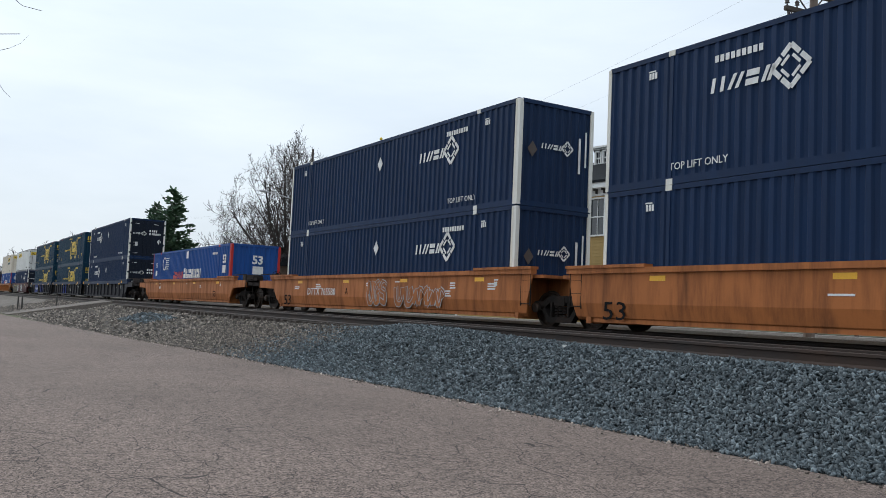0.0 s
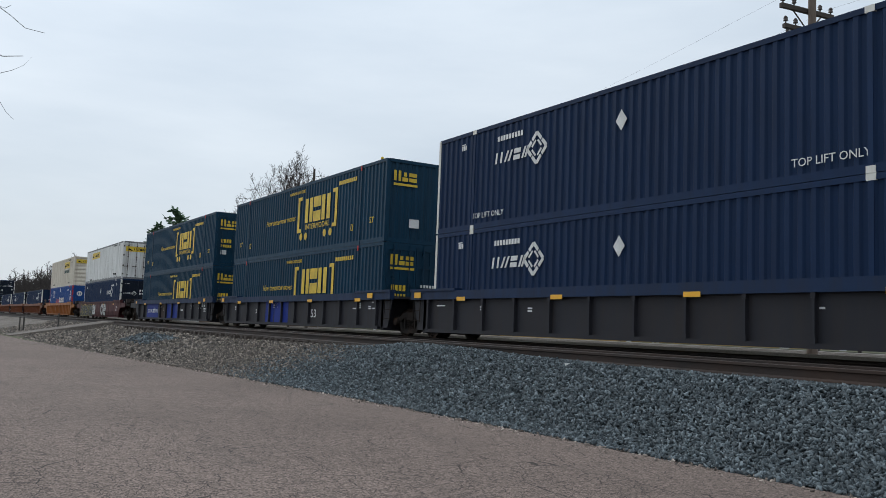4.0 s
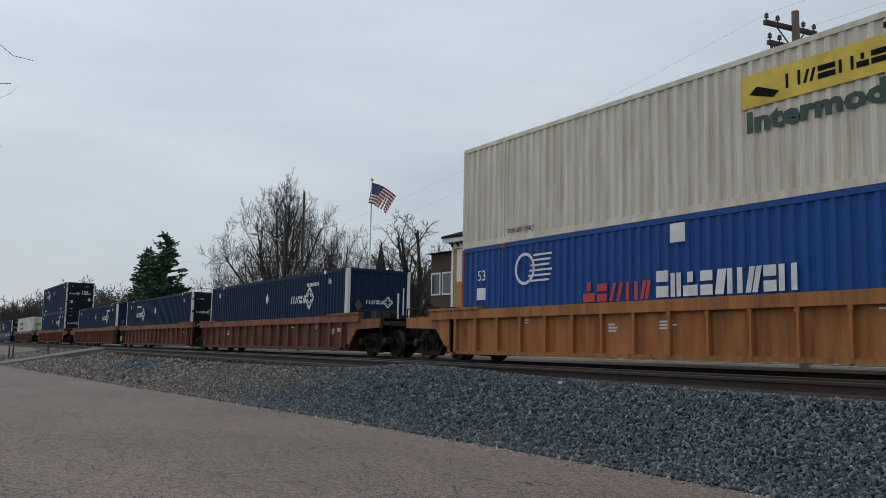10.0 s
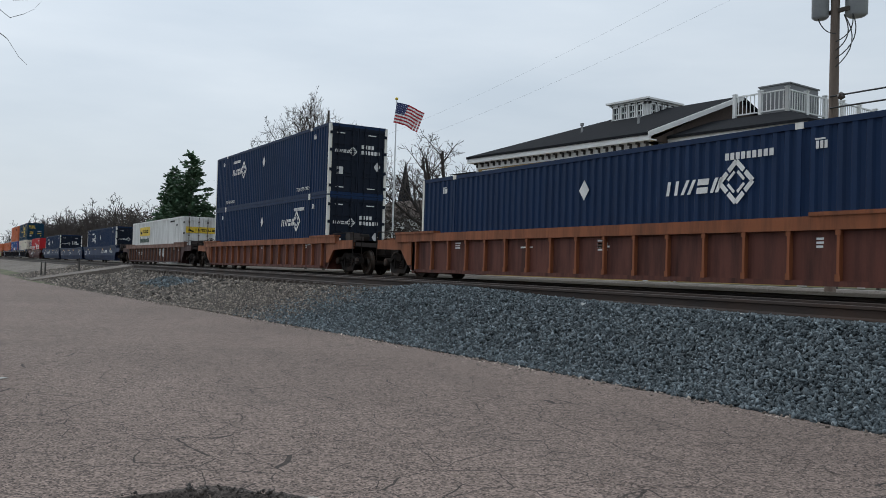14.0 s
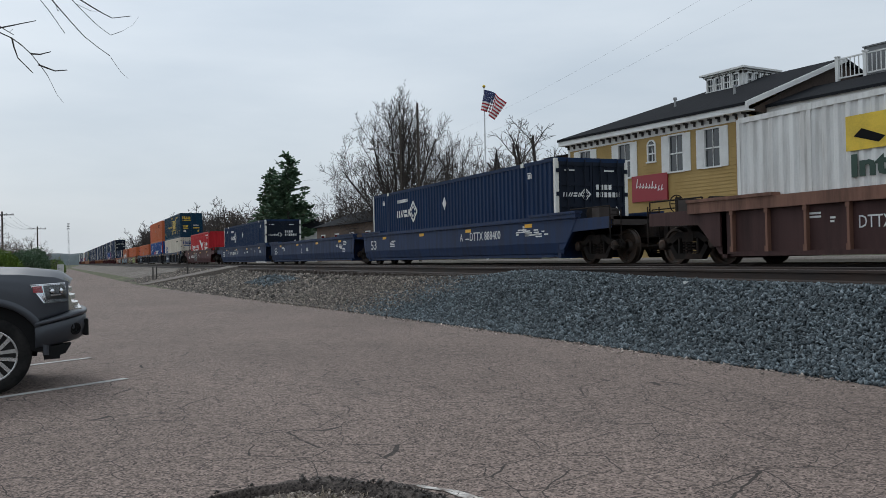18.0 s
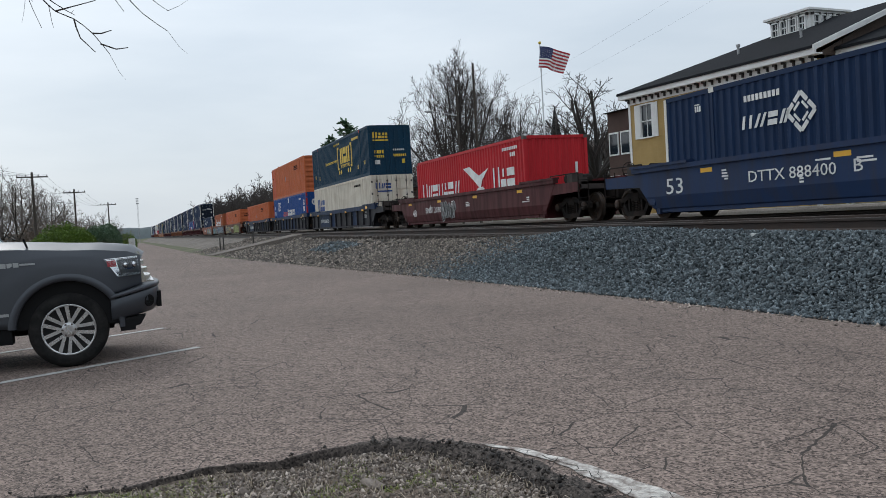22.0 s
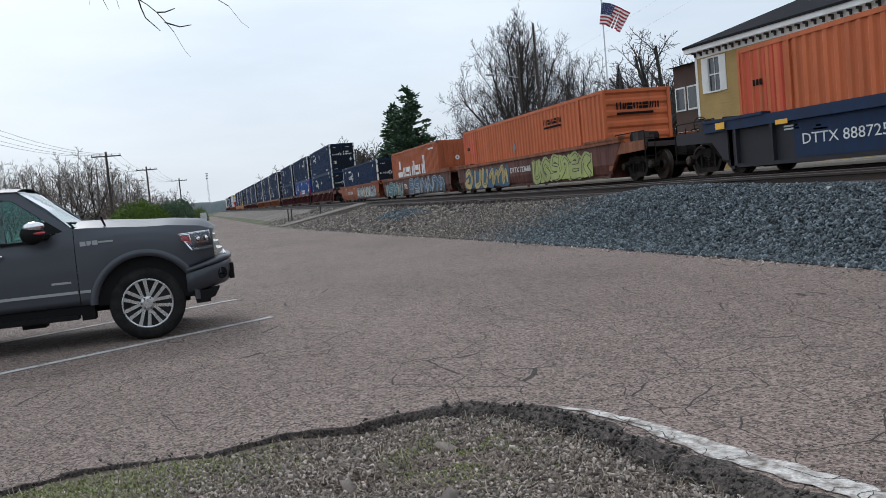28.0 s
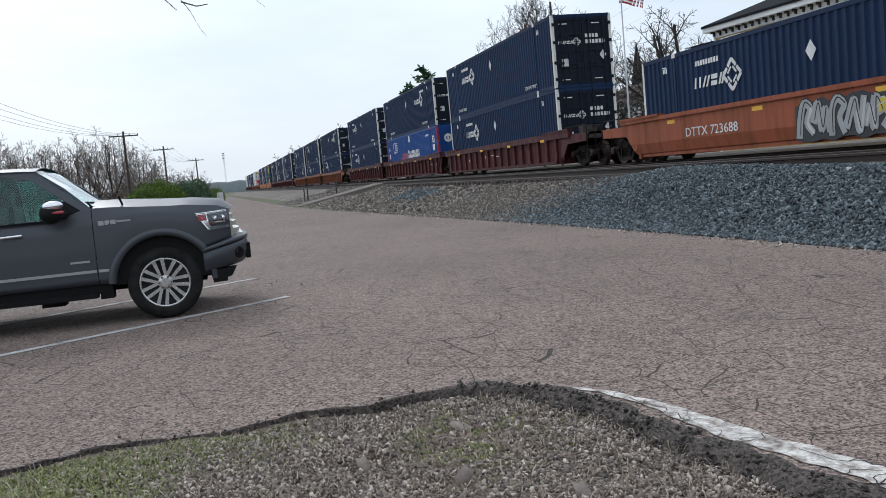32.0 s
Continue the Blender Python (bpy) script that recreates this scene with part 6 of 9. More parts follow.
Y_LABEL = "faded yellow-orange smooth-sided well car"
FLEET = [  # front of the well along the train, paint, style, joints, label, number, loads (bottom, top)
    (1.05, M_CAR_Y, "smooth", "art", "art", Y_LABEL + " with black stencils", "", ("up", "ud"), [tag_53(), tag_stencils(1, 6), tag_text("C", 0.28, -6.3, 0.45, 0.22, M_BLACKMARK)]),
    (-18.56, M_CAR_Y, "smooth", "art", "sep", Y_LABEL + " with white chalk-like graffiti", "DTTX 765580", ("up", "up"), [tag_53(), tag_stencils(2, 8), tag_text("A", 0.24, -9.9, 0.45, 0.2, M_BLACKMARK), tag_graffiti(5, -8.2, -6.8, 0.05, 1.0, M_CAR_Y, M_SPRAY["silver"], 3), tag_graffiti(6, -6.2, -3.2, 0.1, 0.75, M_CAR_Y, M_SPRAY["silver"], 5)]),
    (-42.48, M_CAR_Y, "smooth", "sep", "sep", Y_LABEL + " with rust stains", "", ("pp", None), [tag_text("53", 0.3, -1.9, 0.2, 0.5, M_BLACKMARK), tag_stencils(3, 5)]),
    (-66.75, M_CAR_D, "ribbed", "sep", "art", "dark ribbed well car with blue chord", "", ("ud", "ud"), [tag_stencils(4, 8)]),
    (-86.38, M_CAR_D, "ribbed", "art", "art", "dark ribbed well car with bright blue patched panels", "", ("cd", "cp"), [tag_patches([(-10.9, -9.9, M_PATCH), (-9.8, -8.2, M_PATCH)]), tag_text("53", 0.32, -5.5, 0.28, 0.5), tag_stencils(5, 8)]),
    (-106.06, M_CAR_D, "ribbed", "art", "sep", "dark ribbed well car with bright blue patched panels", "DTTX 888793", ("cd", "cd"), [tag_patches([(-14.0, -11.0, M_PATCH), (-10.2, -8.9, M_BROWNPANEL), (-8.7, -7.4, M_PATCH), (-7.3, -5.9, M_PATCH)]), tag_stencils(6, 9)]),
    (-129.94, M_CAR_M, "smooth", "sep", "sep", "maroon smooth-sided well car covered with graffiti", "", ("uf", "js"), [tag_graffiti(7, -16.4, -10.5, -0.1, 1.0, M_SPRAY["black"], M_SPRAY["yellow"], 8, M_SPRAY["dark"]), tag_graffiti(8, -10.4, -9.0, 0.0, 0.95, M_SPRAY["white"], M_SPRAY["black"], 2), tag_graffiti(9, -6.6, -4.4, 0.0, 1.0, M_SPRAY["white"], M_SPRAY["black"], 2), tag_stencils(7, 4)]),
    (-153.53, M_CAR_T, "ribbed", "sep", "sep", "weathered orange ribbed well car", "", ("pd", "jr"), [tag_stencils(8, 5)]),
    (-177.22, M_CAR_B, "ribbed", "sep", "art", "rust-brown ribbed well car", "", ("up", None), [tag_stencils(9, 5)]),
    (-196.94, M_CAR_B, "ribbed", "art", "art", "rust-brown ribbed well car", "", ("ud", None), [tag_endplate("125T"), tag_stencils(10, 5)]),
    (-216.53, M_CAR_B, "ribbed", "art", "sep", "rust-brown ribbed well car", "", ("up", None), [tag_stencils(11, 5)]),
    (-240.60, M_CAR_B, "ribbed", "sep", "sep", "rust-brown ribbed well car", "", ("uf", "ud"), [tag_stencils(12, 5)]),
    (-264.16, M_CAR_P, "ribbed", "sep", "sep", "dark brown ribbed well car with white stencilled letters", "DTTX 657481", ("ji", None), [tag_graffiti(31, -6.2, -4.4, 0.35, 0.8, M_SPRAY["white"], M_SPRAY["dark"], 3), tag_stencils(13, 7)]),
    (-287.82, M_CAR_N, "smooth", "sep", "art", "dark blue smooth-sided well car", "", ("ud", None), [tag_53(M_MARK, -15.7, 0.42), tag_text("A", 0.28, -6.25, 0.56, 0.24), tag_text("DTTX 888400", 0.30, -4.4, 0.56, 2.3), tag_stencils(14, 12)]),
    (-307.40, M_CAR_N, "smooth", "art", "art", "empty dark blue smooth-sided well car", "", (None, None), [tag_53(M_MARK, -15.6, 0.40), tag_text("C", 0.3, -9.0, 0.4, 0.24), tag_stencils(15, 12)]),
    (-326.95, M_CAR_N, "smooth", "art", "sep", "dark blue smooth-sided well car", "DTTX 888400", ("ud", None), [tag_53(M_MARK, -15.6, 0.40), tag_text("B", 0.26, -9.6, 0.54, 0.22), tag_stencils(16, 12)]),
    (-350.60, M_CAR_M, "smooth", "sep", "sep", "maroon smooth-sided well car with silver graffiti", "BNSF 203010", ("ha", None), [tag_text("48", 0.34, -13.6, 0.3, 0.55), tag_graffiti(17, -9.7, -8.0, 0.0, 0.95, M_SPRAY["black"], M_SPRAY["silver"], 4), tag_stencils(17, 6)]),
    (-372.68, M_CAR_D, "ribbed", "sep", "art", "dark ribbed well car with blue chord and panels", "DTTX 888725", ("cw", "cd"), [tag_patches([(-14.0, -11.0, M_CHORD), (-10.2, -8.9, M_CHORD), (-4.3, -3.0, M_CHORD)]), tag_stencils(18, 8)]),
    (-392.23, M_CAR_D, "ribbed", "art", "art", "dark ribbed well car with blue chord and panels", "", ("pd", "or"), [tag_patches([(-12.0, -8.1, M_CHORD), (-6.9, -4.2, M_CHORD)]), tag_stencils(19, 8)]),
    (-411.80, M_CAR_D, "ribbed", "art", "sep", "dark ribbed well car with blue chord and panels", "DTTX 888725", ("op", None), [tag_patches([(-14.0, -11.0, M_CHORD), (-4.3, -3.0, M_CHORD)]), tag_text("53", 0.3, -7.2, 0.3, 0.5), tag_stencils(20, 8)]),
    (-435.64, M_CAR_B, "smooth", "sep", "art", "brown smooth-sided well car with yellow and green graffiti", "", ("os", None), [tag_graffiti(21, -15.8, -9.4, -0.05, 1.0, M_SPRAY["sand"], M_SPRAY["black"], 5, M_SPRAY["blue"], M_SPRAY["sand"]), tag_text("DTTX 723688", 0.24, -7.9, 0.5, 2.4), tag_graffiti(22, -6.4, -0.9, -0.05, 1.02, M_SPRAY["lime"], M_SPRAY["black"], 6, M_SPRAY["green"])]),
    (-455.10, M_CAR_B, "smooth", "art", "art", "brown smooth-sided well car with silver and teal graffiti", "", ("of", None), [tag_graffiti(23, -16.2, -10.6, -0.05, 0.9, M_SPRAY["teal"], M_SPRAY["white"], 5, M_SPRAY["dark"], M_SPRAY["sand"]), tag_text("TTX", 0.34, -9.9, 0.35, 0.95), tag_graffiti(24, -9.0, -0.4, -0.05, 1.0, M_SPRAY["blue"], M_SPRAY["white"], 6, M_SPRAY["dark"], M_SPRAY["silver"])]),
    (-474.84, M_CAR_O, "smooth", "art", "sep", "rusty orange smooth-sided well car with black and silver graffiti", "DTTX 723688", ("ud", None), [tag_graffiti(26, -8.4, -0.3, -0.05, 1.0, M_SPRAY["silver"], M_SPRAY["black"], 15, M_SPRAY["dark"], M_SPRAY["white"]), tag_graffiti(27, -6.0, -5.0, 0.3, 0.7, M_SPRAY["yellow"], M_SPRAY["white"], 1)]),
    (-498.23, M_CAR_M, "ribbed", "sep", "art", "maroon ribbed well car", "", ("ud", "ud"), [tag_stencils(27, 6)]),
    (-517.75, M_CAR_M, "ribbed", "art", "art", "maroon ribbed well car", "", ("pd", "uf"), [tag_stencils(28, 6)]),
    (-537.25, M_CAR_M, "ribbed", "art", "sep", "maroon ribbed well car", "", ("ud", "ud"), [tag_stencils(29, 6)]),
]
FAR_LOADS = [("ud", "uf"), ("ud", "ud"), ("up", "ud"), ("ud", "ud"), ("ud", "ud"), ("ud", "ud"), ("cd", "cd"), ("ud", "uf"), ("ud", "ud"), ("ha", None), ("ji", "js"), ("ud", "ud"), ("pd", "ud"), ("ud", "ud"), ("ji", "js")]
u = -560.9
for i, pair in enumerate(FAR_LOADS):
    FLEET.append((u, (M_CAR_B, M_CAR_M, M_CAR_Y)[(i // 3) % 3], "ribbed" if i // 3 != 2 else "smooth", "sep" if i % 3 == 0 else "art", "sep" if i % 3 == 2 else "art",
                  "far ribbed well car of the train" if i // 3 != 2 else "far smooth-sided well car of the train", "", pair, []))
    u -= 23.65 if i % 3 == 2 else 19.55
for i, (u, paint_, style, fj, rj, label, number, pair, tags) in enumerate(FLEET):
    if i == 24:
        NEAR_WHEELS = len(WHEELS)
    long = 14.6 if pair[0] == "ha" else C53
    well_car(u, paint_, style, fj, rj, label, long, number, tags)
    for level, kind in enumerate(pair):
        if kind:
            load(kind, u, level, -1.2 if kind == "ha" else -1.98 if kind == "of" else 0.0)


# ---- the yellow clapboard building across the street ----
M_SIDING = surface("yellow_clapboard", (0.37, 0.25, 0.085), 0.75, var=0.12, scale=0.8, grain=14, grain_amt=0.08, bump=0.2, dirt=(0.22, 0.14, 0.04), dirt_amt=0.4, dirt_scale=0.9)
M_TRIM = surface("white_trim", (0.74, 0.74, 0.72), 0.6, var=0.08, scale=1.5, bump=0.08, dirt=(0.45, 0.43, 0.4), dirt_amt=0.4)
M_ROOF = surface("dark_shingles", (0.017, 0.018, 0.021), 0.95, spec=0.08, var=0.25, scale=2, grain=9, grain_amt=0.4, bump=0.6, stretch=(1, 1, 4))
M_ROOFB = surface("brown_shingles", (0.065, 0.045, 0.035), 0.85, var=0.25, scale=2, grain=9, grain_amt=0.4, bump=0.6)
M_BRACKET = surface("dark_bracket", (0.035, 0.03, 0.028), 0.7)
M_GLASS = surface("dark_window_glass", (0.020, 0.026, 0.032), 0.06, var=0.2, scale=0.6, bump=0.0, spec=0.8)
M_SIGN = surface("red_sign", (0.26, 0.018, 0.028), 0.45, var=0.1, scale=2)
M_DARKWOOD = surface("dark_rail_wood", (0.030, 0.022, 0.018), 0.7, var=0.3)
M_BRICK = surface("brown_brick", (0.075, 0.045, 0.036), 0.9, var=0.25, scale=1.5, grain=16, grain_amt=0.4, bump=0.4)
M_PIPE = surface("grey_pipe", (0.30, 0.30, 0.30), 0.5, 0.4)
M_BROWN = surface("brown_wall", (0.11, 0.075, 0.055), 0.85, var=0.2)


def siding(root, a, b, z0, z1, out, holes=(), name="wall", lap=0.16, thick=0.2):
    """A lapped clapboard wall from a to b (plan points), facing out; holes are (from, to, low, high) along it."""
    A, B = Vector(a), Vector(b)
    L = (B - A).length
    d = (B - A) / L
    o = Vector(out).normalized()
    bm = bmesh.new()
    n = round((z1 - z0) / lap)
    for i in range(n):
        za, zb = z0 + i * (z1 - z0) / n, z0 + (i + 1) * (z1 - z0) / n
        cuts = sorted([(h0, h1) for h0, h1, lo, hi in holes if lo < zb - 0.02 and hi > za + 0.02])
        x = 0.0
        spans = []
        for h0, h1 in cuts:
            spans.append((x, h0))
            x = h1
        spans.append((x, L))
        for s, e in spans:
            if e - s < 0.01:
                continue
            p = []
            for q, z, t in ((s, za, 0.022), (e, za, 0.022), (e, zb, 0.004), (s, zb, 0.004)):
                w = A + d * q + o * t
                p.append(bm.verts.new((w.x, w.y, z)))
            bm.faces.new(p)
            r = []
            for q, t in ((s, 0.022), (e, 0.022), (e, 0.0), (s, 0.0)):
                w = A + d * q + o * t
                r.append(bm.verts.new((w.x, w.y, za)))
            bm.faces.new(r)
            p2 = []
            for q, z in ((s, za), (e, za), (e, zb), (s, zb)):
                w = A + d * q - o * thick
                p2.append(bm.verts.new((w.x, w.y, z)))
            bm.faces.new(p2)
    return part(name, bm, M_SIDING, root)


def window(root, at, along, out, w, h, z, shutters=True, arch=False, bars_=(1, 2)):
    """A sash window with frame, panes, sill and a pair of louvred shutters; at is the middle of its sill in plan."""
    A, d, o = Vector(at), Vector(along).normalized(), Vector(out).normalized()

    def slab3(bm, s0, s1, z0, z1, t0, t1):
        v = []
        for zz in (z0, z1):
            for s, t in ((s0, t0), (s1, t0), (s1, t1), (s0, t1)):
                p = A + d * s + o * t
                v.append(bm.verts.new((p.x, p.y, zz)))
        for f in ((0, 3, 2, 1), (4, 5, 6, 7), (0, 1, 5, 4), (1, 2, 6, 5), (2, 3, 7, 6), (3, 0, 4, 7)):
            bm.faces.new([v[i] for i in f])
    f = 0.07
    bm = bmesh.new()
    slab3(bm, -w / 2 - f, -w / 2, z - f, z + h + f, -0.1, 0.05)
    slab3(bm, w / 2, w / 2 + f, z - f, z + h + f, -0.1, 0.05)
    slab3(bm, -w / 2, w / 2, z + h, z + h + f, -0.1, 0.05)
    win = part("window", bm, M_TRIM, root)
    bm = bmesh.new()
    slab3(bm, -w / 2 - f - 0.04, w / 2 + f + 0.04, z - f, z, -0.05, 0.09)
    part("sill", bm, M_TRIM, win)
    bm = bmesh.new()
    slab3(bm, -w / 2, w / 2, z + h / 2 - 0.03, z + h / 2 + 0.03, -0.06, 0.0)
    for i in range(1, bars_[0] + 1):
        s = -w / 2 + w * i / (bars_[0] + 1)
        slab3(bm, s - 0.014, s + 0.014, z, z + h, -0.055, -0.015)
    part("sash_bar", bm, M_TRIM, win)
    for lo, hi in ((z, z + h / 2), (z + h / 2, z + h)):
        bm = bmesh.new()
        slab3(bm, -w / 2, w / 2, lo, hi, -0.07, -0.05)
        part("pane", bm, M_GLASS, win)
    if arch:
        bm = bmesh.new()
        k = 10
        for i in range(k):
            a, b = math.pi * i / k, math.pi * (i + 1) / k
            v = []
            for t in (-0.02, 0.055):
                for r, q in ((w / 2, a), (w / 2 + f, a), (w / 2 + f, b), (w / 2, b)):
                    p = A + d * (r * math.cos(q)) + o * t
                    v.append(bm.verts.new((p.x, p.y, z + h + r * math.sin(q))))
            for g in ((0, 3, 2, 1), (4, 5, 6, 7), (0, 1, 5, 4), (1, 2, 6, 5), (2, 3, 7, 6), (3, 0, 4, 7)):
                bm.faces.new([v[j] for j in g])
        part("arch_trim", bm, M_TRIM, win)
        bm = bmesh.new()
        c = A + o * 0.027
        v = [bm.verts.new((c.x + d.x * w / 2 * math.cos(math.pi * i / k), c.y + d.y * w / 2 * math.cos(math.pi * i / k), z + h + w / 2 * math.sin(math.pi * i / k))) for i in range(k + 1)]
        bm.faces.new(v)
        part("pane", bm, M_GLASS, win)
    if shutters:
        for s in (-1, 1):
            c0, c1 = sorted((s * (w / 2 + f + 0.01), s * (w / 2 + f + 0.42)))
            bm = bmesh.new()
            slab3(bm, c0, c1, z - 0.05, z + h + 0.05, 0.024, 0.055)
            for i in range(13):
                zz = z + 0.05 + i * (h - 0.15) / 12
                slab3(bm, c0 + 0.05, c1 - 0.05, zz, zz + 0.05, 0.055, 0.068)
            part("shutter", bm, M_TRIM, win)


ZB = 1.15
bld = thing("restaurant_building", "yellow clapboard two-storey building with white trim and dark roof", "building")
bld.matrix_basis = pose(-28.5, 27.0, ZB, 0, 0, 6.1)
EAVE = 6.05
mw = [(-10.70, 0.86), (-7.65, 0.86), (-4.12, 0.86), (-1.92, 0.86)]
holes = [(12.0 + x - w / 2, 12.0 + x + w / 2, 4.03, 5.7) for x, w in mw] + [(12.0 - 5.73 - 0.24, 12.0 - 5.73 + 0.24, 4.65, 5.4)]
siding(bld, (-12.0, 0), (0, 0), 0.0, EAVE, (0, -1), holes)
siding(bld, (0, 0), (0, 1.6), 0.0, EAVE, (1, 0))
wh = [(1.95, 0.86), (4.47, 0.86)]
siding(bld, (0, 1.6), (6.4, 1.6), 0.0, EAVE, (0, -1), [(x - w / 2, x + w / 2, 4.03, 5.75) for x, w in wh])
siding(bld, (6.4, 1.6), (6.4, 17.0), 0.0, EAVE, (1, 0), [(a - 1.6 - 0.42, a - 1.6 + 0.42, 3.6, 5.72) for a in (3.7, 6.7, 9.5, 12.5)])
siding(bld, (-12.0, 12.0), (-12.0, 0), 0.0, EAVE, (-1, 0))
part("wall", boxes((-12.0, 6.4, 16.8, 17.0, 0, EAVE), (-11.7, 6.1, 1.95, 16.5, 5.9, 6.0)), M_SIDING, bld, "plain back wall")
for x, w in mw:
    window(bld, (x, 0), (1, 0), (0, -1), w, 1.67, 4.03)
window(bld, (-5.73, 0), (1, 0), (0, -1), 0.46, 0.75, 4.65, False, True)
for x, w in wh:
    window(bld, (x, 1.6), (1, 0), (0, -1), w, 1.72, 4.03)
for a in (3.7, 6.7, 9.5, 12.5):
    window(bld, (6.4, a), (0, 1), (1, 0), 0.84, 2.1, 3.6, False)
for x, y in ((-12.0, 0), (0.0, 0.0), (6.4, 1.6), (0.06, 1.56)):
    part("corner_board", boxes((x - 0.13, x + 0.03, y - 0.035, y + 0.13, 0, EAVE)), M_TRIM, bld)


def cornice(a, b, out, z, deep=0.45, step=0.48):
    """A white eave board and fascia with dark brackets along it."""
    A, B, o = Vector(a), Vector(b), Vector(out)
    d = (B - A).normalized()
    L = (B - A).length

    def slab3(bm, s0, s1, z0, z1, t0, t1):
        p = [A + d * s + o * t for s, t in ((s0, t0), (s1, t0), (s1, t1), (s0, t1))]
        v = [bm.verts.new((q.x, q.y, zz)) for zz in (z0, z1) for q in p]
        for f in ((0, 3, 2, 1), (4, 5, 6, 7), (0, 1, 5, 4), (1, 2, 6, 5), (2, 3, 7, 6), (3, 0, 4, 7)):
            bm.faces.new([v[i] for i in f])
    bm = bmesh.new()
    slab3(bm, -deep, L + deep, z + 0.16, z + 0.40, deep - 0.06, deep)
    slab3(bm, -deep, L + deep, z + 0.10, z + 0.16, 0.026, deep)
    part("eave_board", bm, M_TRIM, bld)
    bm = bmesh.new()
    slab3(bm, 0, L, z - 0.22, z + 0.10, 0.025, 0.05)
    part("frieze_board", bm, M_TRIM, bld)
    n = max(2, int(L / step))
    for i in range(n + 1):
        bm = bmesh.new()
        s = i * L / n
        slab3(bm, s - 0.04, s + 0.04, z + 0.0, z + 0.10, 0.05, deep - 0.16)
        slab3(bm, s - 0.035, s + 0.035, z - 0.13, z + 0.0, 0.05, 0.15)
        part("bracket", bm, M_BRACKET, bld)


cornice((-12.0, 0), (0, 0), (0, -1), EAVE)
cornice((0, 1.6), (6.4, 1.6), (0, -1), EAVE - 0.02)
cornice((6.4, 1.6), (6.4, 17.0), (1, 0), EAVE - 0.04)


def roof_slab(pts, mat, name="roof", t=0.12):
    bm = bmesh.new()
    top = [bm.verts.new(p) for p in pts]
    low = [bm.verts.new((x, y, z - t)) for x, y, z in pts]
    bm.faces.new(top)
    bm.faces.new(low[::-1])
    n = len(pts)
    for i in range(n):
        bm.faces.new((top[i], low[i], low[(i + 1) % n], top[(i + 1) % n]))
    return part(name, bm, mat, bld)


E0 = EAVE + 0.45
RIDGE = 9.05
roof_slab([(-12.5, -0.5, E0), (0.35, -0.5, E0), (0.35, 6.3, RIDGE), (-6.5, 6.3, RIDGE)], M_ROOF)
roof_slab([(-12.5, 13.0, E0), (-12.5, -0.5, E0), (-6.5, 6.3, RIDGE)], M_ROOF)
roof_slab([(0.35, 13.0, E0), (-12.5, 13.0, E0), (-6.5, 6.3, RIDGE), (0.35, 6.3, RIDGE)], M_ROOF)
# white rake board on the gable that rises over the wing
bm = bmesh.new()
q = [(0.36, -0.5, E0 - 0.22), (0.44, -0.5, E0 - 0.22), (0.44, 6.3, RIDGE - 0.22), (0.36, 6.3, RIDGE - 0.22)]
lo, hi = [bm.verts.new(p) for p in q], [bm.verts.new((x, y, z + 0.24)) for x, y, z in q]
for f in ((0, 1, 2, 3),):
    bm.faces.new([lo[i] for i in f])
    bm.faces.new([hi[i] for i in f])
for i in range(4):
    bm.faces.new((lo[i], lo[(i + 1) % 4], hi[(i + 1) % 4], hi[i]))
part("rake_board", bm, M_TRIM, bld)
part("gable", boxes((0.0, 0.12, 1.6, 6.3, 6.0, 6.9)), M_ROOFB, bld)
bm = bmesh.new()
prism(bm, [(0.0, 6.2), (6.3, RIDGE - 0.1), (12.5, 6.2)], 0, 0.0, 0.1)
part("gable_wall", bm, M_ROOFB, bld)
# wing roof with a railed deck
roof_slab([(0.12, 1.05, E0), (6.95, 1.05, E0), (4.1, 4.2, 7.55), (0.12, 4.2, 7.55)], M_ROOF)
roof_slab([(6.95, 1.05, E0), (6.95, 17.5, E0), (4.1, 15.0, 7.55), (4.1, 4.2, 7.55)], M_ROOF)
roof_slab([(0.12, 4.2, 7.56), (4.1, 4.2, 7.56), (4.1, 15.0, 7.56), (0.12, 15.0, 7.56)], M_ROOF)


def balustrade(name, pts, z, h, mat, step=0.12, post=1.45, label=""):
    """Posts, rails and balusters along a line."""
    for a, b in zip(pts, pts[1:]):
        A, B = Vector(a), Vector(b)
        L = (B - A).length
        n = max(1, round(L / post))
        d = (B - A) / L
        for i in range(n + 1):
            p = A + d * (L * i / n)
            part("rail_post", boxes((p.x - 0.075, p.x + 0.075, p.y - 0.075, p.y + 0.075, z, z + h + 0.06), (p.x - 0.1, p.x + 0.1, p.y - 0.1, p.y + 0.1, z + h + 0.06, z + h + 0.11)), mat, bld)
        for zz in (z + 0.1, z + h - 0.06):
            bm = bmesh.new()
            o = Vector((-d.y, d.x)) * 0.035
            v = [bm.verts.new((p.x, p.y, y)) for y in (zz, zz + 0.06) for p in (A + o, B + o, B - o, A - o)]
            for f in ((0, 3, 2, 1), (4, 5, 6, 7), (0, 1, 5, 4), (1, 2, 6, 5), (2, 3, 7, 6), (3, 0, 4, 7)):
                bm.faces.new([v[i] for i in f])
            part("rail", bm, mat, bld)
        k = int(L / step)
        stick = finish(boxes((-0.016, 0.016, -0.016, 0.016, z + 0.15, z + h - 0.05)), "baluster", mat)
        for i in range(1, k):
            p = A + d * (L * i / k)
            part("baluster", stick, mat, bld).location = (p.x, p.y, 0)


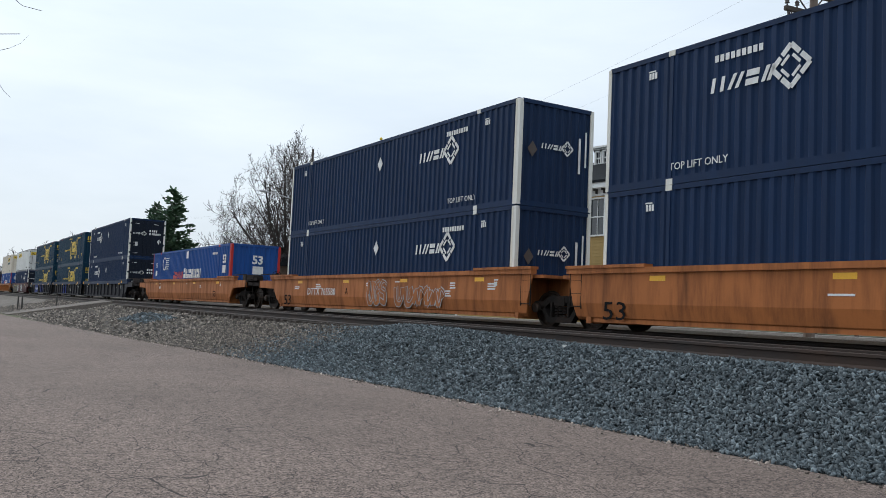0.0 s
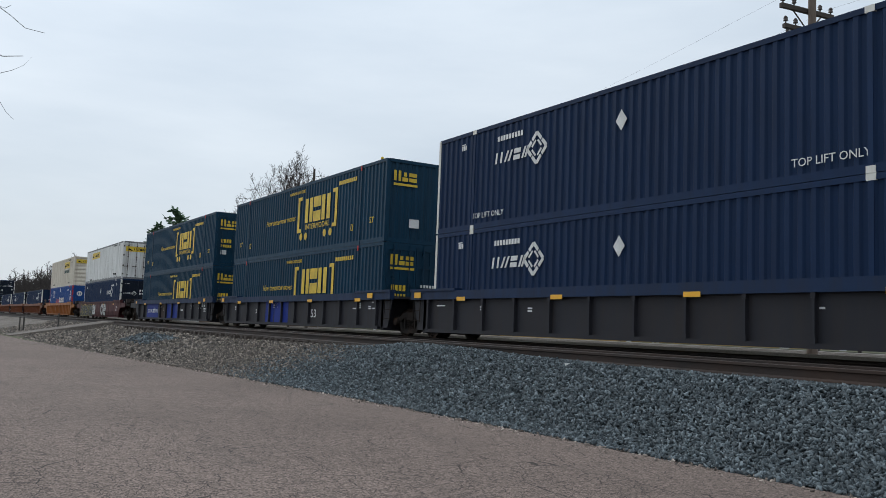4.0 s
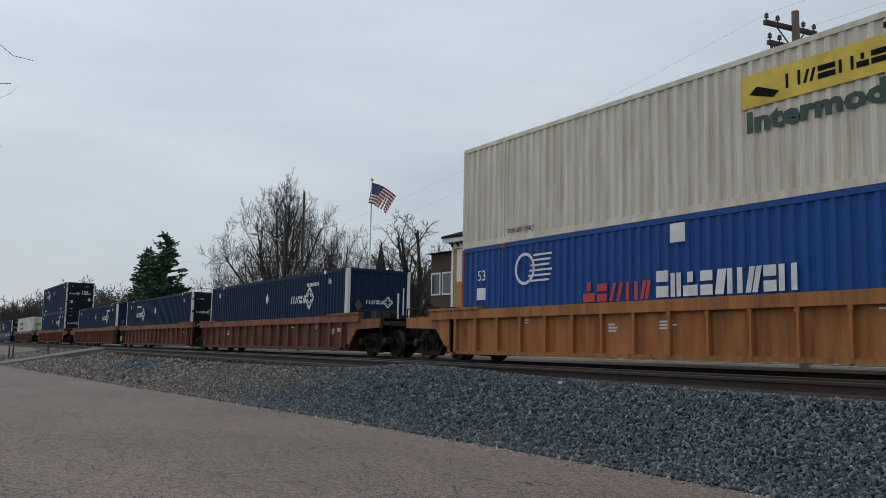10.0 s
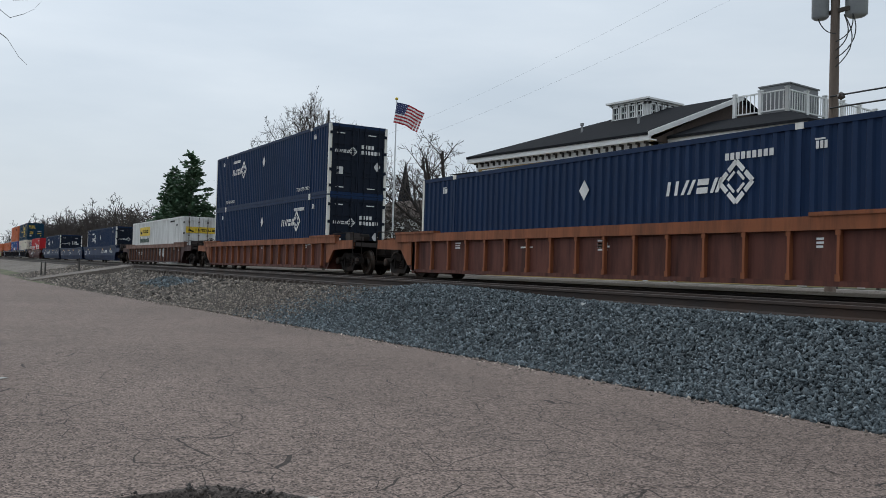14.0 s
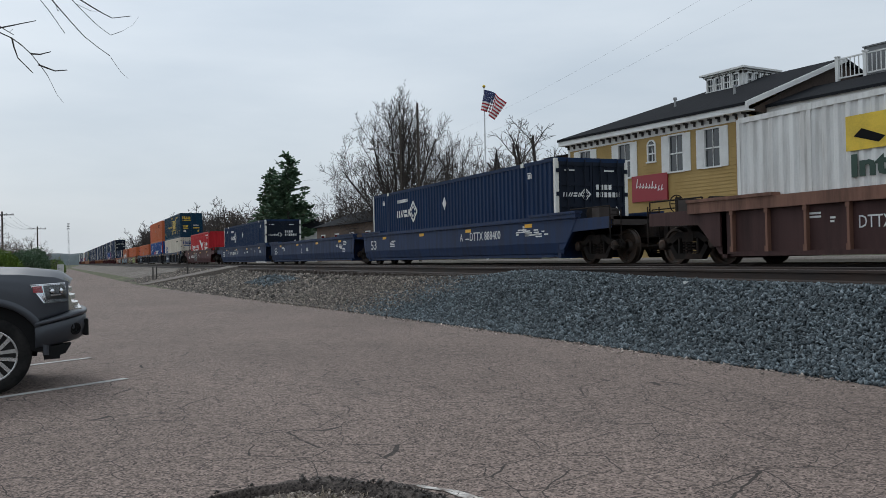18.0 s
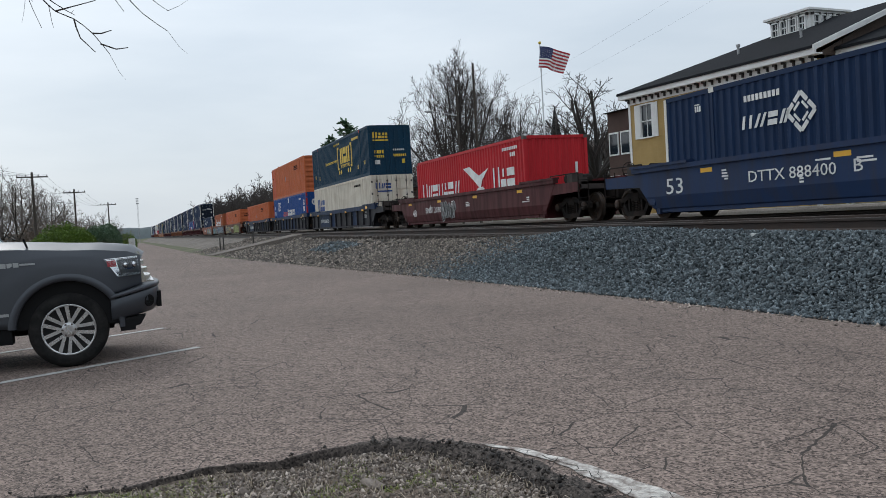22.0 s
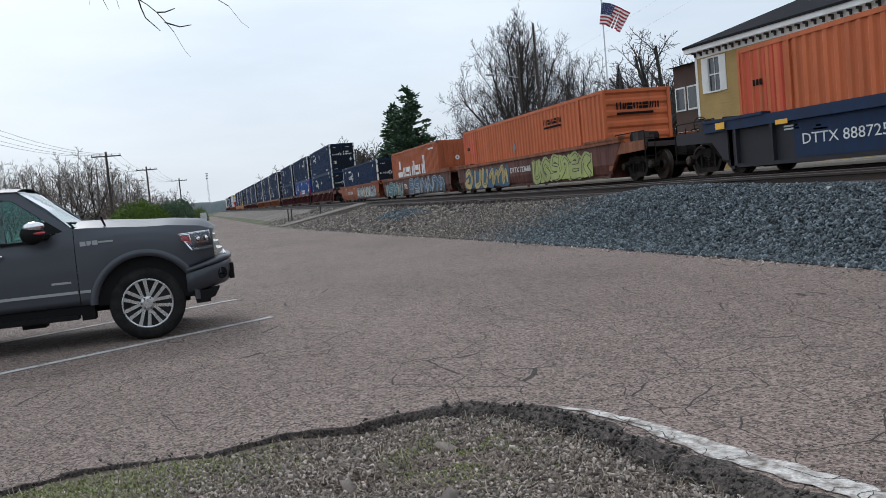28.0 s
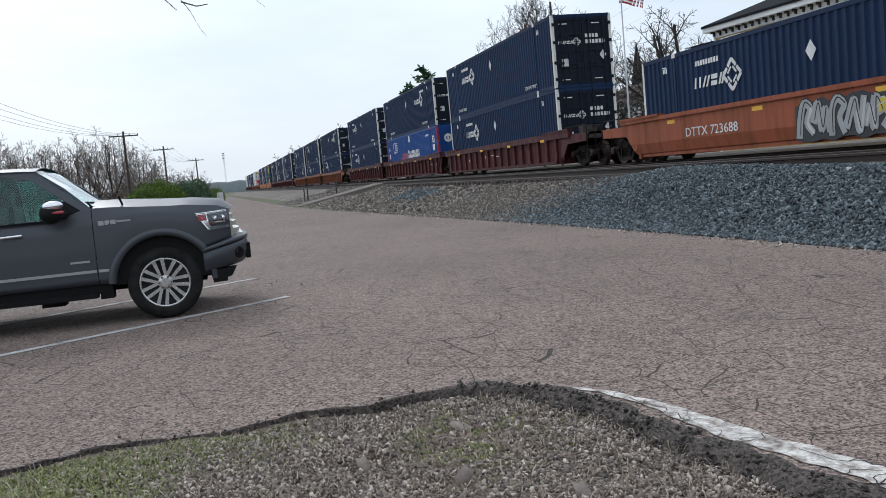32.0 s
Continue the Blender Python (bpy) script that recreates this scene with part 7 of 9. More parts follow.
balustrade("deck_rail", [(1.3, 4.35), (3.95, 4.35), (3.95, 14.8)], 7.57, 1.0, M_TRIM, 0.19)
part("roof_unit", boxes((2.2, 3.7, 4.9, 7.2, 7.57, 8.92), (2.15, 3.75, 4.85, 7.25, 8.92, 8.98)), surface("dull_grey_sheet", (0.20, 0.205, 0.21), 0.7, spec=0.2), bld, "grey roof service unit")
# cupola
part("cupola", boxes((-6.75, -4.35, 4.9, 7.3, 7.9, 9.25)), M_TRIM, bld)
for i in range(4):
    for face in (0, 1):
        s = 0.22 + 0.55 * i
        if face == 0:
            c = (-6.75 + s + 0.15, 4.82)
            window(bld, c, (1, 0), (0, -1), 0.34, 0.62, 8.50, False)
        else:
            c = (-4.27, 4.9 + s + 0.15)
            window(bld, c, (0, 1), (1, 0), 0.34, 0.62, 8.50, False)
part("cupola_base", boxes((-6.80, -4.30, 4.85, 7.35, 7.6, 8.42)), M_SIDING, bld)
part("cupola_roof", boxes((-7.0, -4.1, 4.65, 7.55, 9.34, 9.44), (-6.86, -4.24, 4.79, 7.41, 9.25, 9.34), (-6.5, -4.6, 5.15, 7.05, 9.44, 9.56)), M_TRIM, bld, "white flat cupola roof with deep eaves")
for i in range(6):
    part("bracket", boxes((-6.65 + i * 0.44, -6.59 + i * 0.44, 4.74, 4.9, 9.14, 9.25)), M_BRACKET, bld)
    part("bracket", boxes((-4.35, -4.19, 5.0 + i * 0.44, 5.06 + i * 0.44, 9.14, 9.25)), M_BRACKET, bld)
for x, y, z in ((-6.5, 2.4, 7.55), (-2.7, 2.4, 7.5)):
    bm = bmesh.new()
    tube(bm, (x, y, z - 0.3), (x, y, z + 0.45), 0.06, n=8)
    tube(bm, (x, y, z + 0.38), (x, y, z + 0.50), 0.10, n=8)
    part("vent_pipe", bm, M_PIPE, bld)
# sign with a flowing white stroke in place of the name
sg = part("sign_board", boxes((-7.05, -4.65, -0.12, -0.03, 2.74, 4.02)), M_SIGN, bld, "red sign board")
stroke = []
for i in range(9):
    x = -6.75 + i * 0.21
    h = (0.45, 0.24, 0.22, 0.26, 0.20, 0.36, 0.22, 0.24, 0.28)[i]
    z = 3.42 - (0.02 * i if i < 7 else 0.22)
    stroke.append([(x, z), (x + 0.06, z), (x + 0.14, z + h), (x + 0.09, z + h)])
    stroke.append([(x + 0.02, z), (x + 0.18, z + 0.06), (x + 0.18, z + 0.10), (x + 0.02, z + 0.04)])
part("sign_stroke", plates(stroke, -0.121), M_TRIM, sg, "white flowing stroke")
# porch with a dark balcony on the right-hand side
part("balcony_floor", boxes((6.43, 8.6, 2.2, 16.0, 3.35, 3.55)), M_TRIM, bld)
balustrade("balcony_rail", [(6.5, 2.3), (8.5, 2.3), (8.5, 16.0)], 3.56, 1.15, M_DARKWOOD, 0.16, 1.9)
for y in (2.3, 5.6, 8.9, 12.2, 15.8):
    part("porch_post", boxes((8.3, 8.5, y, y + 0.2, 0.0, 3.35)), M_TRIM, bld)
for i in range(7):
    part("bracket", boxes((6.6 + 0.3 * i, 6.68 + 0.3 * i, 2.05, 2.2, 3.1, 3.35)), M_BRACKET, bld)
bm = bmesh.new()
for i in range(-8, 14):
    a = 6.5 + 0.16 * i
    for s in (1, -1):
        p, q = max(6.5, min(8.3, a)), max(6.5, min(8.3, a + 0.9))
        if q - p > 0.05:
            z0 = 2.0 + (p - a)
            z1 = 2.0 + (q - a)
            if s < 0:
                z0, z1 = 4.9 - z0, 4.9 - z1
            tube(bm, (p, 2.12 + 0.02 * s, z0), (q, 2.12 + 0.02 * s, z1), 0.02, n=4)
part("lattice", bm, M_TRIM, bld, "white crossed lattice screen")
part("lattice_frame", boxes((6.45, 8.35, 2.08, 2.16, 2.92, 3.0), (6.45, 8.35, 2.08, 2.16, 1.92, 2.0)), M_TRIM, bld)
part("gutter_pipe", boxes((6.46, 6.56, 1.68, 1.78, 0, EAVE)), M_TRIM, bld)
part("gutter_pipe", boxes((-0.52, -0.44, -0.09, -0.02, 0, EAVE)), surface("brown_pipe", (0.20, 0.10, 0.04), 0.6), bld)
part("wing_pipe", boxes((0.30, 0.38, 1.50, 1.57, 0, EAVE)), M_TRIM, bld)
# free-standing red board by the street
rb = thing("street_sign_board", "plain dark red sign board on two posts by the street", "sign")
rb.matrix_basis = pose(-17.4, 25.6, 1.11, 0, 0, 6)
part("board", boxes((-0.68, 0.68, -0.04, 0.04, 2.1, 3.1)), M_SIGN, rb)
for x in (-0.72, 0.68):
    part("post", boxes((x - 0.04, x + 0.06, -0.05, 0.05, 0, 3.2)), M_DARKWOOD, rb)


def house(name, label, x, y, z, w, d, h, roof, wall, roofm, turn=0, wins=3):
    r = thing(name, label, "building", "houses behind the tracks")
    r.matrix_basis = pose(x, y, z, 0, 0, turn)
    part("wall", boxes((-w / 2, w / 2, -d / 2, d / 2, 0, h)), wall, r)
    bm = bmesh.new()
    prism(bm, [(-d / 2 - 0.4, h), (d / 2 + 0.4, h), (0, h + roof)], 0, -w / 2 - 0.3, w / 2 + 0.3)
    part("roof", bm, roofm, r)
    for i in range(wins):
        for fl in range(max(1, int(h // 2.8))):
            xx, zz = -w / 2 + (i + 0.5) * w / wins, 1.0 + 2.8 * fl
            wn_ = part("window", boxes((xx - 0.5, xx + 0.5, -d / 2 - 0.05, -d / 2, zz, zz + 1.5)), M_TRIM, r)
            part("pane", boxes((xx - 0.4, xx + 0.4, -d / 2 - 0.06, -d / 2 - 0.04, zz + 0.1, zz + 1.4)), M_GLASS, wn_)
    part("chimney", boxes((w * 0.2, w * 0.2 + 0.6, -0.3, 0.3, h, h + roof + 0.7)), M_BRICK, r)
    return r


house("brick_house", "brown brick house beside the yellow building", -48.4, 32.4, 1.2, 3.6, 4.4, 6.6, 0.5, M_BRICK, M_ROOF, 6)
house("station_house", "low dark-roofed wooden house among bare trees", -73.0, 27.0, 1.2, 14, 8, 3.2, 1.5, M_BROWN, M_ROOF, 4, 4)
house("station_house", "low dark-roofed wooden house among bare trees", -100.0, 26.0, 1.2, 12, 8, 3.4, 1.4, M_TRIM, M_ROOF, -3, 4)
house("grey_house", "pale house half hidden by trees", -86.0, 47.0, 1.2, 10, 9, 5.6, 2.4, M_TRIM, M_ROOFB, 12)
st = thing("church_steeple", "slim dark church steeple above far trees", "steeple")
st.matrix_basis = pose(-124.0, 65.0, 1.2)
part("tower", boxes((-1.1, 1.1, -1.1, 1.1, 0, 10.5)), M_BRICK, st)
bm = bmesh.new()
tube(bm, (0, 0, 10.5), (0, 0, 17.5), 1.3, 0.05, 4)
part("spire", bm, M_ROOF, st)


# ---- poles, wires, flag, trees ----
M_POLEWOOD = surface("weathered_pole_wood", (0.16, 0.125, 0.10), 0.9, var=0.25, scale=1.5, grain=20, grain_amt=0.3, bump=0.5, stretch=(4, 4, 0.4), dirt=(0.08, 0.05, 0.035), dirt_amt=0.4)
M_DARKPOLE = surface("dark_pole_wood", (0.06, 0.048, 0.04), 0.9, var=0.25, grain=20, grain_amt=0.3)
M_TANK = surface("transformer_grey", (0.33, 0.35, 0.36), 0.5, 0.1, var=0.1, dirt=GRIME, dirt_amt=0.3)
M_WIRE = surface("black_wire", (0.02, 0.02, 0.02), 0.6, bump=0)
M_PORC = surface("insulator_brown", (0.05, 0.035, 0.03), 0.25, bump=0)
M_ALU = surface("white_flagpole", (0.62, 0.63, 0.64), 0.35, 0.3, bump=0)


def sag(a, b, drop, r=0.012, n=14, name="wire", label="thin black overhead wire", mat=M_WIRE):
    a, b = Vector(a), Vector(b)
    bm = bmesh.new()
    p = [a.lerp(b, i / n) - Vector((0, 0, drop * 4 * (i / n) * (1 - i / n))) for i in range(n + 1)]
    rings = [[bm.verts.new(q + Vector((0, dy * r, dz * r))) for dy, dz in ((1, 0), (0, 1), (-1, 0), (0, -1))] for q in p]
    for q, s in zip(rings, rings[1:]):
        for i in range(4):
            bm.faces.new((q[i], q[(i + 1) % 4], s[(i + 1) % 4], s[i]))
    return tagged(new(name, finish(bm, name, mat)), label, "wire", "overhead wires")


PX, PY, PZ = -14.35, 20.0, 1.0
up = thing("utility_pole", "tall weathered wooden utility pole with two grey transformers", "utility pole")
up.matrix_basis = pose(PX, PY, PZ)
bm = bmesh.new()
tube(bm, (0, 0, -0.3), (0, 0, 9.72), 0.145, 0.10, 14)
part("pole", bm, M_POLEWOOD, up)
ARM = radians(83)
ad = Vector((math.cos(ARM), math.sin(ARM), 0))
for z, l in ((9.31, 0.95), (8.77, 0.84)):
    bm = bmesh.new()
    o = Vector((-ad.y, ad.x, 0))
    v = [bm.verts.new(ad * s * l + o * (t + 0.17) + Vector((0, 0, zz))) for zz in (z - 0.06, z + 0.06) for s, t in ((-1, -0.05), (1, -0.05), (1, 0.05), (-1, 0.05))]
    for f in ((0, 3, 2, 1), (4, 5, 6, 7), (0, 1, 5, 4), (1, 2, 6, 5), (2, 3, 7, 6), (3, 0, 4, 7)):
        bm.faces.new([v[i] for i in f])
    part("crossarm", bm, M_DARKPOLE, up)
    bm = bmesh.new()
    for s in (-1, 1):
        tube(bm, ad * s * l * 0.55 + o * 0.17 + Vector((0, 0, z - 0.05)), Vector((0, 0, z - 0.6)) + o * 0.12, 0.02, n=4)
    part("brace", bm, M_DARKPOLE, up)
    for s in (-0.92, -0.5, 0.5, 0.92):
        bm = bmesh.new()
        c = ad * s * l + o * 0.17
        lathe(bm, [(0.02, z + 0.06), (0.02, z + 0.13), (0.065, z + 0.14), (0.05, z + 0.20), (0.065, z + 0.21), (0.03, z + 0.27)], 8, "z", (c.x, c.y, 0))
        part("insulator", bm, M_PORC, up)
    if z < 9:
        for s in (-0.85, -0.35, 0.45):
            bm = bmesh.new()
            c = ad * s * l + o * 0.17
            tube(bm, (c.x, c.y, z - 0.08), (c.x, c.y, z - 0.42), 0.045, 0.03, 8)
            tube(bm, (c.x + 0.09, c.y, z - 0.1), (c.x + 0.05, c.y, z - 0.45), 0.02, n=6)
            part("cutout_fuse", bm, M_PORC, up)
for s in (-1, 1):
    c = Vector((0.811, 0.585, 0)) * (0.50 if s > 0 else -0.36)
    g = 1.0 if s > 0 else 0.78
    bm = bmesh.new()
    lathe(bm, [(0.20 * g, 7.22), (0.27 * g, 7.27), (0.28 * g, 8.18), (0.30 * g, 8.21), (0.27 * g, 8.27), (0.10 * g, 8.32)], 18, "z", (c.x, c.y, 0))
    tk = part("transformer", bm, M_TANK, up, "grey cylindrical transformer", True)
    for k in (-1, 1):
        bm = bmesh.new()
        lathe(bm, [(0.03, 8.26), (0.045, 8.3), (0.028, 8.35), (0.04, 8.4), (0.015, 8.5)], 8, "z", (c.x + 0.1 * k, c.y - 0.08, 0))
        part("bushing", bm, M_PORC, tk)
    part("hanger", boxes((min(0, c.x) , max(0, c.x), -0.04, 0.04, 7.35, 7.45), (min(0, c.x), max(0, c.x), -0.04, 0.04, 7.85, 7.95)), M_DARKPOLE, tk)
rng = random.Random(8)
for i in range(5):
    bm = bmesh.new()
    p = Vector((0.42, 0.28, 0)) * (1.1 if i % 2 else 0.7) + Vector((0, -0.25, 7.25)) if i < 4 else Vector((-0.3, -0.3, 7.25))
    q = Vector((0.12, -0.13, 5.9 + 0.22 * i))
    m = (p + q) / 2 + Vector((0.55 - 0.12 * i, 0.2, -0.15)) if i < 4 else (p + q) / 2 + Vector((-0.1, 0, -0.2))
    pr = p
    for j in range(1, 9):
        t = j / 8
        nx_ = p * (1 - t) ** 2 + m * 2 * t * (1 - t) + q * t * t
        tube(bm, pr, nx_, 0.014, n=4, caps=False)
        pr = nx_
    part("loop_cable", bm, M_WIRE, up)
T0 = Vector((PX, PY, PZ))
for s, z in ((-0.92, 9.54), (0.92, 9.54)):
    a = T0 + ad * s * 0.95 + Vector((-0.17, 0, z))
    sag(a, Vector((-92.0, 21.5 + s, 10.2)), 2.6, 0.0022, 20)
    sag(a, (40, 17.5 + s, 11.2), 0.7, 0.0025)
for z in (5.15, 4.85):
    sag(T0 + Vector((0, -0.15, z)), (40, 17.0, 6.2 + z - 5), 0.35, 0.022, label="thick black service cable")
sag(T0 + Vector((0, 0, 5.15)), (-23.2, 31.0, 6.6), 0.55, 0.02, label="slack service cable to the building")
bm = bmesh.new()
ball(bm, (PX + 0.32, PY - 0.15, PZ + 5.12), 0.11, 1)
tagged(new("cable_box", finish(bm, "cable_box", M_PORC)), "small dark splice box on the cable", "cable box")


def plain_pole(x, y, z, h, label, arm=1.1, turn=0.0, r=0.15, lamp=False, mat=M_DARKPOLE):
    p = thing("utility_pole", label, "utility pole", "far utility poles")
    p.matrix_basis = pose(x, y, z, 0, 0, turn)
    bm = bmesh.new()
    tube(bm, (0, 0, -0.3), (0, 0, h), r, r * 0.7, 10)
    part("pole", bm, mat, p)
    if arm:
        part("crossarm", boxes((-0.06, 0.06, -arm, arm, h - 0.55, h - 0.42)), mat, p)
        for s in (-0.95, -0.4, 0.4, 0.95):
            bm = bmesh.new()
            tube(bm, (0, s * arm, h - 0.42), (0, s * arm, h - 0.22), 0.05, 0.03, 6)
            part("insulator", bm, M_PORC, p)
    if lamp:
        bm = bmesh.new()
        tube(bm, (0, 0, h - 2.2), (0, -1.8, h - 1.9), 0.04, n=6)
        part("lamp_arm", bm, M_PIPE, p)
        bm = bmesh.new()
        ball(bm, (0, -2.1, h - 1.9), 0.2, 1, (0.8, 2.0, 0.5))
        part("lamp_head", bm, M_PIPE, p)
    return p


plain_pole(-51.9, 21.5, 1.1, 10.3, "thin dark wooden pole beside bare trees", 0, 0, 0.10)
plain_pole(-57.6, 22.5, 1.1, 9.9, "wooden pole with a street lamp arm", 0, 0, 0.09, True)
A_, B_, C_ = Vector((-99.5, -8.9, 0)), Vector((-140, -7.0, 0)), Vector((-185, -3.2, 0))
for v, h in ((A_, 8.9), (B_, 9.3), (C_, 9.0)):
    plain_pole(v.x, v.y, 0.0, h, "far wooden utility pole with a crossarm", 1.5, 4, 0.16, h == 9.3)
for s in (-1.3, -0.5, 0.5, 1.3):
    sag(A_ + Vector((0, s, 8.6)), B_ + Vector((0, s, 9.0)), 1.0, 0.014)
    sag(B_ + Vector((0, s, 9.0)), C_ + Vector((0, s, 8.7)), 1.0, 0.014)
    sag((-45, -16.0 + s, 9.6), A_ + Vector((0, s, 8.6)), 1.2, 0.012)
tw = thing("lattice_mast", "distant slim radio mast", "mast")
tw.matrix_basis = pose(-250, 3.1, 0)
bm = bmesh.new()
for a in range(3):
    q = 2 * math.pi * a / 3
    tube(bm, (0.25 * math.cos(q), 0.25 * math.sin(q), 0), (0.14 * math.cos(q), 0.14 * math.sin(q), 12.2), 0.03, n=4)
for i in range(12):
    q = 2 * math.pi * (i % 3) / 3
    w = 2 * math.pi * ((i + 1) % 3) / 3
    tube(bm, (0.22 * math.cos(q), 0.22 * math.sin(q), i), (0.20 * math.cos(w), 0.20 * math.sin(w), i + 1), 0.018, n=4)
part("lattice", bm, M_PIPE, tw)
for z in (10.9, 11.6, 12.2):
    part("antenna", boxes((-0.10, 0.10, -0.34, 0.34, z, z + 0.22)), M_PIPE, tw)

# flag and pole
FX, FY = -53.35, 27.1
fp = thing("flagpole", "tall slim white flagpole", "flagpole")
fp.matrix_basis = pose(FX, FY, 1.1)
bm = bmesh.new()
tube(bm, (0, 0, 0), (0, 0, 11.9), 0.075, 0.04, 10)
part("pole", bm, M_ALU, fp)
bm = bmesh.new()
ball(bm, (0, 0, 12.0), 0.11, 2)
part("finial", bm, M_YELLOW, fp, "gilt ball")
M_FRED = surface("flag_red", (0.40, 0.03, 0.045), 0.8, bump=0.05)
M_FWHITE = surface("flag_white", (0.78, 0.78, 0.78), 0.8, bump=0.05)
M_FBLUE = surface("flag_blue", (0.03, 0.04, 0.12), 0.8, bump=0.05)
flag = thing("flag", "waving flag with red and white stripes and starred blue corner", "flag")
FLAG_H, FLAG_W, STRIPS = 1.42, 2.2, 14
FLAG = []
for i in range(STRIPS):
    w = FLAG_W / STRIPS
    rows_ = []
    bm = bmesh.new()
    canton = (i + 0.5) / STRIPS < 0.42
    for j in range(13):
        z1 = -j * FLAG_H / 13
        if canton and j < 7:
            continue
        k = len(bm.faces)
        box(bm, 0, w + 0.015, -0.006, 0.006, z1 - FLAG_H / 13, z1)
        bm.faces.ensure_lookup_table()
        for f in bm.faces[k:]:
            f.material_index = j % 2
    if canton:
        k = len(bm.faces)
        box(bm, 0, w + 0.015, -0.006, 0.006, -7 * FLAG_H / 13, 0)
        bm.faces.ensure_lookup_table()
        for f in bm.faces[k:]:
            f.material_index = 2
        for j in range(5):
            k = len(bm.faces)
            zc = -0.08 - j * 0.135 - (0.06 if i % 2 else 0)
            prism(bm, [(w / 2 + 0.03 * math.cos(a * math.pi / 5) * (1 if a % 2 == 0 else 0.45), zc + 0.03 * math.sin(a * math.pi / 5) * (1 if a % 2 == 0 else 0.45)) for a in range(10)], 1, -0.009, 0.009)
            bm.faces.ensure_lookup_table()
            for f in bm.faces[k:]:
                f.material_index = 1
    s = part("flag_strip", finish(bm, "flag_strip", (M_FRED, M_FWHITE, M_FBLUE)), M_FRED, flag)
    FLAG.append(s)
flag.matrix_basis = pose(FX + 0.06, FY, 12.85)

# small red road sign far along the street
ss = thing("stop_sign", "red round-edged road sign on a thin post", "road sign")
ss.matrix_basis = pose(-50.5, 21.7, 1.1, 0, 0, 0)
bm = bmesh.new()
tube(bm, (0, 0, 0), (0, 0, 2.6), 0.03, n=6)
part("post", bm, M_PIPE, ss)
bm = bmesh.new()
prism(bm, [(0.40 * math.cos(math.pi / 8 + i * math.pi / 4), 2.75 + 0.40 * math.sin(math.pi / 8 + i * math.pi / 4)) for i in range(8)], 1, -0.05, -0.03)
plate = part("plate", bm, M_MARK, ss)
bm = bmesh.new()
prism(bm, [(0.35 * math.cos(math.pi / 8 + i * math.pi / 4), 2.75 + 0.35 * math.sin(math.pi / 8 + i * math.pi / 4)) for i in range(8)], 1, -0.056, -0.049)
part("face", bm, M_SIGN, ss)
part("lettering", text_mesh("STOP", 0.2, M_MARK, 0, 2.66, -0.058, 0.5), M_MARK, ss)

# ---- trees ----
M_BARK = surface("grey_bark", (0.045, 0.038, 0.034), 0.9, var=0.25, scale=2, grain=12, grain_amt=0.3, bump=0.4)
M_TWIG = surface("brown_twigs", (0.055, 0.045, 0.040), 0.9, var=0.25, scale=0.5, bump=0.0)
# paler copy of the twigs, the glare of the sky behind put into the colour
M_GLARETWIG = surface("glare_pale_twigs", (0.15, 0.125, 0.108), 0.9, var=0.3, scale=0.4, bump=0.0)
M_NEEDLE = stone_mat("pine_needles", (0.055, 0.105, 0.060), (0.16, 0.24, 0.135), 0.7)
M_HEDGE = stone_mat("fresh_hedge_leaves", (0.05, 0.10, 0.008), (0.20, 0.30, 0.03), 0.6)
M_BRUSH = stone_mat("brown_brush", (0.13, 0.098, 0.080), (0.36, 0.28, 0.235), 0.9)
M_BRUSH2 = stone_mat("dark_brush", (0.055, 0.045, 0.038), (0.19, 0.155, 0.13), 0.9)


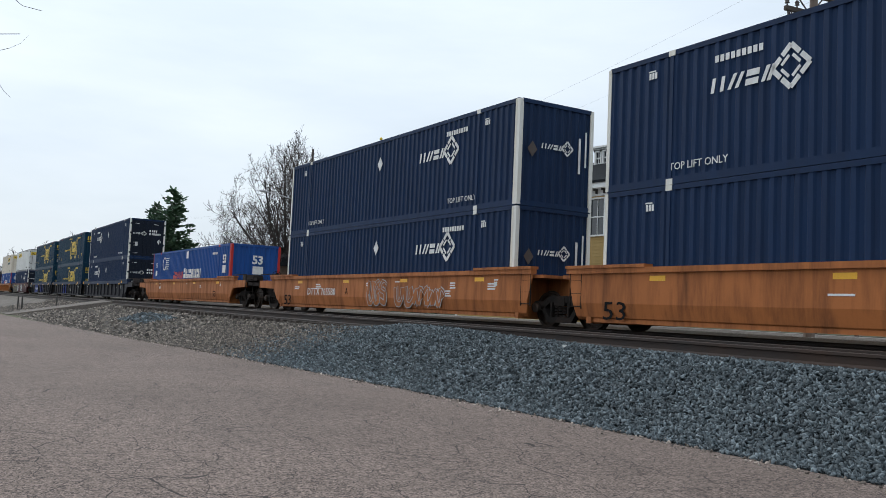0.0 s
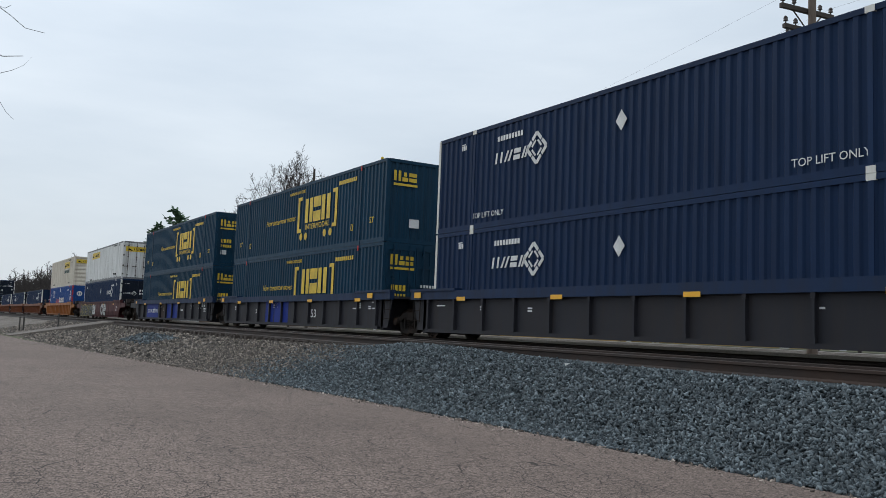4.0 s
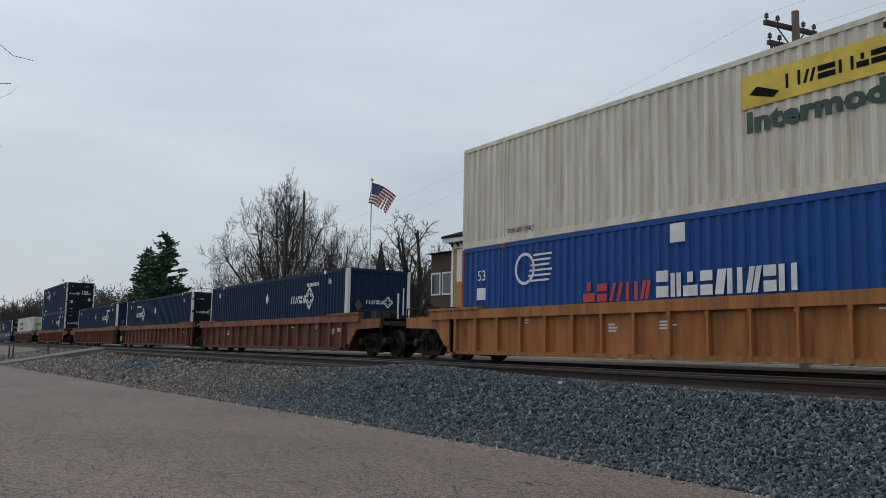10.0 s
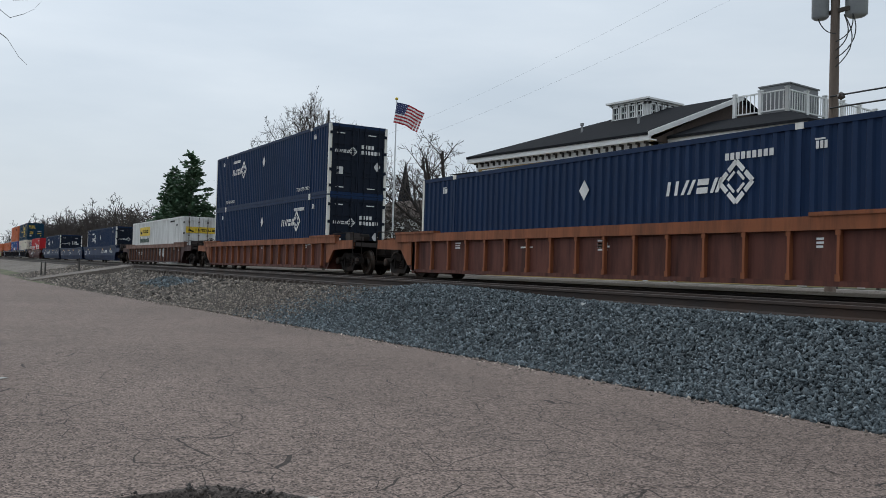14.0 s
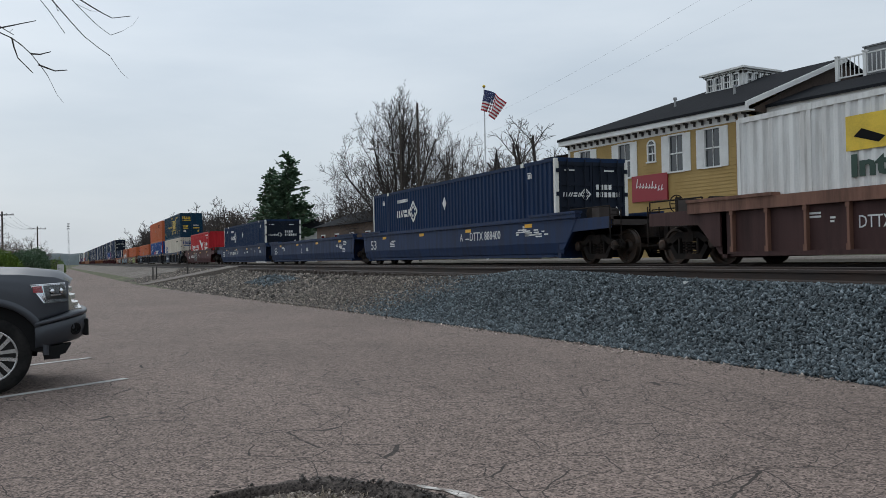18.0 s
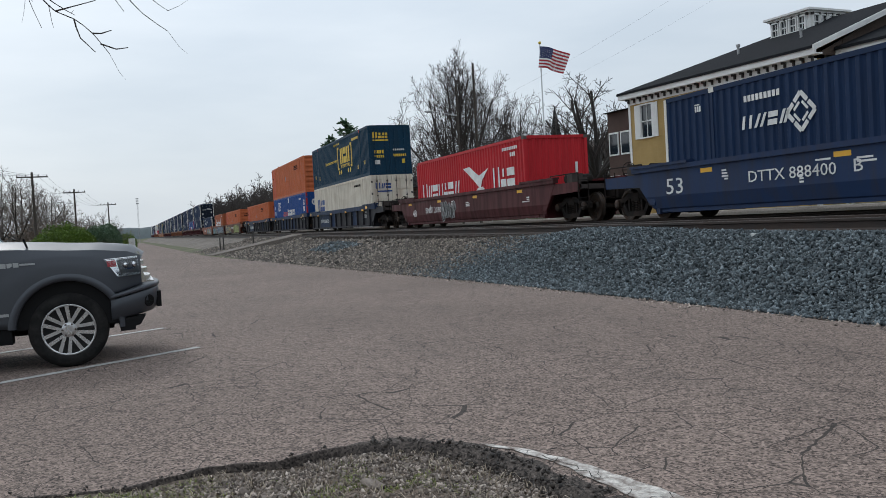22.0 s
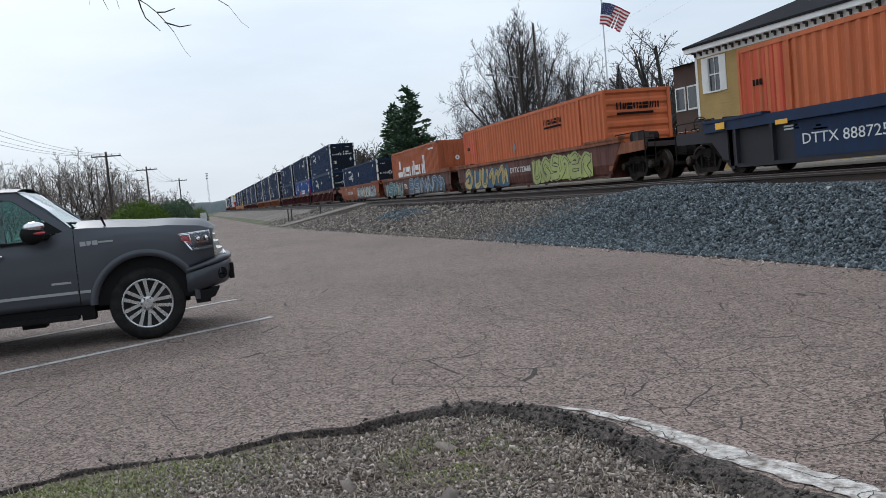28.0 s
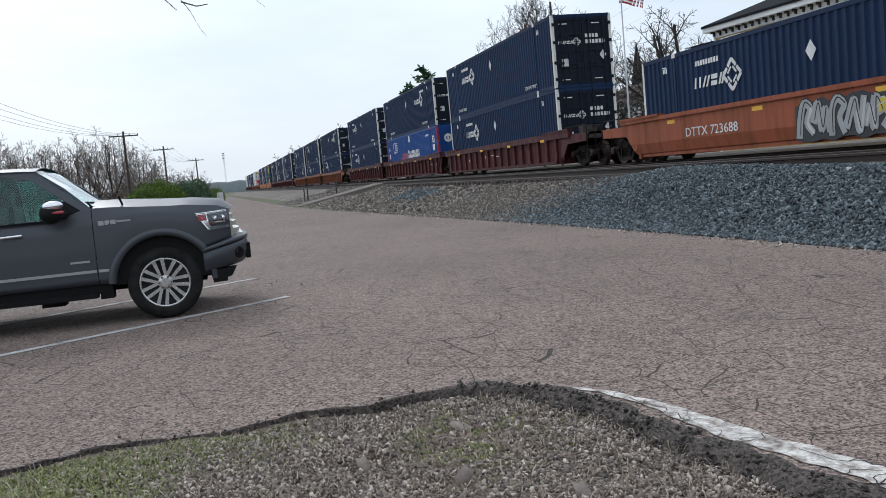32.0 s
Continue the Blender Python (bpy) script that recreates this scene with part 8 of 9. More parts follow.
def grow(seed, height_, radius, trunk, tip_r, limbs_n=9, kids=(8, 6, 4), stem=0.14, wide=62, twig_mat=None):
    """A bare tree: limbs fan out from a short stem, each with side shoots and fine twigs, fitted to a height and a radius."""
    r = random.Random(seed)
    segs = []

    def branch(p, d, length, rad, level, turn):
        n = (7, 5, 3, 2)[level]
        for i in range(n):
            d = (d + Vector((r.uniform(-1, 1), r.uniform(-1, 1), r.uniform(-1, 1))) * (0.07 if level < 1 else 0.045) + Vector((0, 0, 0.05 if level < 1 else 0.012))).normalized()
            q, r2 = p + d * length / n, rad * (1 - 0.9 / n)
            segs.append((level, p, q, rad, r2))
            if level < len(kids):
                t = (i + 1) / n
                want = kids[level] / n * (0.55 if t < 0.3 else 1.2)
                for _ in range(int(want) + (r.random() < want % 1)):
                    turn += 2.4
                    o = d.orthogonal().normalized()
                    o = o * math.cos(turn) + d.cross(o) * math.sin(turn)
                    k = math.tan(radians(r.uniform(26, 44) if level < 1 else r.uniform(32, 62)))
                    branch(p.lerp(q, r.random()), (d + o * k).normalized(), length * r.uniform(0.48, 0.70) * (1.08 - 0.55 * t), rad * r.uniform(0.42, 0.62), level + 1, turn + r.random())
            p, rad = q, r2

    base = Vector((0, 0, stem))
    for i in range(limbs_n):
        a = 2.4 * i + r.uniform(-0.3, 0.3)
        th = radians(wide * ((i + 0.3) / limbs_n) ** 0.75)
        d = Vector((math.cos(a) * math.sin(th), math.sin(a) * math.sin(th), math.cos(th)))
        branch(base + Vector((0, 0, 0.10 * stem * r.random())), d, 0.62 * (1 - 0.24 * i / limbs_n), trunk * (0.46 - 0.015 * i) / height_, 0, r.random() * 6)
    top = max(s[2].z for s in segs)
    far = sorted(math.hypot(s[2].x, s[2].y) for s in segs)[int(0.985 * len(segs))]
    kx, kz = radius / far, height_ / top
    m = Matrix.Diagonal((kx, kx, kz))
    limbs, twigs = bmesh.new(), bmesh.new()
    tube(limbs, (0, 0, -0.3), m @ base, trunk, trunk * 0.8, 10, False)
    for level, p, q, ra, rb in segs:
        ra, rb = max(tip_r, ra * height_) if level < 3 else tip_r, max(tip_r * 0.7, rb * height_) if level < 3 else tip_r * 0.6
        tube(limbs if level < 1 else twigs, m @ p, m @ q, ra, rb, (7, 5, 3, 3)[level], False)
    return finish(limbs, "limbs", M_BARK, True), finish(twigs, "twigs", twig_mat or M_TWIG)


def bare_tree(meshes, x, y, z, label, scale=1.0, turn=0.0, group="bare trees", wide=1.0):
    t = thing("tree", label, "tree", group)
    t.matrix_basis = pose(x, y, z, 0, 0, turn) @ Matrix.Diagonal((scale * wide, scale * wide, scale, 1))
    part("trunk", meshes[0], M_BARK, t)
    part("crown", meshes[1], M_TWIG, t, "crown of bare twigs")
    return t


BIG = grow(2, 15.6, 6.3, 0.36, 0.014, 14, (11, 8, 6), 0.10, 84)
BIG2 = grow(5, 12.5, 4.8, 0.30, 0.015, 10, (9, 7, 5), 0.12, 72)
MID = grow(9, 10.4, 5.0, 0.42, 0.016, 10, (7, 5, 4), 0.24, 86)
FARS = [grow(20 + i, 9.5, 4.2 - 0.3 * i, 0.22, 0.026, 8, (6, 5, 3), 0.12, 76) for i in range(4)]
THIN = [grow(40 + i, 9.5, 4.4 - 0.3 * i, 0.17, 0.015, 7, (6, 5, 3), 0.16, 78, M_GLARETWIG) for i in range(3)]
bare_tree(BIG, -68.5, 26.6, 1.1, "tall bare many-limbed tree behind the train", 1.0, 20)
bare_tree(BIG2, -71.5, 33.0, 1.1, "tall bare tree behind the train", 0.92, 260)
bare_tree(BIG2, -85.0, 27.0, 1.1, "bare tree behind the train", 0.55, 130)
bare_tree(MID, -57.0, 33.0, 1.1, "wide bare pollarded tree behind the train", 1.04, 40, wide=1.22)
bare_tree(MID, -66.0, 38.5, 1.1, "bare tree with spreading limbs", 0.85, 190)
rng = random.Random(31)
for i in range(54):
    az = radians(58 + 28 * rng.random())
    d = 95 + 130 * rng.random()
    x, y = -d * math.sin(az), d * math.cos(az)
    if y < 21 or (x > -60):
        continue
    bare_tree(FARS[i % 4], x, y, 1.1, "far bare woodland tree", 0.75 + 0.4 * rng.random(), 360 * rng.random(), "far bare trees", 1.25)
for i in range(22):
    az = radians(81 + 6.5 * rng.random())
    d = 210 + 170 * rng.random()
    x, y = -d * math.sin(az), d * math.cos(az)
    if y < 22:
        y = 22 + 12 * rng.random()
    bare_tree(FARS[i % 4], x, y, 1.2, "far bare woodland tree along the railway", 1.0 + 0.4 * rng.random(), 360 * rng.random(), "far bare trees", 1.3)
for i in range(34):
    az = radians(74 + 13 * (i + rng.random()) / 34)
    d = 170 + 130 * rng.random()
    x, y = -d * math.sin(az), max(23 + 10 * rng.random(), d * math.cos(az))
    bare_tree(FARS[i % 4], x, y, 1.2, "far dark bare tree behind the railway", 1.0 + 0.35 * rng.random(), 360 * rng.random(), "far bare trees", 1.3)
# the row of trees beyond the lot, taller away from the lane
for i in range(26):
    a = 90.4 + 14.5 * (i + rng.random()) / 26
    az, d = radians(a), 102 + 34 * rng.random()
    x, y = -d * math.sin(az), d * math.cos(az)
    h = 4.0 + 6.4 * min(1.0, max(0.0, (a - 90.4) / 6.5))
    bare_tree(THIN[i % 3], x, y, 0.0, "bare tree beyond the lot", h / 9.5 * rng.uniform(0.82, 1.08) * d / 110, 360 * rng.random(), "bare trees beyond the lot", 1.15)


def pine(seed, h, w):
    r = random.Random(seed)
    bm = bmesh.new()
    tube(bm, (0, 0, -0.2), (0, 0, h), 0.22, 0.03, 8, False)
    trunk = finish(bm, "trunk", M_BARK)
    verts, faces = [], []
    z = 0.9
    while z < h:
        k = 1 - z / h
        reach = w * (0.12 + 0.88 * k ** 0.75) * (0.5 + 0.7 * r.random())
        for i in range(5 if k > 0.15 else 3):
            a = r.random() * 2 * math.pi
            n = max(3, int(reach / 0.22))
            for j in range(n):
                t = (j + 0.5) / n
                for m in range(5):
                    c = Vector((math.cos(a) * reach * t, math.sin(a) * reach * t, z + 0.18 * reach * t + r.uniform(-0.16, 0.16)))
                    c += Vector((r.uniform(-0.25, 0.25), r.uniform(-0.25, 0.25), 0)) * (0.5 + 0.5 * t)
                    d = Vector((math.cos(a) + r.uniform(-0.8, 0.8), math.sin(a) + r.uniform(-0.8, 0.8), r.uniform(-0.25, 0.7))).normalized() * r.uniform(0.3, 0.6)
                    s = d.cross(Vector((r.uniform(-1, 1), r.uniform(-1, 1), 1))).normalized() * 0.10
                    b = len(verts)
                    verts += [tuple(c - s), tuple(c + s), tuple(c + d * 0.6 + s * 1.3), tuple(c + d), tuple(c + d * 0.6 - s * 1.3)]
                    faces.append((b, b + 1, b + 2, b + 3, b + 4))
        z += 0.36 if k > 0.3 else 0.30
    return trunk, raw("crown", verts, faces, M_NEEDLE)


PINE = pine(3, 11.6, 3.5)
for x, y, s, tn in ((-91.6, 22.8, 1.0, 0), (-97.2, 22.4, 0.90, 140), (-152, 38, 0.9, 60)):
    t = thing("pine_tree", "dark green pine tree with ragged crown", "tree", "pines")
    t.matrix_basis = pose(x, y, 1.1, 0, 0, tn) @ Matrix.Diagonal((s, s, s, 1))
    part("trunk", PINE[0], M_BARK, t)
    part("crown", PINE[1], M_NEEDLE, t, "crown of dark green needles")


def leafy(name, label, cat, mat, seed, n, size, where, kind="stuff"):
    r = random.Random(seed)
    verts, faces = [], []
    for i in range(n):
        c = Vector(where(r))
        d = Vector((r.uniform(-1, 1), r.uniform(-1, 1), r.uniform(-0.5, 1))).normalized() * size * r.uniform(0.6, 1.4)
        s = d.orthogonal().normalized() * size * 0.45
        b = len(verts)
        verts += [tuple(c - s), tuple(c + d * 0.5 + s), tuple(c + d), tuple(c + d * 0.5 - s)]
        faces.append((b, b + 1, b + 2, b + 3))
    return tagged(new(name, raw(name, verts, faces, mat)), label, cat, kind=kind)


def bank(x0, x1, y0, y1, h, lump):
    def at(r):
        x, y = r.uniform(x0, x1), r.uniform(y0, y1)
        t = (y - y0) / (y1 - y0)
        top = h * (0.55 + 0.45 * noise.noise((x * lump, y * lump, 2)) + 0.25) * math.sin(math.pi * (0.08 + 0.84 * t)) ** 0.5
        return x, y, max(0.05, top * r.random() ** 0.35)
    return at


leafy("hedge", "bright green leafing hedge beyond the lot", "hedge", M_HEDGE, 1, 9000, 0.16, bank(-97, -86, -8.4, -3.0, 3.5, 0.5))
leafy("hedge", "green leafing shrubs along the lane", "hedge", M_HEDGE, 2, 3500, 0.18, bank(-150, -128, -1.4, 1.2, 2.4, 0.4))
leafy("brush", "brown leafless brush beyond the lot", "brush", M_BRUSH, 3, 9000, 0.20, bank(-140, -100, -13, -2.2, 4.0, 0.16))
leafy("brush", "brown leafless brush beyond the lot", "brush", M_BRUSH, 4, 9000, 0.20, bank(-130, -98, -42, -12, 2.9, 0.14))
leafy("brush", "dark leafless brush behind the street", "brush", M_BRUSH2, 5, 30000, 0.28, bank(-230, -72, 30, 48, 9.5, 0.14))
leafy("brush", "grey-brown brush along the railway", "brush", M_BRUSH2, 6, 20000, 0.40, bank(-330, -150, 23, 38, 11.0, 0.07))
leafy("evergreen_shrub", "dense dark evergreen shrub beside the lane", "shrub", M_NEEDLE, 7, 5000, 0.16, bank(-104, -96, -4.4, -0.6, 3.9, 0.5))
leafy("lane_grass", "green grass verge beside the lane", "grass", M_GRASS, 8, 9000, 0.07, lambda r: (r.uniform(-130, -50), r.uniform(-6.0, 0.2), 0.05 * r.random()))
tagged(new("lane_post", finish(boxes((-118.4, -117.6, 0.1, 0.9, -0.1, 1.5)), "lane_post", M_TRIM)), "small white utility cabinet beside the lane", "cabinet")

# wooded hills on the skyline, the haze before them put into their colour
M_HILL = surface("hazy_woods", (0.085, 0.105, 0.11), 1.0, var=0.25, scale=0.02, grain=0.15, grain_amt=0.25, bump=0.0)
verts, faces = [], []
n = 160
for i in range(n):
    a = radians(20 + 110 * i / (n - 1))
    d = 1150
    h = 16 + 9 * noise.noise((i * 0.07, 0, 0)) + 4 * noise.noise((i * 0.5, 3, 0)) + 1.5 * noise.noise((i * 2.1, 5, 0))
    for k, (q, z) in enumerate(((0, -3), (30, h * 0.8), (70, h), (300, -3))):
        verts.append((-(d + q) * math.sin(a), (d + q) * math.cos(a), z))
for i in range(n - 1):
    for k in range(3):
        b = 4 * i + k
        faces.append((b, b + 4, b + 5, b + 1))
tagged(new("backdrop", raw("backdrop", verts, faces, M_HILL, True)), "hazy wooded hills on the skyline", "hills", kind="structure")

# the near tree, whose drooping twigs hang into view
r = random.Random(14)
bm = bmesh.new()
nt = thing("overhanging_tree", "bare tree whose thin drooping twigs hang overhead", "tree")
tube(bm, (-1.4, -4.6, -0.1), (-1.7, -4.2, 3.2), 0.20, 0.14, 10)
limbs = [((-1.7, -4.2, 3.2), (-5.94, -0.84, 4.02)), ((-1.7, -4.2, 3.2), (-5.89, -1.15, 3.77)), ((-1.7, -4.2, 3.0), (0.5, -6.5, 4.8))]
for a, b in limbs:
    tube(bm, a, Vector(a).lerp(Vector(b), 0.5) + Vector((0, 0, 0.25)), 0.09, 0.06, 8)
    tube(bm, Vector(a).lerp(Vector(b), 0.5) + Vector((0, 0, 0.25)), b, 0.06, 0.03, 8)
part("trunk", bm, M_BARK, nt)


def sky_point(az, el, d):
    """A point overhead, by compass angle, elevation and distance from the eye."""
    return Vector((-d * math.sin(radians(az)), d * math.cos(radians(az)), EYE + d * math.tan(radians(el))))


def twig(bm, pts, rad):
    """A thin shoot through points, tapering, with short side spurs."""
    line = smooth_line([tuple(p) for p in pts], 0.06)
    n = len(line)
    for i, (p, q) in enumerate(zip(line, line[1:])):
        a, b = rad * (1 - 0.75 * i / n), rad * (1 - 0.75 * (i + 1) / n)
        tube(bm, p, q, a, b, 5, False)
        if i > 2 and r.random() < 0.30:
            d = (Vector(q) - Vector(p)).normalized()
            s = (d + Vector((r.uniform(-0.7, 0.7), r.uniform(-0.7, 0.7), r.uniform(-0.8, 0.6)))).normalized() * r.uniform(0.05, 0.22)
            m = Vector(q) + s * 0.6
            tube(bm, q, m, a * 0.7, a * 0.5, 4, False)
            tube(bm, m, Vector(q) + s + Vector((0, 0, 0.03)), a * 0.5, a * 0.3, 4, False)


SHOOTS = [[(98, 21), (95.5, 16.6), (94.4, 13.7), (94.0, 12.7)], [(99, 20), (95, 15.6), (93.2, 13.7), (92.2, 13.3), (91.2, 12.5), (90.3, 11.3)], [(92.2, 13.3), (91.9, 12.2), (91.1, 11.4)], [(91.2, 12.5), (90.7, 12.5), (90.1, 12.7)],
          [(90.8, 11.9), (89.9, 11.6), (89.2, 11.7)], [(95, 15.6), (93.3, 14.2), (92.1, 13.5)], [(93.2, 13.7), (91.9, 14.1), (90.9, 14.4)], [(98, 22), (91.5, 16.5), (89.3, 13.8)],
          [(98, 24), (90.5, 16.2), (88.2, 13.7), (87.4, 13.1), (86.8, 12.7)], [(98, 25), (89.5, 16.4), (86.7, 13.9), (86.0, 14.2)], [(96, 22), (86.4, 17.3), (85.5, 16.7), (84.4, 16.6)], [(89.5, 16.4), (86.6, 14.9), (85.5, 15.1)]]
for i, sh in enumerate(SHOOTS):
    bm = bmesh.new()
    d = 6.0 - 0.12 * (i % 4)
    twig(bm, [sky_point(a, e, d) for a, e in sh], 0.008 if len(sh) > 4 else 0.0055)
    part("branch", bm, M_TWIG, nt, "thin drooping bare branch")


# ---- the grey pickup truck parked on the lot ----
def car_paint(name, color):
    m = surface(name, color, 0.42, 0.30, var=0.05, scale=1.0, grain=300, grain_amt=0.10, bump=0.0, coat=0.08)
    m.node_tree.nodes["Principled BSDF"].inputs["Coat Roughness"].default_value = 0.06
    return m


def clear_glass(name, color, rough=0.0):
    m = bpy.data.materials.new(name)
    m.use_nodes = True
    b = m.node_tree.nodes["Principled BSDF"]
    b.inputs["Base Color"].default_value = (*color, 1)
    b.inputs["Roughness"].default_value, b.inputs["Transmission Weight"].default_value, b.inputs["IOR"].default_value = rough, 1.0, 1.45
    return m


M_TRUCK = car_paint("grey_metallic_paint", (0.056, 0.061, 0.072))
M_PLASTIC = surface("black_plastic", (0.007, 0.007, 0.0075), 0.75, spec=0.2, grain=80, grain_amt=0.2, bump=0.1)
M_BUMPER = car_paint("dark_grey_bumper", (0.050, 0.055, 0.065))
M_CHROME = surface("chrome", (0.75, 0.75, 0.76), 0.12, 1.0, var=0.03, bump=0.0)
M_RIM = surface("polished_alloy", (0.62, 0.62, 0.62), 0.25, 0.9, var=0.1, scale=6, bump=0.0, dirt=(0.12, 0.11, 0.1), dirt_amt=0.4, dirt_scale=8)
M_TYRE = surface("tyre_rubber", (0.011, 0.011, 0.011), 0.9, spec=0.2, grain=60, grain_amt=0.2, bump=0.2, dirt=(0.07, 0.065, 0.06), dirt_amt=0.4, dirt_scale=6)
M_CGLASS = clear_glass("tinted_car_glass", (0.34, 0.72, 0.68))
M_LAMPG = clear_glass("lamp_glass", (0.95, 0.96, 0.97))
M_SATIN = surface("satin_trim", (0.40, 0.41, 0.42), 0.35, 0.7, var=0.05, bump=0.0)
M_LAMPDARK = surface("lamp_bowl_grey", (0.10, 0.105, 0.11), 0.3, 0.5, bump=0.0)
M_AMBER = surface("red_amber_lens", (0.38, 0.05, 0.06), 0.2, bump=0.0)
M_CABIN = surface("dark_cabin", (0.02, 0.02, 0.022), 0.8)
M_SEAT = surface("grey_seat", (0.06, 0.06, 0.062), 0.8)

truck_ = thing("pickup_truck", "dark grey metallic pickup truck with bright alloy wheels", "pickup truck")
truck_.matrix_basis = pose(-11.235, -0.66, 0.0, 0, 0, 90)
WB, R_T, ARCH, ARCH_Z = -3.68, 0.41, 0.535, 0.425
HWID = 0.985


def curve_at(x, pts):
    """Height of a smooth line through (x, z) points in falling x."""
    for (xa, za), (xb, zb) in zip(pts, pts[1:]):
        if x >= xb:
            t = min(1, max(0, (x - xb) / (xa - xb)))
            return zb + (za - zb) * t * t * (3 - 2 * t) if abs(za - zb) > 0.04 else zb + (za - zb) * t
    return pts[-1][1]


def low_edge(x):
    z = 0.47 if x < 0.44 else 0.748 + 0.10 * min(1, (x - 0.44) / 0.4)
    for c in (0.0, WB):
        d = abs(x - c)
        if d < ARCH:
            z = max(z, ARCH_Z + math.sqrt(ARCH * ARCH - d * d))
    return z


SHOULDER = [(0.80, 1.17), (0.62, 1.225), (0.30, 1.262), (-0.70, 1.315), (-0.80, 1.30), (-1.15, 1.215), (-2.85, 1.235), (-2.95, 1.30), (-5.0, 1.31)]


def top_edge(x):
    """The shoulder line: hood edge, the dip beside the cab, the bed rail."""
    return curve_at(x, SHOULDER)


def half_width(x, k):
    """k runs from the low edge (0) to the shoulder (1)."""
    w = HWID - 0.05 * max(0, 2 * k - 0.9) ** 2 - 0.02 * max(0, 0.45 - k) ** 2
    for c in (0.0, WB):
        d = abs(x - c)
        if d < ARCH + 0.16:
            w += 0.022 * (1 - d / (ARCH + 0.16)) ** 0.5 * (1 - k * 0.85)
    if x > 0.30:
        w -= 0.26 * ((x - 0.30) / 0.50) ** 2.0
    if x < -4.6:
        w -= 0.05 * ((-4.6 - x) / 0.3)
    return w


def side_y(x, z):
    lo, hi = low_edge(x), top_edge(x)
    k = (z - lo) / (hi - lo)
    return half_width(x, min(1, max(0, k)))


cols = sorted(set([round(-4.9 + 0.05 * i, 3) for i in range(int(5.72 / 0.05) + 1)]))
for s in (-1, 1):
    for name, a, b in (("fender", -0.69, 0.78), ("front_door", -1.78, -0.697), ("rear_door", -2.86, -1.787), ("bed_side", -4.9, -2.867)):
        xs_ = [a] + [c for c in cols if a + 0.01 < c < b - 0.01] + [b]
        rows_, verts, faces = 13, [], []
        for x in xs_:
            lo, hi = low_edge(x), top_edge(x)
            for j in range(rows_):
                k = j / (rows_ - 1)
                crease = 0.012 * math.exp(-((k - 0.80) / 0.07) ** 2) * (1 if x < 0.2 else max(0, 1 - (x - 0.2) / 0.3))
                verts.append((x, s * (half_width(x, k) + crease), lo + (hi - lo) * k))
        for x in xs_:
            lo = low_edge(x)
            verts.append((x, s * (half_width(x, 0) - 0.05), lo + 0.004))
        base = len(xs_) * rows_
        for i in range(len(xs_) - 1):
            for j in range(rows_ - 1):
                q = (i * rows_ + j, (i + 1) * rows_ + j, (i + 1) * rows_ + j + 1, i * rows_ + j + 1)
                faces.append(q if s < 0 else q[::-1])
            q = (base + i, base + i + 1, (i + 1) * rows_, i * rows_)
            faces.append(q if s < 0 else q[::-1])
        me = raw(name, verts, faces, M_TRUCK, True)
        ob = part(name, me, M_TRUCK, truck_)
        if "door" in name:
            xh = a + 0.16
            bm = bmesh.new()
            tube(bm, (xh, s * (HWID + 0.025), 1.085), (xh + 0.21, s * (HWID + 0.025), 1.09), 0.018, n=8)
            part("door_handle", bm, M_CHROME, ob)
    # flare lips round the arches
    for c in (0.0, WB):
        bm = bmesh.new()
        prev = None
        for i in range(33):
            t = math.pi * (-0.02 + 1.0 * i / 32)
            ring = []
            for r_, o in ((ARCH - 0.02, -0.06), (ARCH - 0.012, 0.018), (ARCH + 0.035, 0.024), (ARCH + 0.062, 0.003)):
                x, z = c + r_ * math.cos(t), ARCH_Z + r_ * math.sin(t)
                ring.append(bm.verts.new((x, s * (half_width(x, 0.22) + o), z)))
            if prev:
                for j in range(3):
                    bm.faces.new((prev[j], ring[j], ring[j + 1], prev[j + 1]))
            prev = ring
        part("arch_flare", bm, M_TRUCK, truck_, smooth=True)
        bm = bmesh.new()
        lathe(bm, [(0.525, s * 0.50), (0.525, s * 0.935)], 28, "y", (c, 0, 0.44))
        for v in bm.verts:
            v.co.z = max(v.co.z, 0.44)
        part("wheel_well", bm, M_PLASTIC, truck_)
    part("rocker", boxes((-3.15, -0.56, *sorted((s * 0.86, s * (HWID - 0.03))), 0.36, 0.478)), M_PLASTIC, truck_)
    bm = boxes((-2.95, -0.72, *sorted((s * 0.88, s * (HWID + 0.06))), 0.325, 0.375))
    part("running_board", bm, M_PLASTIC, truck_)
    for x in (-2.6, -1.2):
        part("board_bracket", boxes((x - 0.12, x + 0.12, *sorted((s * 0.70, s * 0.92)), 0.27, 0.34)), M_PLASTIC, truck_)
    for a, b in ((-2.84, -1.80), (-1.77, -0.705), (-0.685, -0.575)):
        part("side_trim", boxes((a, b, *sorted((s * (HWID - 0.01), s * (HWID + 0.012))), 0.604, 0.634)), M_SATIN, truck_, "thin satin side moulding")
    part("side_badge", boxes((-0.965, -0.765, *sorted((s * (HWID - 0.01), s * (HWID + 0.006))), 0.724, 0.746)), M_SATIN, truck_)
    for a, b, z0, z1 in ((-0.635, -0.575, 1.118, 1.168), (-0.565, -0.515, 1.12, 1.168), (-0.505, -0.45, 1.122, 1.17), (-0.44, -0.29, 1.138, 1.158)):
        y_ = side_y((a + b) / 2, 1.14)
        part("fender_badge", boxes((a, b, *sorted((s * (y_ - 0.01), s * (y_ + 0.012))), z0, z1)), M_SATIN, truck_, "small bright badge block")

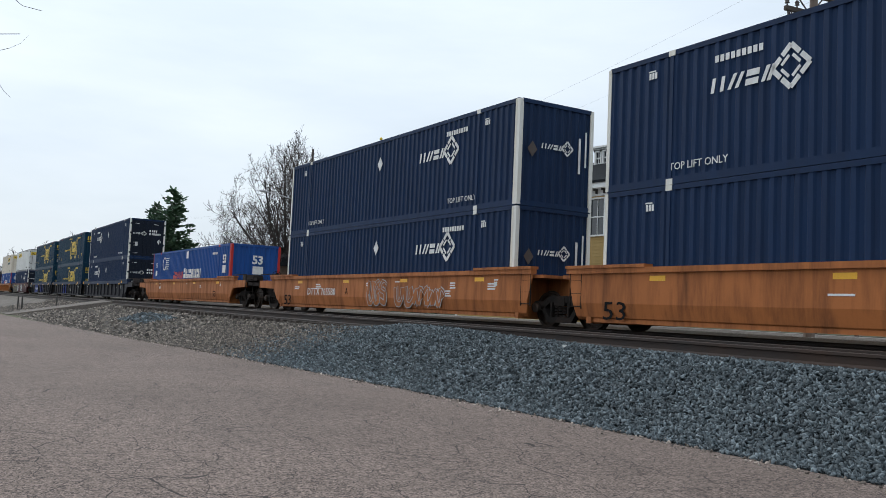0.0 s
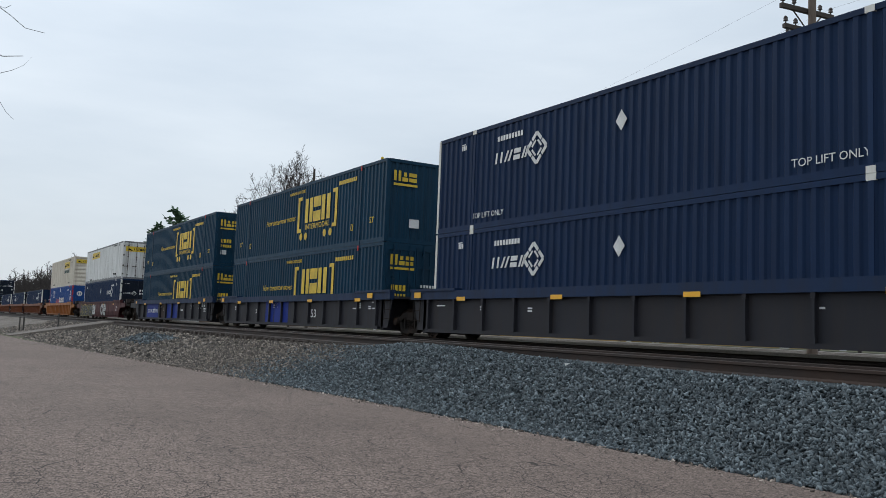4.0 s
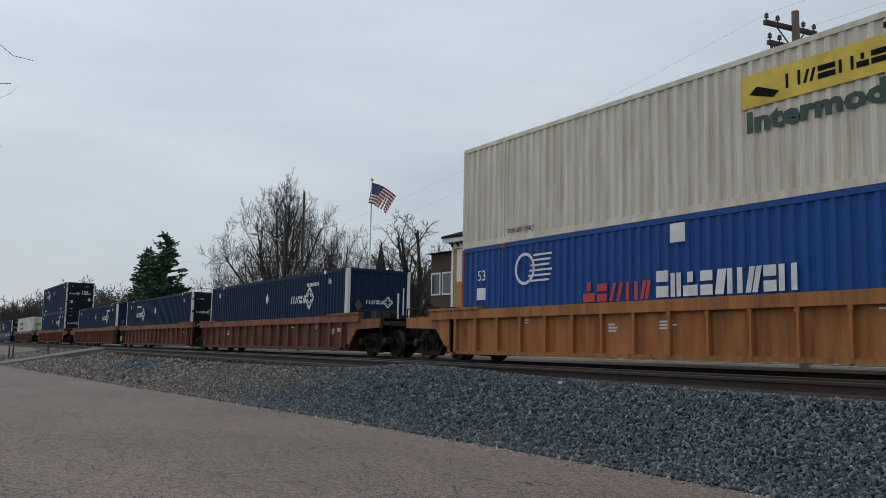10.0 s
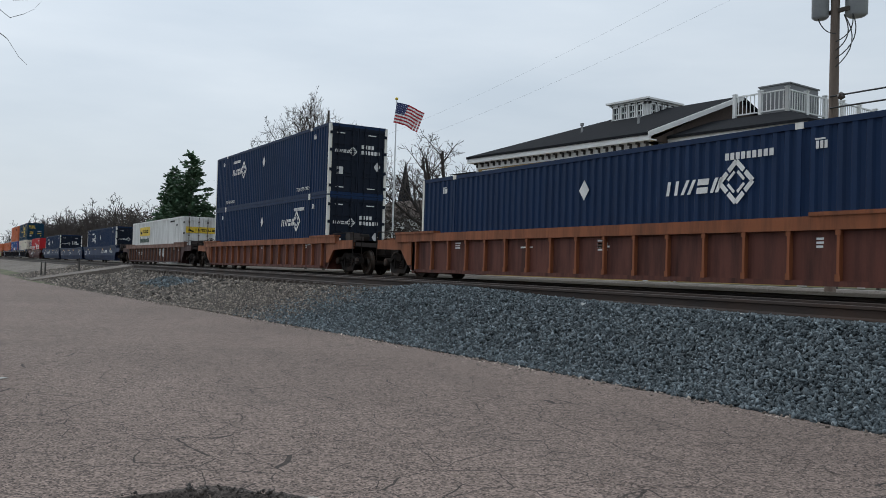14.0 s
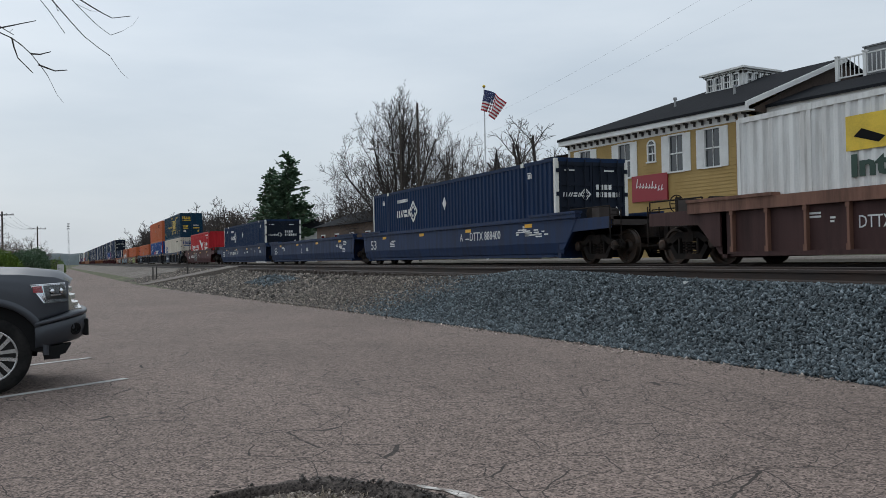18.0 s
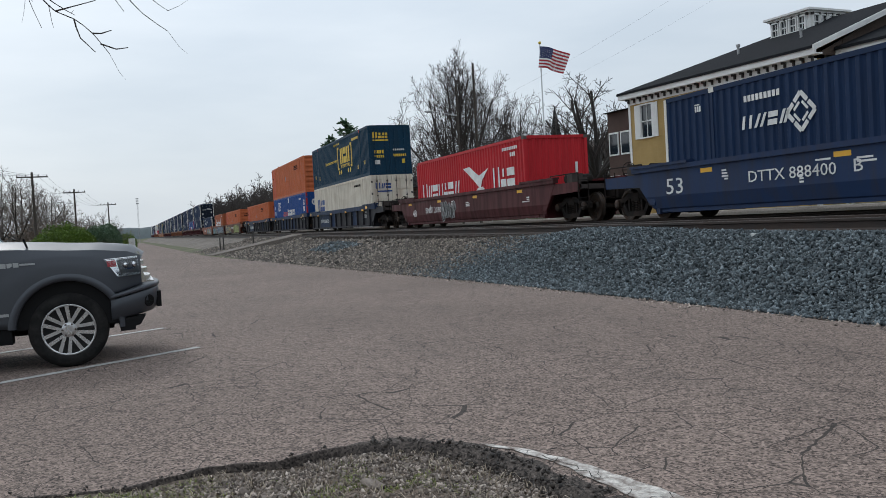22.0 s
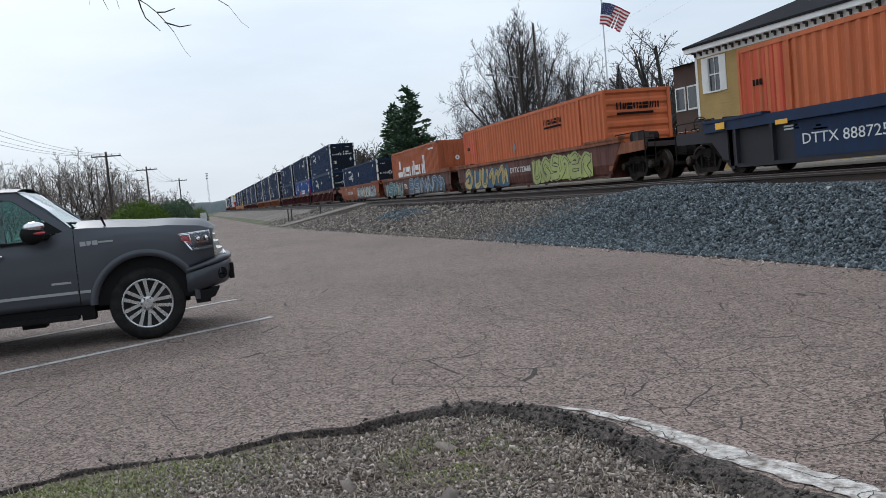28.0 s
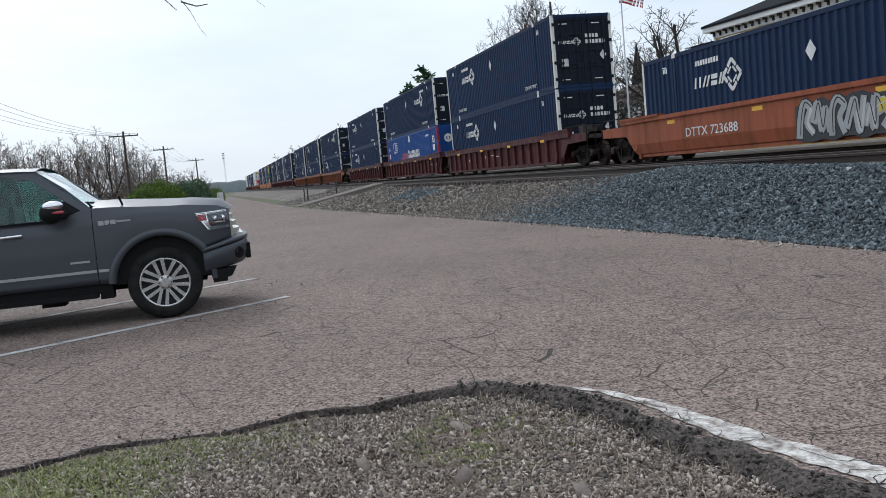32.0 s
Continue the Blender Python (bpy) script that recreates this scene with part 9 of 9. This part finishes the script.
# hood, cowl, bed
verts, faces = [], []
xs_ = [-0.68 + 1.47 * i / 22 for i in range(23)]
W_ = 17
for x in xs_:
    t = (x + 0.68) / 1.47
    w = half_width(x, 1.0) - 0.004
    for j in range(W_):
        v = -1 + 2 * j / (W_ - 1)
        crown = 0.085 * (1 - abs(v) ** 3.4) + 0.014 * math.exp(-((abs(v) - 0.60) / 0.14) ** 2)
        drop = 0.05 * max(0, (t - 0.88) / 0.12) ** 2
        verts.append((x + 0.05 * (1 - v * v) * t, v * w, top_edge(x) + crown * (1 - 0.15 * t) - drop))
for i in range(len(xs_) - 1):
    for j in range(W_ - 1):
        faces.append((i * W_ + j, (i + 1) * W_ + j, (i + 1) * W_ + j + 1, i * W_ + j + 1))
part("hood", raw("hood", verts, faces, M_TRUCK, True), M_TRUCK, truck_)
part("cowl", boxes((-0.82, -0.66, -0.86, 0.86, 1.20, 1.335)), M_PLASTIC, truck_)
part("bed_floor", boxes((-4.85, -2.90, -0.85, 0.85, 0.72, 0.78)), M_TRUCK, truck_)
part("tailgate", boxes((-4.88, -4.82, -0.93, 0.93, 0.6, 1.28)), M_TRUCK, truck_)
part("bed_front", boxes((-2.94, -2.88, -0.93, 0.93, 0.7, 1.28)), M_TRUCK, truck_)
part("chassis", boxes((-4.7, 0.45, -0.45, 0.45, 0.34, 0.5)), M_PLASTIC, truck_)
part("cab_floor", boxes((-2.85, -0.60, -0.85, 0.85, 0.40, 0.5)), M_PLASTIC, truck_)
part("radiator_support", boxes((0.2, 0.66, -0.62, 0.62, 0.40, 1.14)), M_PLASTIC, truck_)
for s in (-1, 1):
    part("mud_flap", boxes((-0.70, -0.56, *sorted((s * 0.75, s * 0.95)), 0.30, 0.46)), M_PLASTIC, truck_)

# front: bumper, grille, headlamps
NOSE = [(0.445, 0.992), (0.54, 0.985), (0.64, 0.968), (0.74, 0.935), (0.83, 0.875), (0.89, 0.79), (0.93, 0.68), (0.955, 0.5), (0.97, 0.25), (0.975, 0.0)]
NOSE = NOSE + [(x, -y) for x, y in NOSE[-2::-1]]


def wrap(prof, mat, name, label="", inset=0.0):
    """Sweeps a section of (outward, share of the height) round the nose."""
    bm = bmesh.new()
    prev = None
    for i, (x, y) in enumerate(NOSE):
        e = min(1, (x - 0.445) / 0.45)
        zt, zb = 0.748 + 0.105 * e, 0.465 + 0.065 * e
        a, b = NOSE[max(0, i - 1)], NOSE[min(len(NOSE) - 1, i + 1)]
        tx, ty = b[0] - a[0], b[1] - a[1]
        ln = math.hypot(tx, ty)
        nx_, ny_ = -ty / ln, tx / ln
        ring = [bm.verts.new((x + nx_ * o, y + ny_ * o, zb + (zt - zb) * h)) for o, h in prof]
        if prev:
            for j in range(len(prof)):
                k = (j + 1) % len(prof)
                bm.faces.new((prev[j], ring[j], ring[k], prev[k]))
        else:
            bm.faces.new(ring)
        prev = ring
    bm.faces.new(prev[::-1])
    return part(name, bm, mat, truck_, label, True)


wrap([(-0.10, 0.82), (-0.012, 0.82), (0.0, 0.78), (0.004, 0.45), (-0.03, 0.08), (-0.06, 0.0), (-0.12, 0.0)], M_BUMPER, "front_bumper", "dark grey front bumper")
wrap([(-0.10, 0.845), (0.0, 0.845), (0.012, 0.88), (0.008, 0.97), (-0.01, 1.0), (-0.10, 1.0)], M_TRUCK, "bumper_top")
for s in (-1, 1):
    bm = bmesh.new()
    prism(bm, [(0.50, 0.475), (0.80, 0.50), (0.74, 0.40), (0.69, 0.385), (0.685, 0.345), (0.53, 0.34)], 1, *sorted((s * 0.70, s * 0.93)))
    part("air_deflector", bm, M_PLASTIC, truck_)
    d = Vector((0.62, s * 0.78, 0)).normalized()
    c = Vector((0.845, s * 0.855, 0.655))
    bm = bmesh.new()
    tube(bm, c - d * 0.06, c + d * 0.008, 0.066, n=16)
    fl = part("fog_lamp", bm, M_PLASTIC, truck_)
    bm = bmesh.new()
    tube(bm, c, c + d * 0.012, 0.045, n=14)
    part("fog_lens", bm, M_LAMPG, fl)
    part("bumper_guard", boxes((0.93, 0.985, *sorted((s * 0.40, s * 0.62)), 0.56, 0.74)), M_PLASTIC, truck_)
gr = part("grille", boxes((0.66, 0.75, -0.60, 0.60, 0.84, 1.16)), M_PLASTIC, truck_)
for z in (0.90, 0.985, 1.07, 1.15):
    bm = bmesh.new()
    for i in range(10):
        y0 = -0.60 + i * 0.12
        xx = 0.90 - 0.12 * (z - 0.88) / 0.3 - 0.09 * abs((y0 + 0.06) / 0.6) ** 2.4
        box(bm, xx - 0.10, xx, y0, y0 + 0.12, z - 0.02, z + 0.026)
    part("grille_bar", bm, M_CHROME, gr, smooth=False)
bm = bmesh.new()
for s in (-1, 1):
    prism(bm, [(0.66, 0.84), (0.84, 0.86), (0.735, 1.19), (0.66, 1.19)], 1, *sorted((s * 0.60, s * 0.68)))
prism(bm, [(0.66, 1.165), (0.80, 1.165), (0.775, 1.215), (0.66, 1.215)], 1, -0.62, 0.62)
prism(bm, [(0.70, 0.835), (0.92, 0.835), (0.915, 0.872), (0.70, 0.872)], 1, -0.62, 0.62)
part("grille_frame", bm, M_CHROME, gr)


def patch(corners, off, mat, parent, name, label="", n=8):
    """A curved skin patch that follows the fender, given by four (x, z) corners."""
    verts, faces = [], []
    s = SIDE_NOW
    for i in range(n + 1):
        u = i / n
        for j in range(n + 1):
            v = j / n
            x = (corners[0][0] * (1 - u) + corners[1][0] * u) * (1 - v) + (corners[3][0] * (1 - u) + corners[2][0] * u) * v
            z = (corners[0][1] * (1 - u) + corners[1][1] * u) * (1 - v) + (corners[3][1] * (1 - u) + corners[2][1] * u) * v
            verts.append((x, s * (side_y(x, z) + off), z))
    m = len(verts)
    verts += [(x, y - s * 0.05, z) for x, y, z in verts]
    w = n + 1
    for i in range(n):
        for j in range(n):
            faces.append((i * w + j, (i + 1) * w + j, (i + 1) * w + j + 1, i * w + j + 1))
    edge = [i * w for i in range(w)] + [n * w + j for j in range(1, w)] + [i * w + n for i in range(n - 1, -1, -1)] + [j for j in range(n - 1, 0, -1)]
    for p, q in zip(edge, edge[1:] + edge[:1]):
        faces.append((p, p + m, q + m, q))
    bm = bmesh.new()
    vs = [bm.verts.new(p) for p in verts]
    for f in faces:
        bm.faces.new([vs[i] for i in f])
    return part(name, bm, mat, parent, label)


for SIDE_NOW in (-1, 1):
    hl = patch([(0.535, 0.945), (0.765, 0.955), (0.745, 1.165), (0.40, 1.150)], 0.006, M_CHROME, truck_, "headlamp", "bright headlamp with a red-amber rear marker")
    patch([(0.56, 0.985), (0.760, 0.985), (0.742, 1.145), (0.525, 1.135)], 0.012, M_LAMPDARK, hl, "lamp_bowl", "dark inner lamp bowl")
    patch([(0.435, 1.065), (0.525, 1.060), (0.515, 1.130), (0.425, 1.130)], 0.013, M_AMBER, hl, "side_marker", "red-amber side marker")
    for x, z in ((0.60, 1.07), (0.69, 1.07)):
        bm = bmesh.new()
        ball(bm, (x, SIDE_NOW * (side_y(x, z) - 0.005), z), 0.043, 2, (1, 0.7, 1))
        part("reflector_bowl", bm, M_CHROME, hl, smooth=True)
    patch([(0.55, 0.965), (0.755, 0.968), (0.755, 0.984), (0.555, 0.984)], 0.016, M_CHROME, hl, "lamp_bar")
    patch([(0.60, 1.025), (0.72, 1.025), (0.72, 1.037), (0.60, 1.037)], 0.018, M_CHROME, hl, "lamp_bar")
    patch([(0.545, 0.955), (0.768, 0.955), (0.748, 1.155), (0.41, 1.145)], 0.030, M_LAMPG, hl, "lens", "clear headlamp lens")

# greenhouse
def panel(pts, t=0.03):
    bm = bmesh.new()
    a = [bm.verts.new(p) for p in pts]
    f = bm.faces.new(a)
    f.normal_update()
    n_ = f.normal.copy()
    b = [bm.verts.new(Vector(p) - n_ * t) for p in pts]
    bm.faces.new(b[::-1])
    for i in range(len(pts)):
        bm.faces.new((a[i], b[i], b[(i + 1) % len(pts)], a[(i + 1) % len(pts)]))
    return bm


for s in (-1, 1):
    def P(x, z):
        k = (z - 1.24) / 0.56
        return (x, s * (0.945 - 0.19 * k - 0.02 * max(0, k) ** 3), z)
    for nm, q in (("a_pillar", [(-0.69, 1.31), (-0.80, 1.30), (-1.30, 1.68), (-1.62, 1.745), (-1.62, 1.80), (-1.24, 1.775), (-0.95, 1.56)]),
                  ("b_pillar", [(-1.72, 1.215), (-1.86, 1.215), (-1.86, 1.75), (-1.74, 1.75)]),
                  ("c_pillar", [(-2.68, 1.22), (-2.96, 1.22), (-2.90, 1.78), (-2.76, 1.78)]),
                  ("roof_rail", [(-1.62, 1.802), (-1.62, 1.745), (-2.82, 1.74), (-2.90, 1.80)])):
        part(nm, panel([P(*a) for a in q][:: s]), M_TRUCK, truck_)
    part("side_window", panel([P(*a) for a in ((-0.82, 1.29), (-1.15, 1.215), (-1.73, 1.215), (-1.75, 1.745), (-1.60, 1.74), (-1.29, 1.675))][:: s], 0.006), M_CGLASS, truck_)
    part("side_window", panel([P(*a) for a in ((-1.85, 1.215), (-2.69, 1.215), (-2.77, 1.74), (-1.86, 1.745))][:: s], 0.006), M_CGLASS, truck_)
    part("window_sill_trim", boxes((-2.85, -1.10, *sorted((s * 0.93, s * 0.968)), 1.205, 1.225)), M_PLASTIC, truck_)
    bm = bmesh.new()
    ball(bm, (-1.07, s * 1.14, 1.30), 0.12, 2, (1.05, 1.05, 0.95))
    mi = part("side_mirror", bm, M_PLASTIC, truck_, "black side mirror with chrome cap", True)
    bm = bmesh.new()
    ball(bm, (-1.05, s * 1.14, 1.375), 0.105, 2, (1.12, 1.16, 0.62))
    part("mirror_cap", bm, M_CHROME, mi, smooth=True)
    bm = bmesh.new()
    tube(bm, (-0.98, s * 0.94, 1.275), (-1.02, s * 1.08, 1.275), 0.055, 0.05, 10)
    part("mirror_arm", bm, M_PLASTIC, mi)
    part("sail_panel", panel([P(*a) for a in ((-0.80, 1.30), (-1.12, 1.215), (-1.10, 1.40), (-0.96, 1.42))][:: s], 0.01), M_PLASTIC, truck_)
    bm = bmesh.new()
    ball(bm, (-1.03, s * 1.16, 1.305), 0.1, 2, (1.0, 1.0, 0.28))
    part("mirror_signal", bm, M_AMBER, mi, "red turn signal strip", True)
verts, faces = [], []
for i in range(9):
    x = -1.24 - 1.70 * i / 8
    for j in range(11):
        v = -1 + 2 * j / 10
        verts.append((x, v * 0.765, 1.775 + 0.055 * (1 - abs(v) ** 2.6) + 0.03 * math.sin(math.pi * min(1, 0.02 + 0.5 * i / 4)) ))
for i in range(8):
    for j in range(10):
        faces.append((i * 11 + j, i * 11 + j + 1, (i + 1) * 11 + j + 1, (i + 1) * 11 + j))
part("roof", raw("roof", verts, faces, M_TRUCK, True), M_TRUCK, truck_)
part("headliner", boxes((-2.85, -1.35, -0.70, 0.70, 1.73, 1.76)), M_CABIN, truck_)
part("windshield", panel([(-0.70, -0.92, 1.315), (-0.70, 0.92, 1.315), (-1.245, 0.765, 1.783), (-1.275, 0.40, 1.825), (-1.28, 0.0, 1.832), (-1.275, -0.40, 1.825), (-1.245, -0.765, 1.783)], 0.006), M_CGLASS, truck_)
part("rear_window", panel([(-2.96, 0.88, 1.24), (-2.96, -0.88, 1.24), (-2.92, -0.74, 1.78), (-2.92, 0.74, 1.78)], 0.006), M_CGLASS, truck_)
part("dashboard", boxes((-1.25, -0.80, -0.84, 0.84, 0.85, 1.20)), M_CABIN, truck_)
for x in (-1.75, -2.65):
    for y in (-0.42, 0.42):
        seat = part("seat", boxes((x - 0.06, x + 0.5, y - 0.27, y + 0.27, 0.62, 0.95), (x - 0.12, x + 0.05, y - 0.26, y + 0.26, 0.9, 1.42), (x - 0.11, x, y - 0.13, y + 0.13, 1.42, 1.60)), M_SEAT, truck_)
bm = bmesh.new()
tube(bm, (-0.86, -0.80, 1.395), (-0.70, -0.20, 1.375), 0.013, n=6)
part("wiper", bm, M_PLASTIC, truck_)
bm = bmesh.new()
tube(bm, (-0.70, 0.62, 1.36), (-0.72, 0.1, 1.385), 0.013, n=6)
part("wiper", bm, M_PLASTIC, truck_)
bm = bmesh.new()
tube(bm, (-0.36, -0.84, 1.30), (-0.40, -0.84, 1.42), 0.012, n=6)
part("antenna_base", bm, M_PLASTIC, truck_)


def road_wheel(parent, x, s):
    w = new("wheel")
    w.parent = parent
    w.location = (x, s * 0.84, R_T)
    bm = bmesh.new()
    lathe(bm, [(0.265, -s * 0.13), (0.36, -s * 0.14), (R_T - 0.02, -s * 0.115), (R_T, -s * 0.08), (R_T, s * 0.08), (R_T - 0.02, s * 0.115), (0.36, s * 0.14), (0.29, s * 0.135), (0.265, s * 0.12)], 48, "y")
    part("tyre", bm, M_TYRE, w, "worn black tyre", True)
    bm = bmesh.new()
    lathe(bm, [(0.262, -s * 0.12), (0.275, s * 0.10), (0.285, s * 0.128), (0.262, s * 0.132), (0.256, s * 0.11), (0.256, -s * 0.10)], 40, "y")
    part("rim", bm, M_RIM, w, smooth=True)
    # the shade between the spokes is put in as a black disc
    bm = bmesh.new()
    lathe(bm, [(0.250, -s * 0.09), (0.250, -s * 0.02), (0.06, -s * 0.035)], 40, "y")
    part("rim_barrel", bm, M_PLASTIC, w, "black disc whose colour holds the shade behind the spokes")
    bm = bmesh.new()
    lathe(bm, [(0.19, -s * 0.03), (0.19, s * 0.0)], 24, "y")
    part("brake_disc", bm, M_CASTING, w)
    for i in range(7):
        for q in (-1, 1):
            a = 2 * math.pi * i / 7
            c, d = Vector((math.cos(a), 0, math.sin(a))), Vector((-math.sin(a), 0, math.cos(a)))
            bm = bmesh.new()
            v = []
            for r_, h, y0, y1 in ((0.07, 0.016, 0.085, 0.125), (0.258, 0.021, 0.085, 0.128)):
                for t, yy in ((-h, y0), (h, y0), (h, y1), (-h, y1)):
                    p = c * r_ + d * (t + q * (0.022 + 0.10 * r_))
                    v.append(bm.verts.new((p.x, s * yy, p.z)))
            for f in ((0, 1, 2, 3), (4, 7, 6, 5), (0, 4, 5, 1), (1, 5, 6, 2), (2, 6, 7, 3), (3, 7, 4, 0)):
                bm.faces.new([v[j] for j in f])
            part("spoke", bm, M_RIM, w)
    bm = bmesh.new()
    lathe(bm, [(0.085, s * 0.08), (0.08, s * 0.128), (0.05, s * 0.135)], 18, "y")
    part("hub_cap", bm, M_RIM, w)
    for i in range(6):
        a = 2 * math.pi * i / 6
        bm = bmesh.new()
        tube(bm, (0.066 * math.cos(a), s * 0.125, 0.066 * math.sin(a)), (0.066 * math.cos(a), s * 0.145, 0.066 * math.sin(a)), 0.011, n=6)
        part("lug_nut", bm, M_CASTING, w)


for x in (0.0, WB):
    for s in (-1, 1):
        road_wheel(truck_, x, s)


# ---- how far the train has run, in metres, second by second ----
RUN = [(0, -0.00), (1, 15.05), (2, 30.07), (5, 75.08), (6, 89.91), (7, 104.68), (8, 119.41), (9, 134.18), (10, 148.89), (11, 163.59), (12, 178.41), (13, 193.39), (16, 236.96), (17, 251.34), (18, 265.71), (19, 280.13), (20, 294.54), (21, 308.98), (22, 323.45), (23, 337.62), (24, 351.76), (27, 394.18), (28, 408.49), (29, 422.70), (30, 436.97), (31, 451.25), (32, 465.45)]


def motions():
    for ob, u, z in MADE:
        walk(ob, [(t, pose(u + s, TRACK_Y, RAIL_Z + z + GRADE * (u + s))) for t, s in RUN])

    runs = [float(np.interp(k / FPS, [t for t, _ in RUN], [s for _, s in RUN])) for k in range(32 * FPS + 1)]
    for ob, a, r in WHEELS[:NEAR_WHEELS]:
        walk(ob, [(k / FPS, Matrix.Translation((a, 0, r)) @ Matrix.Rotation(s / r, 4, "Y")) for k, s in enumerate(runs)])
    w = FLAG_W / STRIPS
    rows = [[] for _ in FLAG]
    for k in range(81):
        t = 0.4 * k
        heading = 42 + 14 * math.sin(0.9 * t) + 9 * math.sin(2.3 * t + 1)
        droop = 30 + 8 * math.sin(0.7 * t + 2)
        x = y = z = 0.0
        for i in range(STRIPS):
            a = heading + 32 * math.sin(0.6 * i - 5.2 * t) * min(1, 0.3 + i / 7)
            tilt = droop * min(1.0, 0.35 + 0.09 * i)
            rows[i].append((t, pose(x, y, z, 0, tilt, a)))
            c = w * math.cos(radians(tilt))
            x, y, z = x + c * math.cos(radians(a)), y + c * math.sin(radians(a)), z - w * math.sin(radians(tilt))
    for ob, r_ in zip(FLAG, rows):
        walk(ob, r_)


motions()
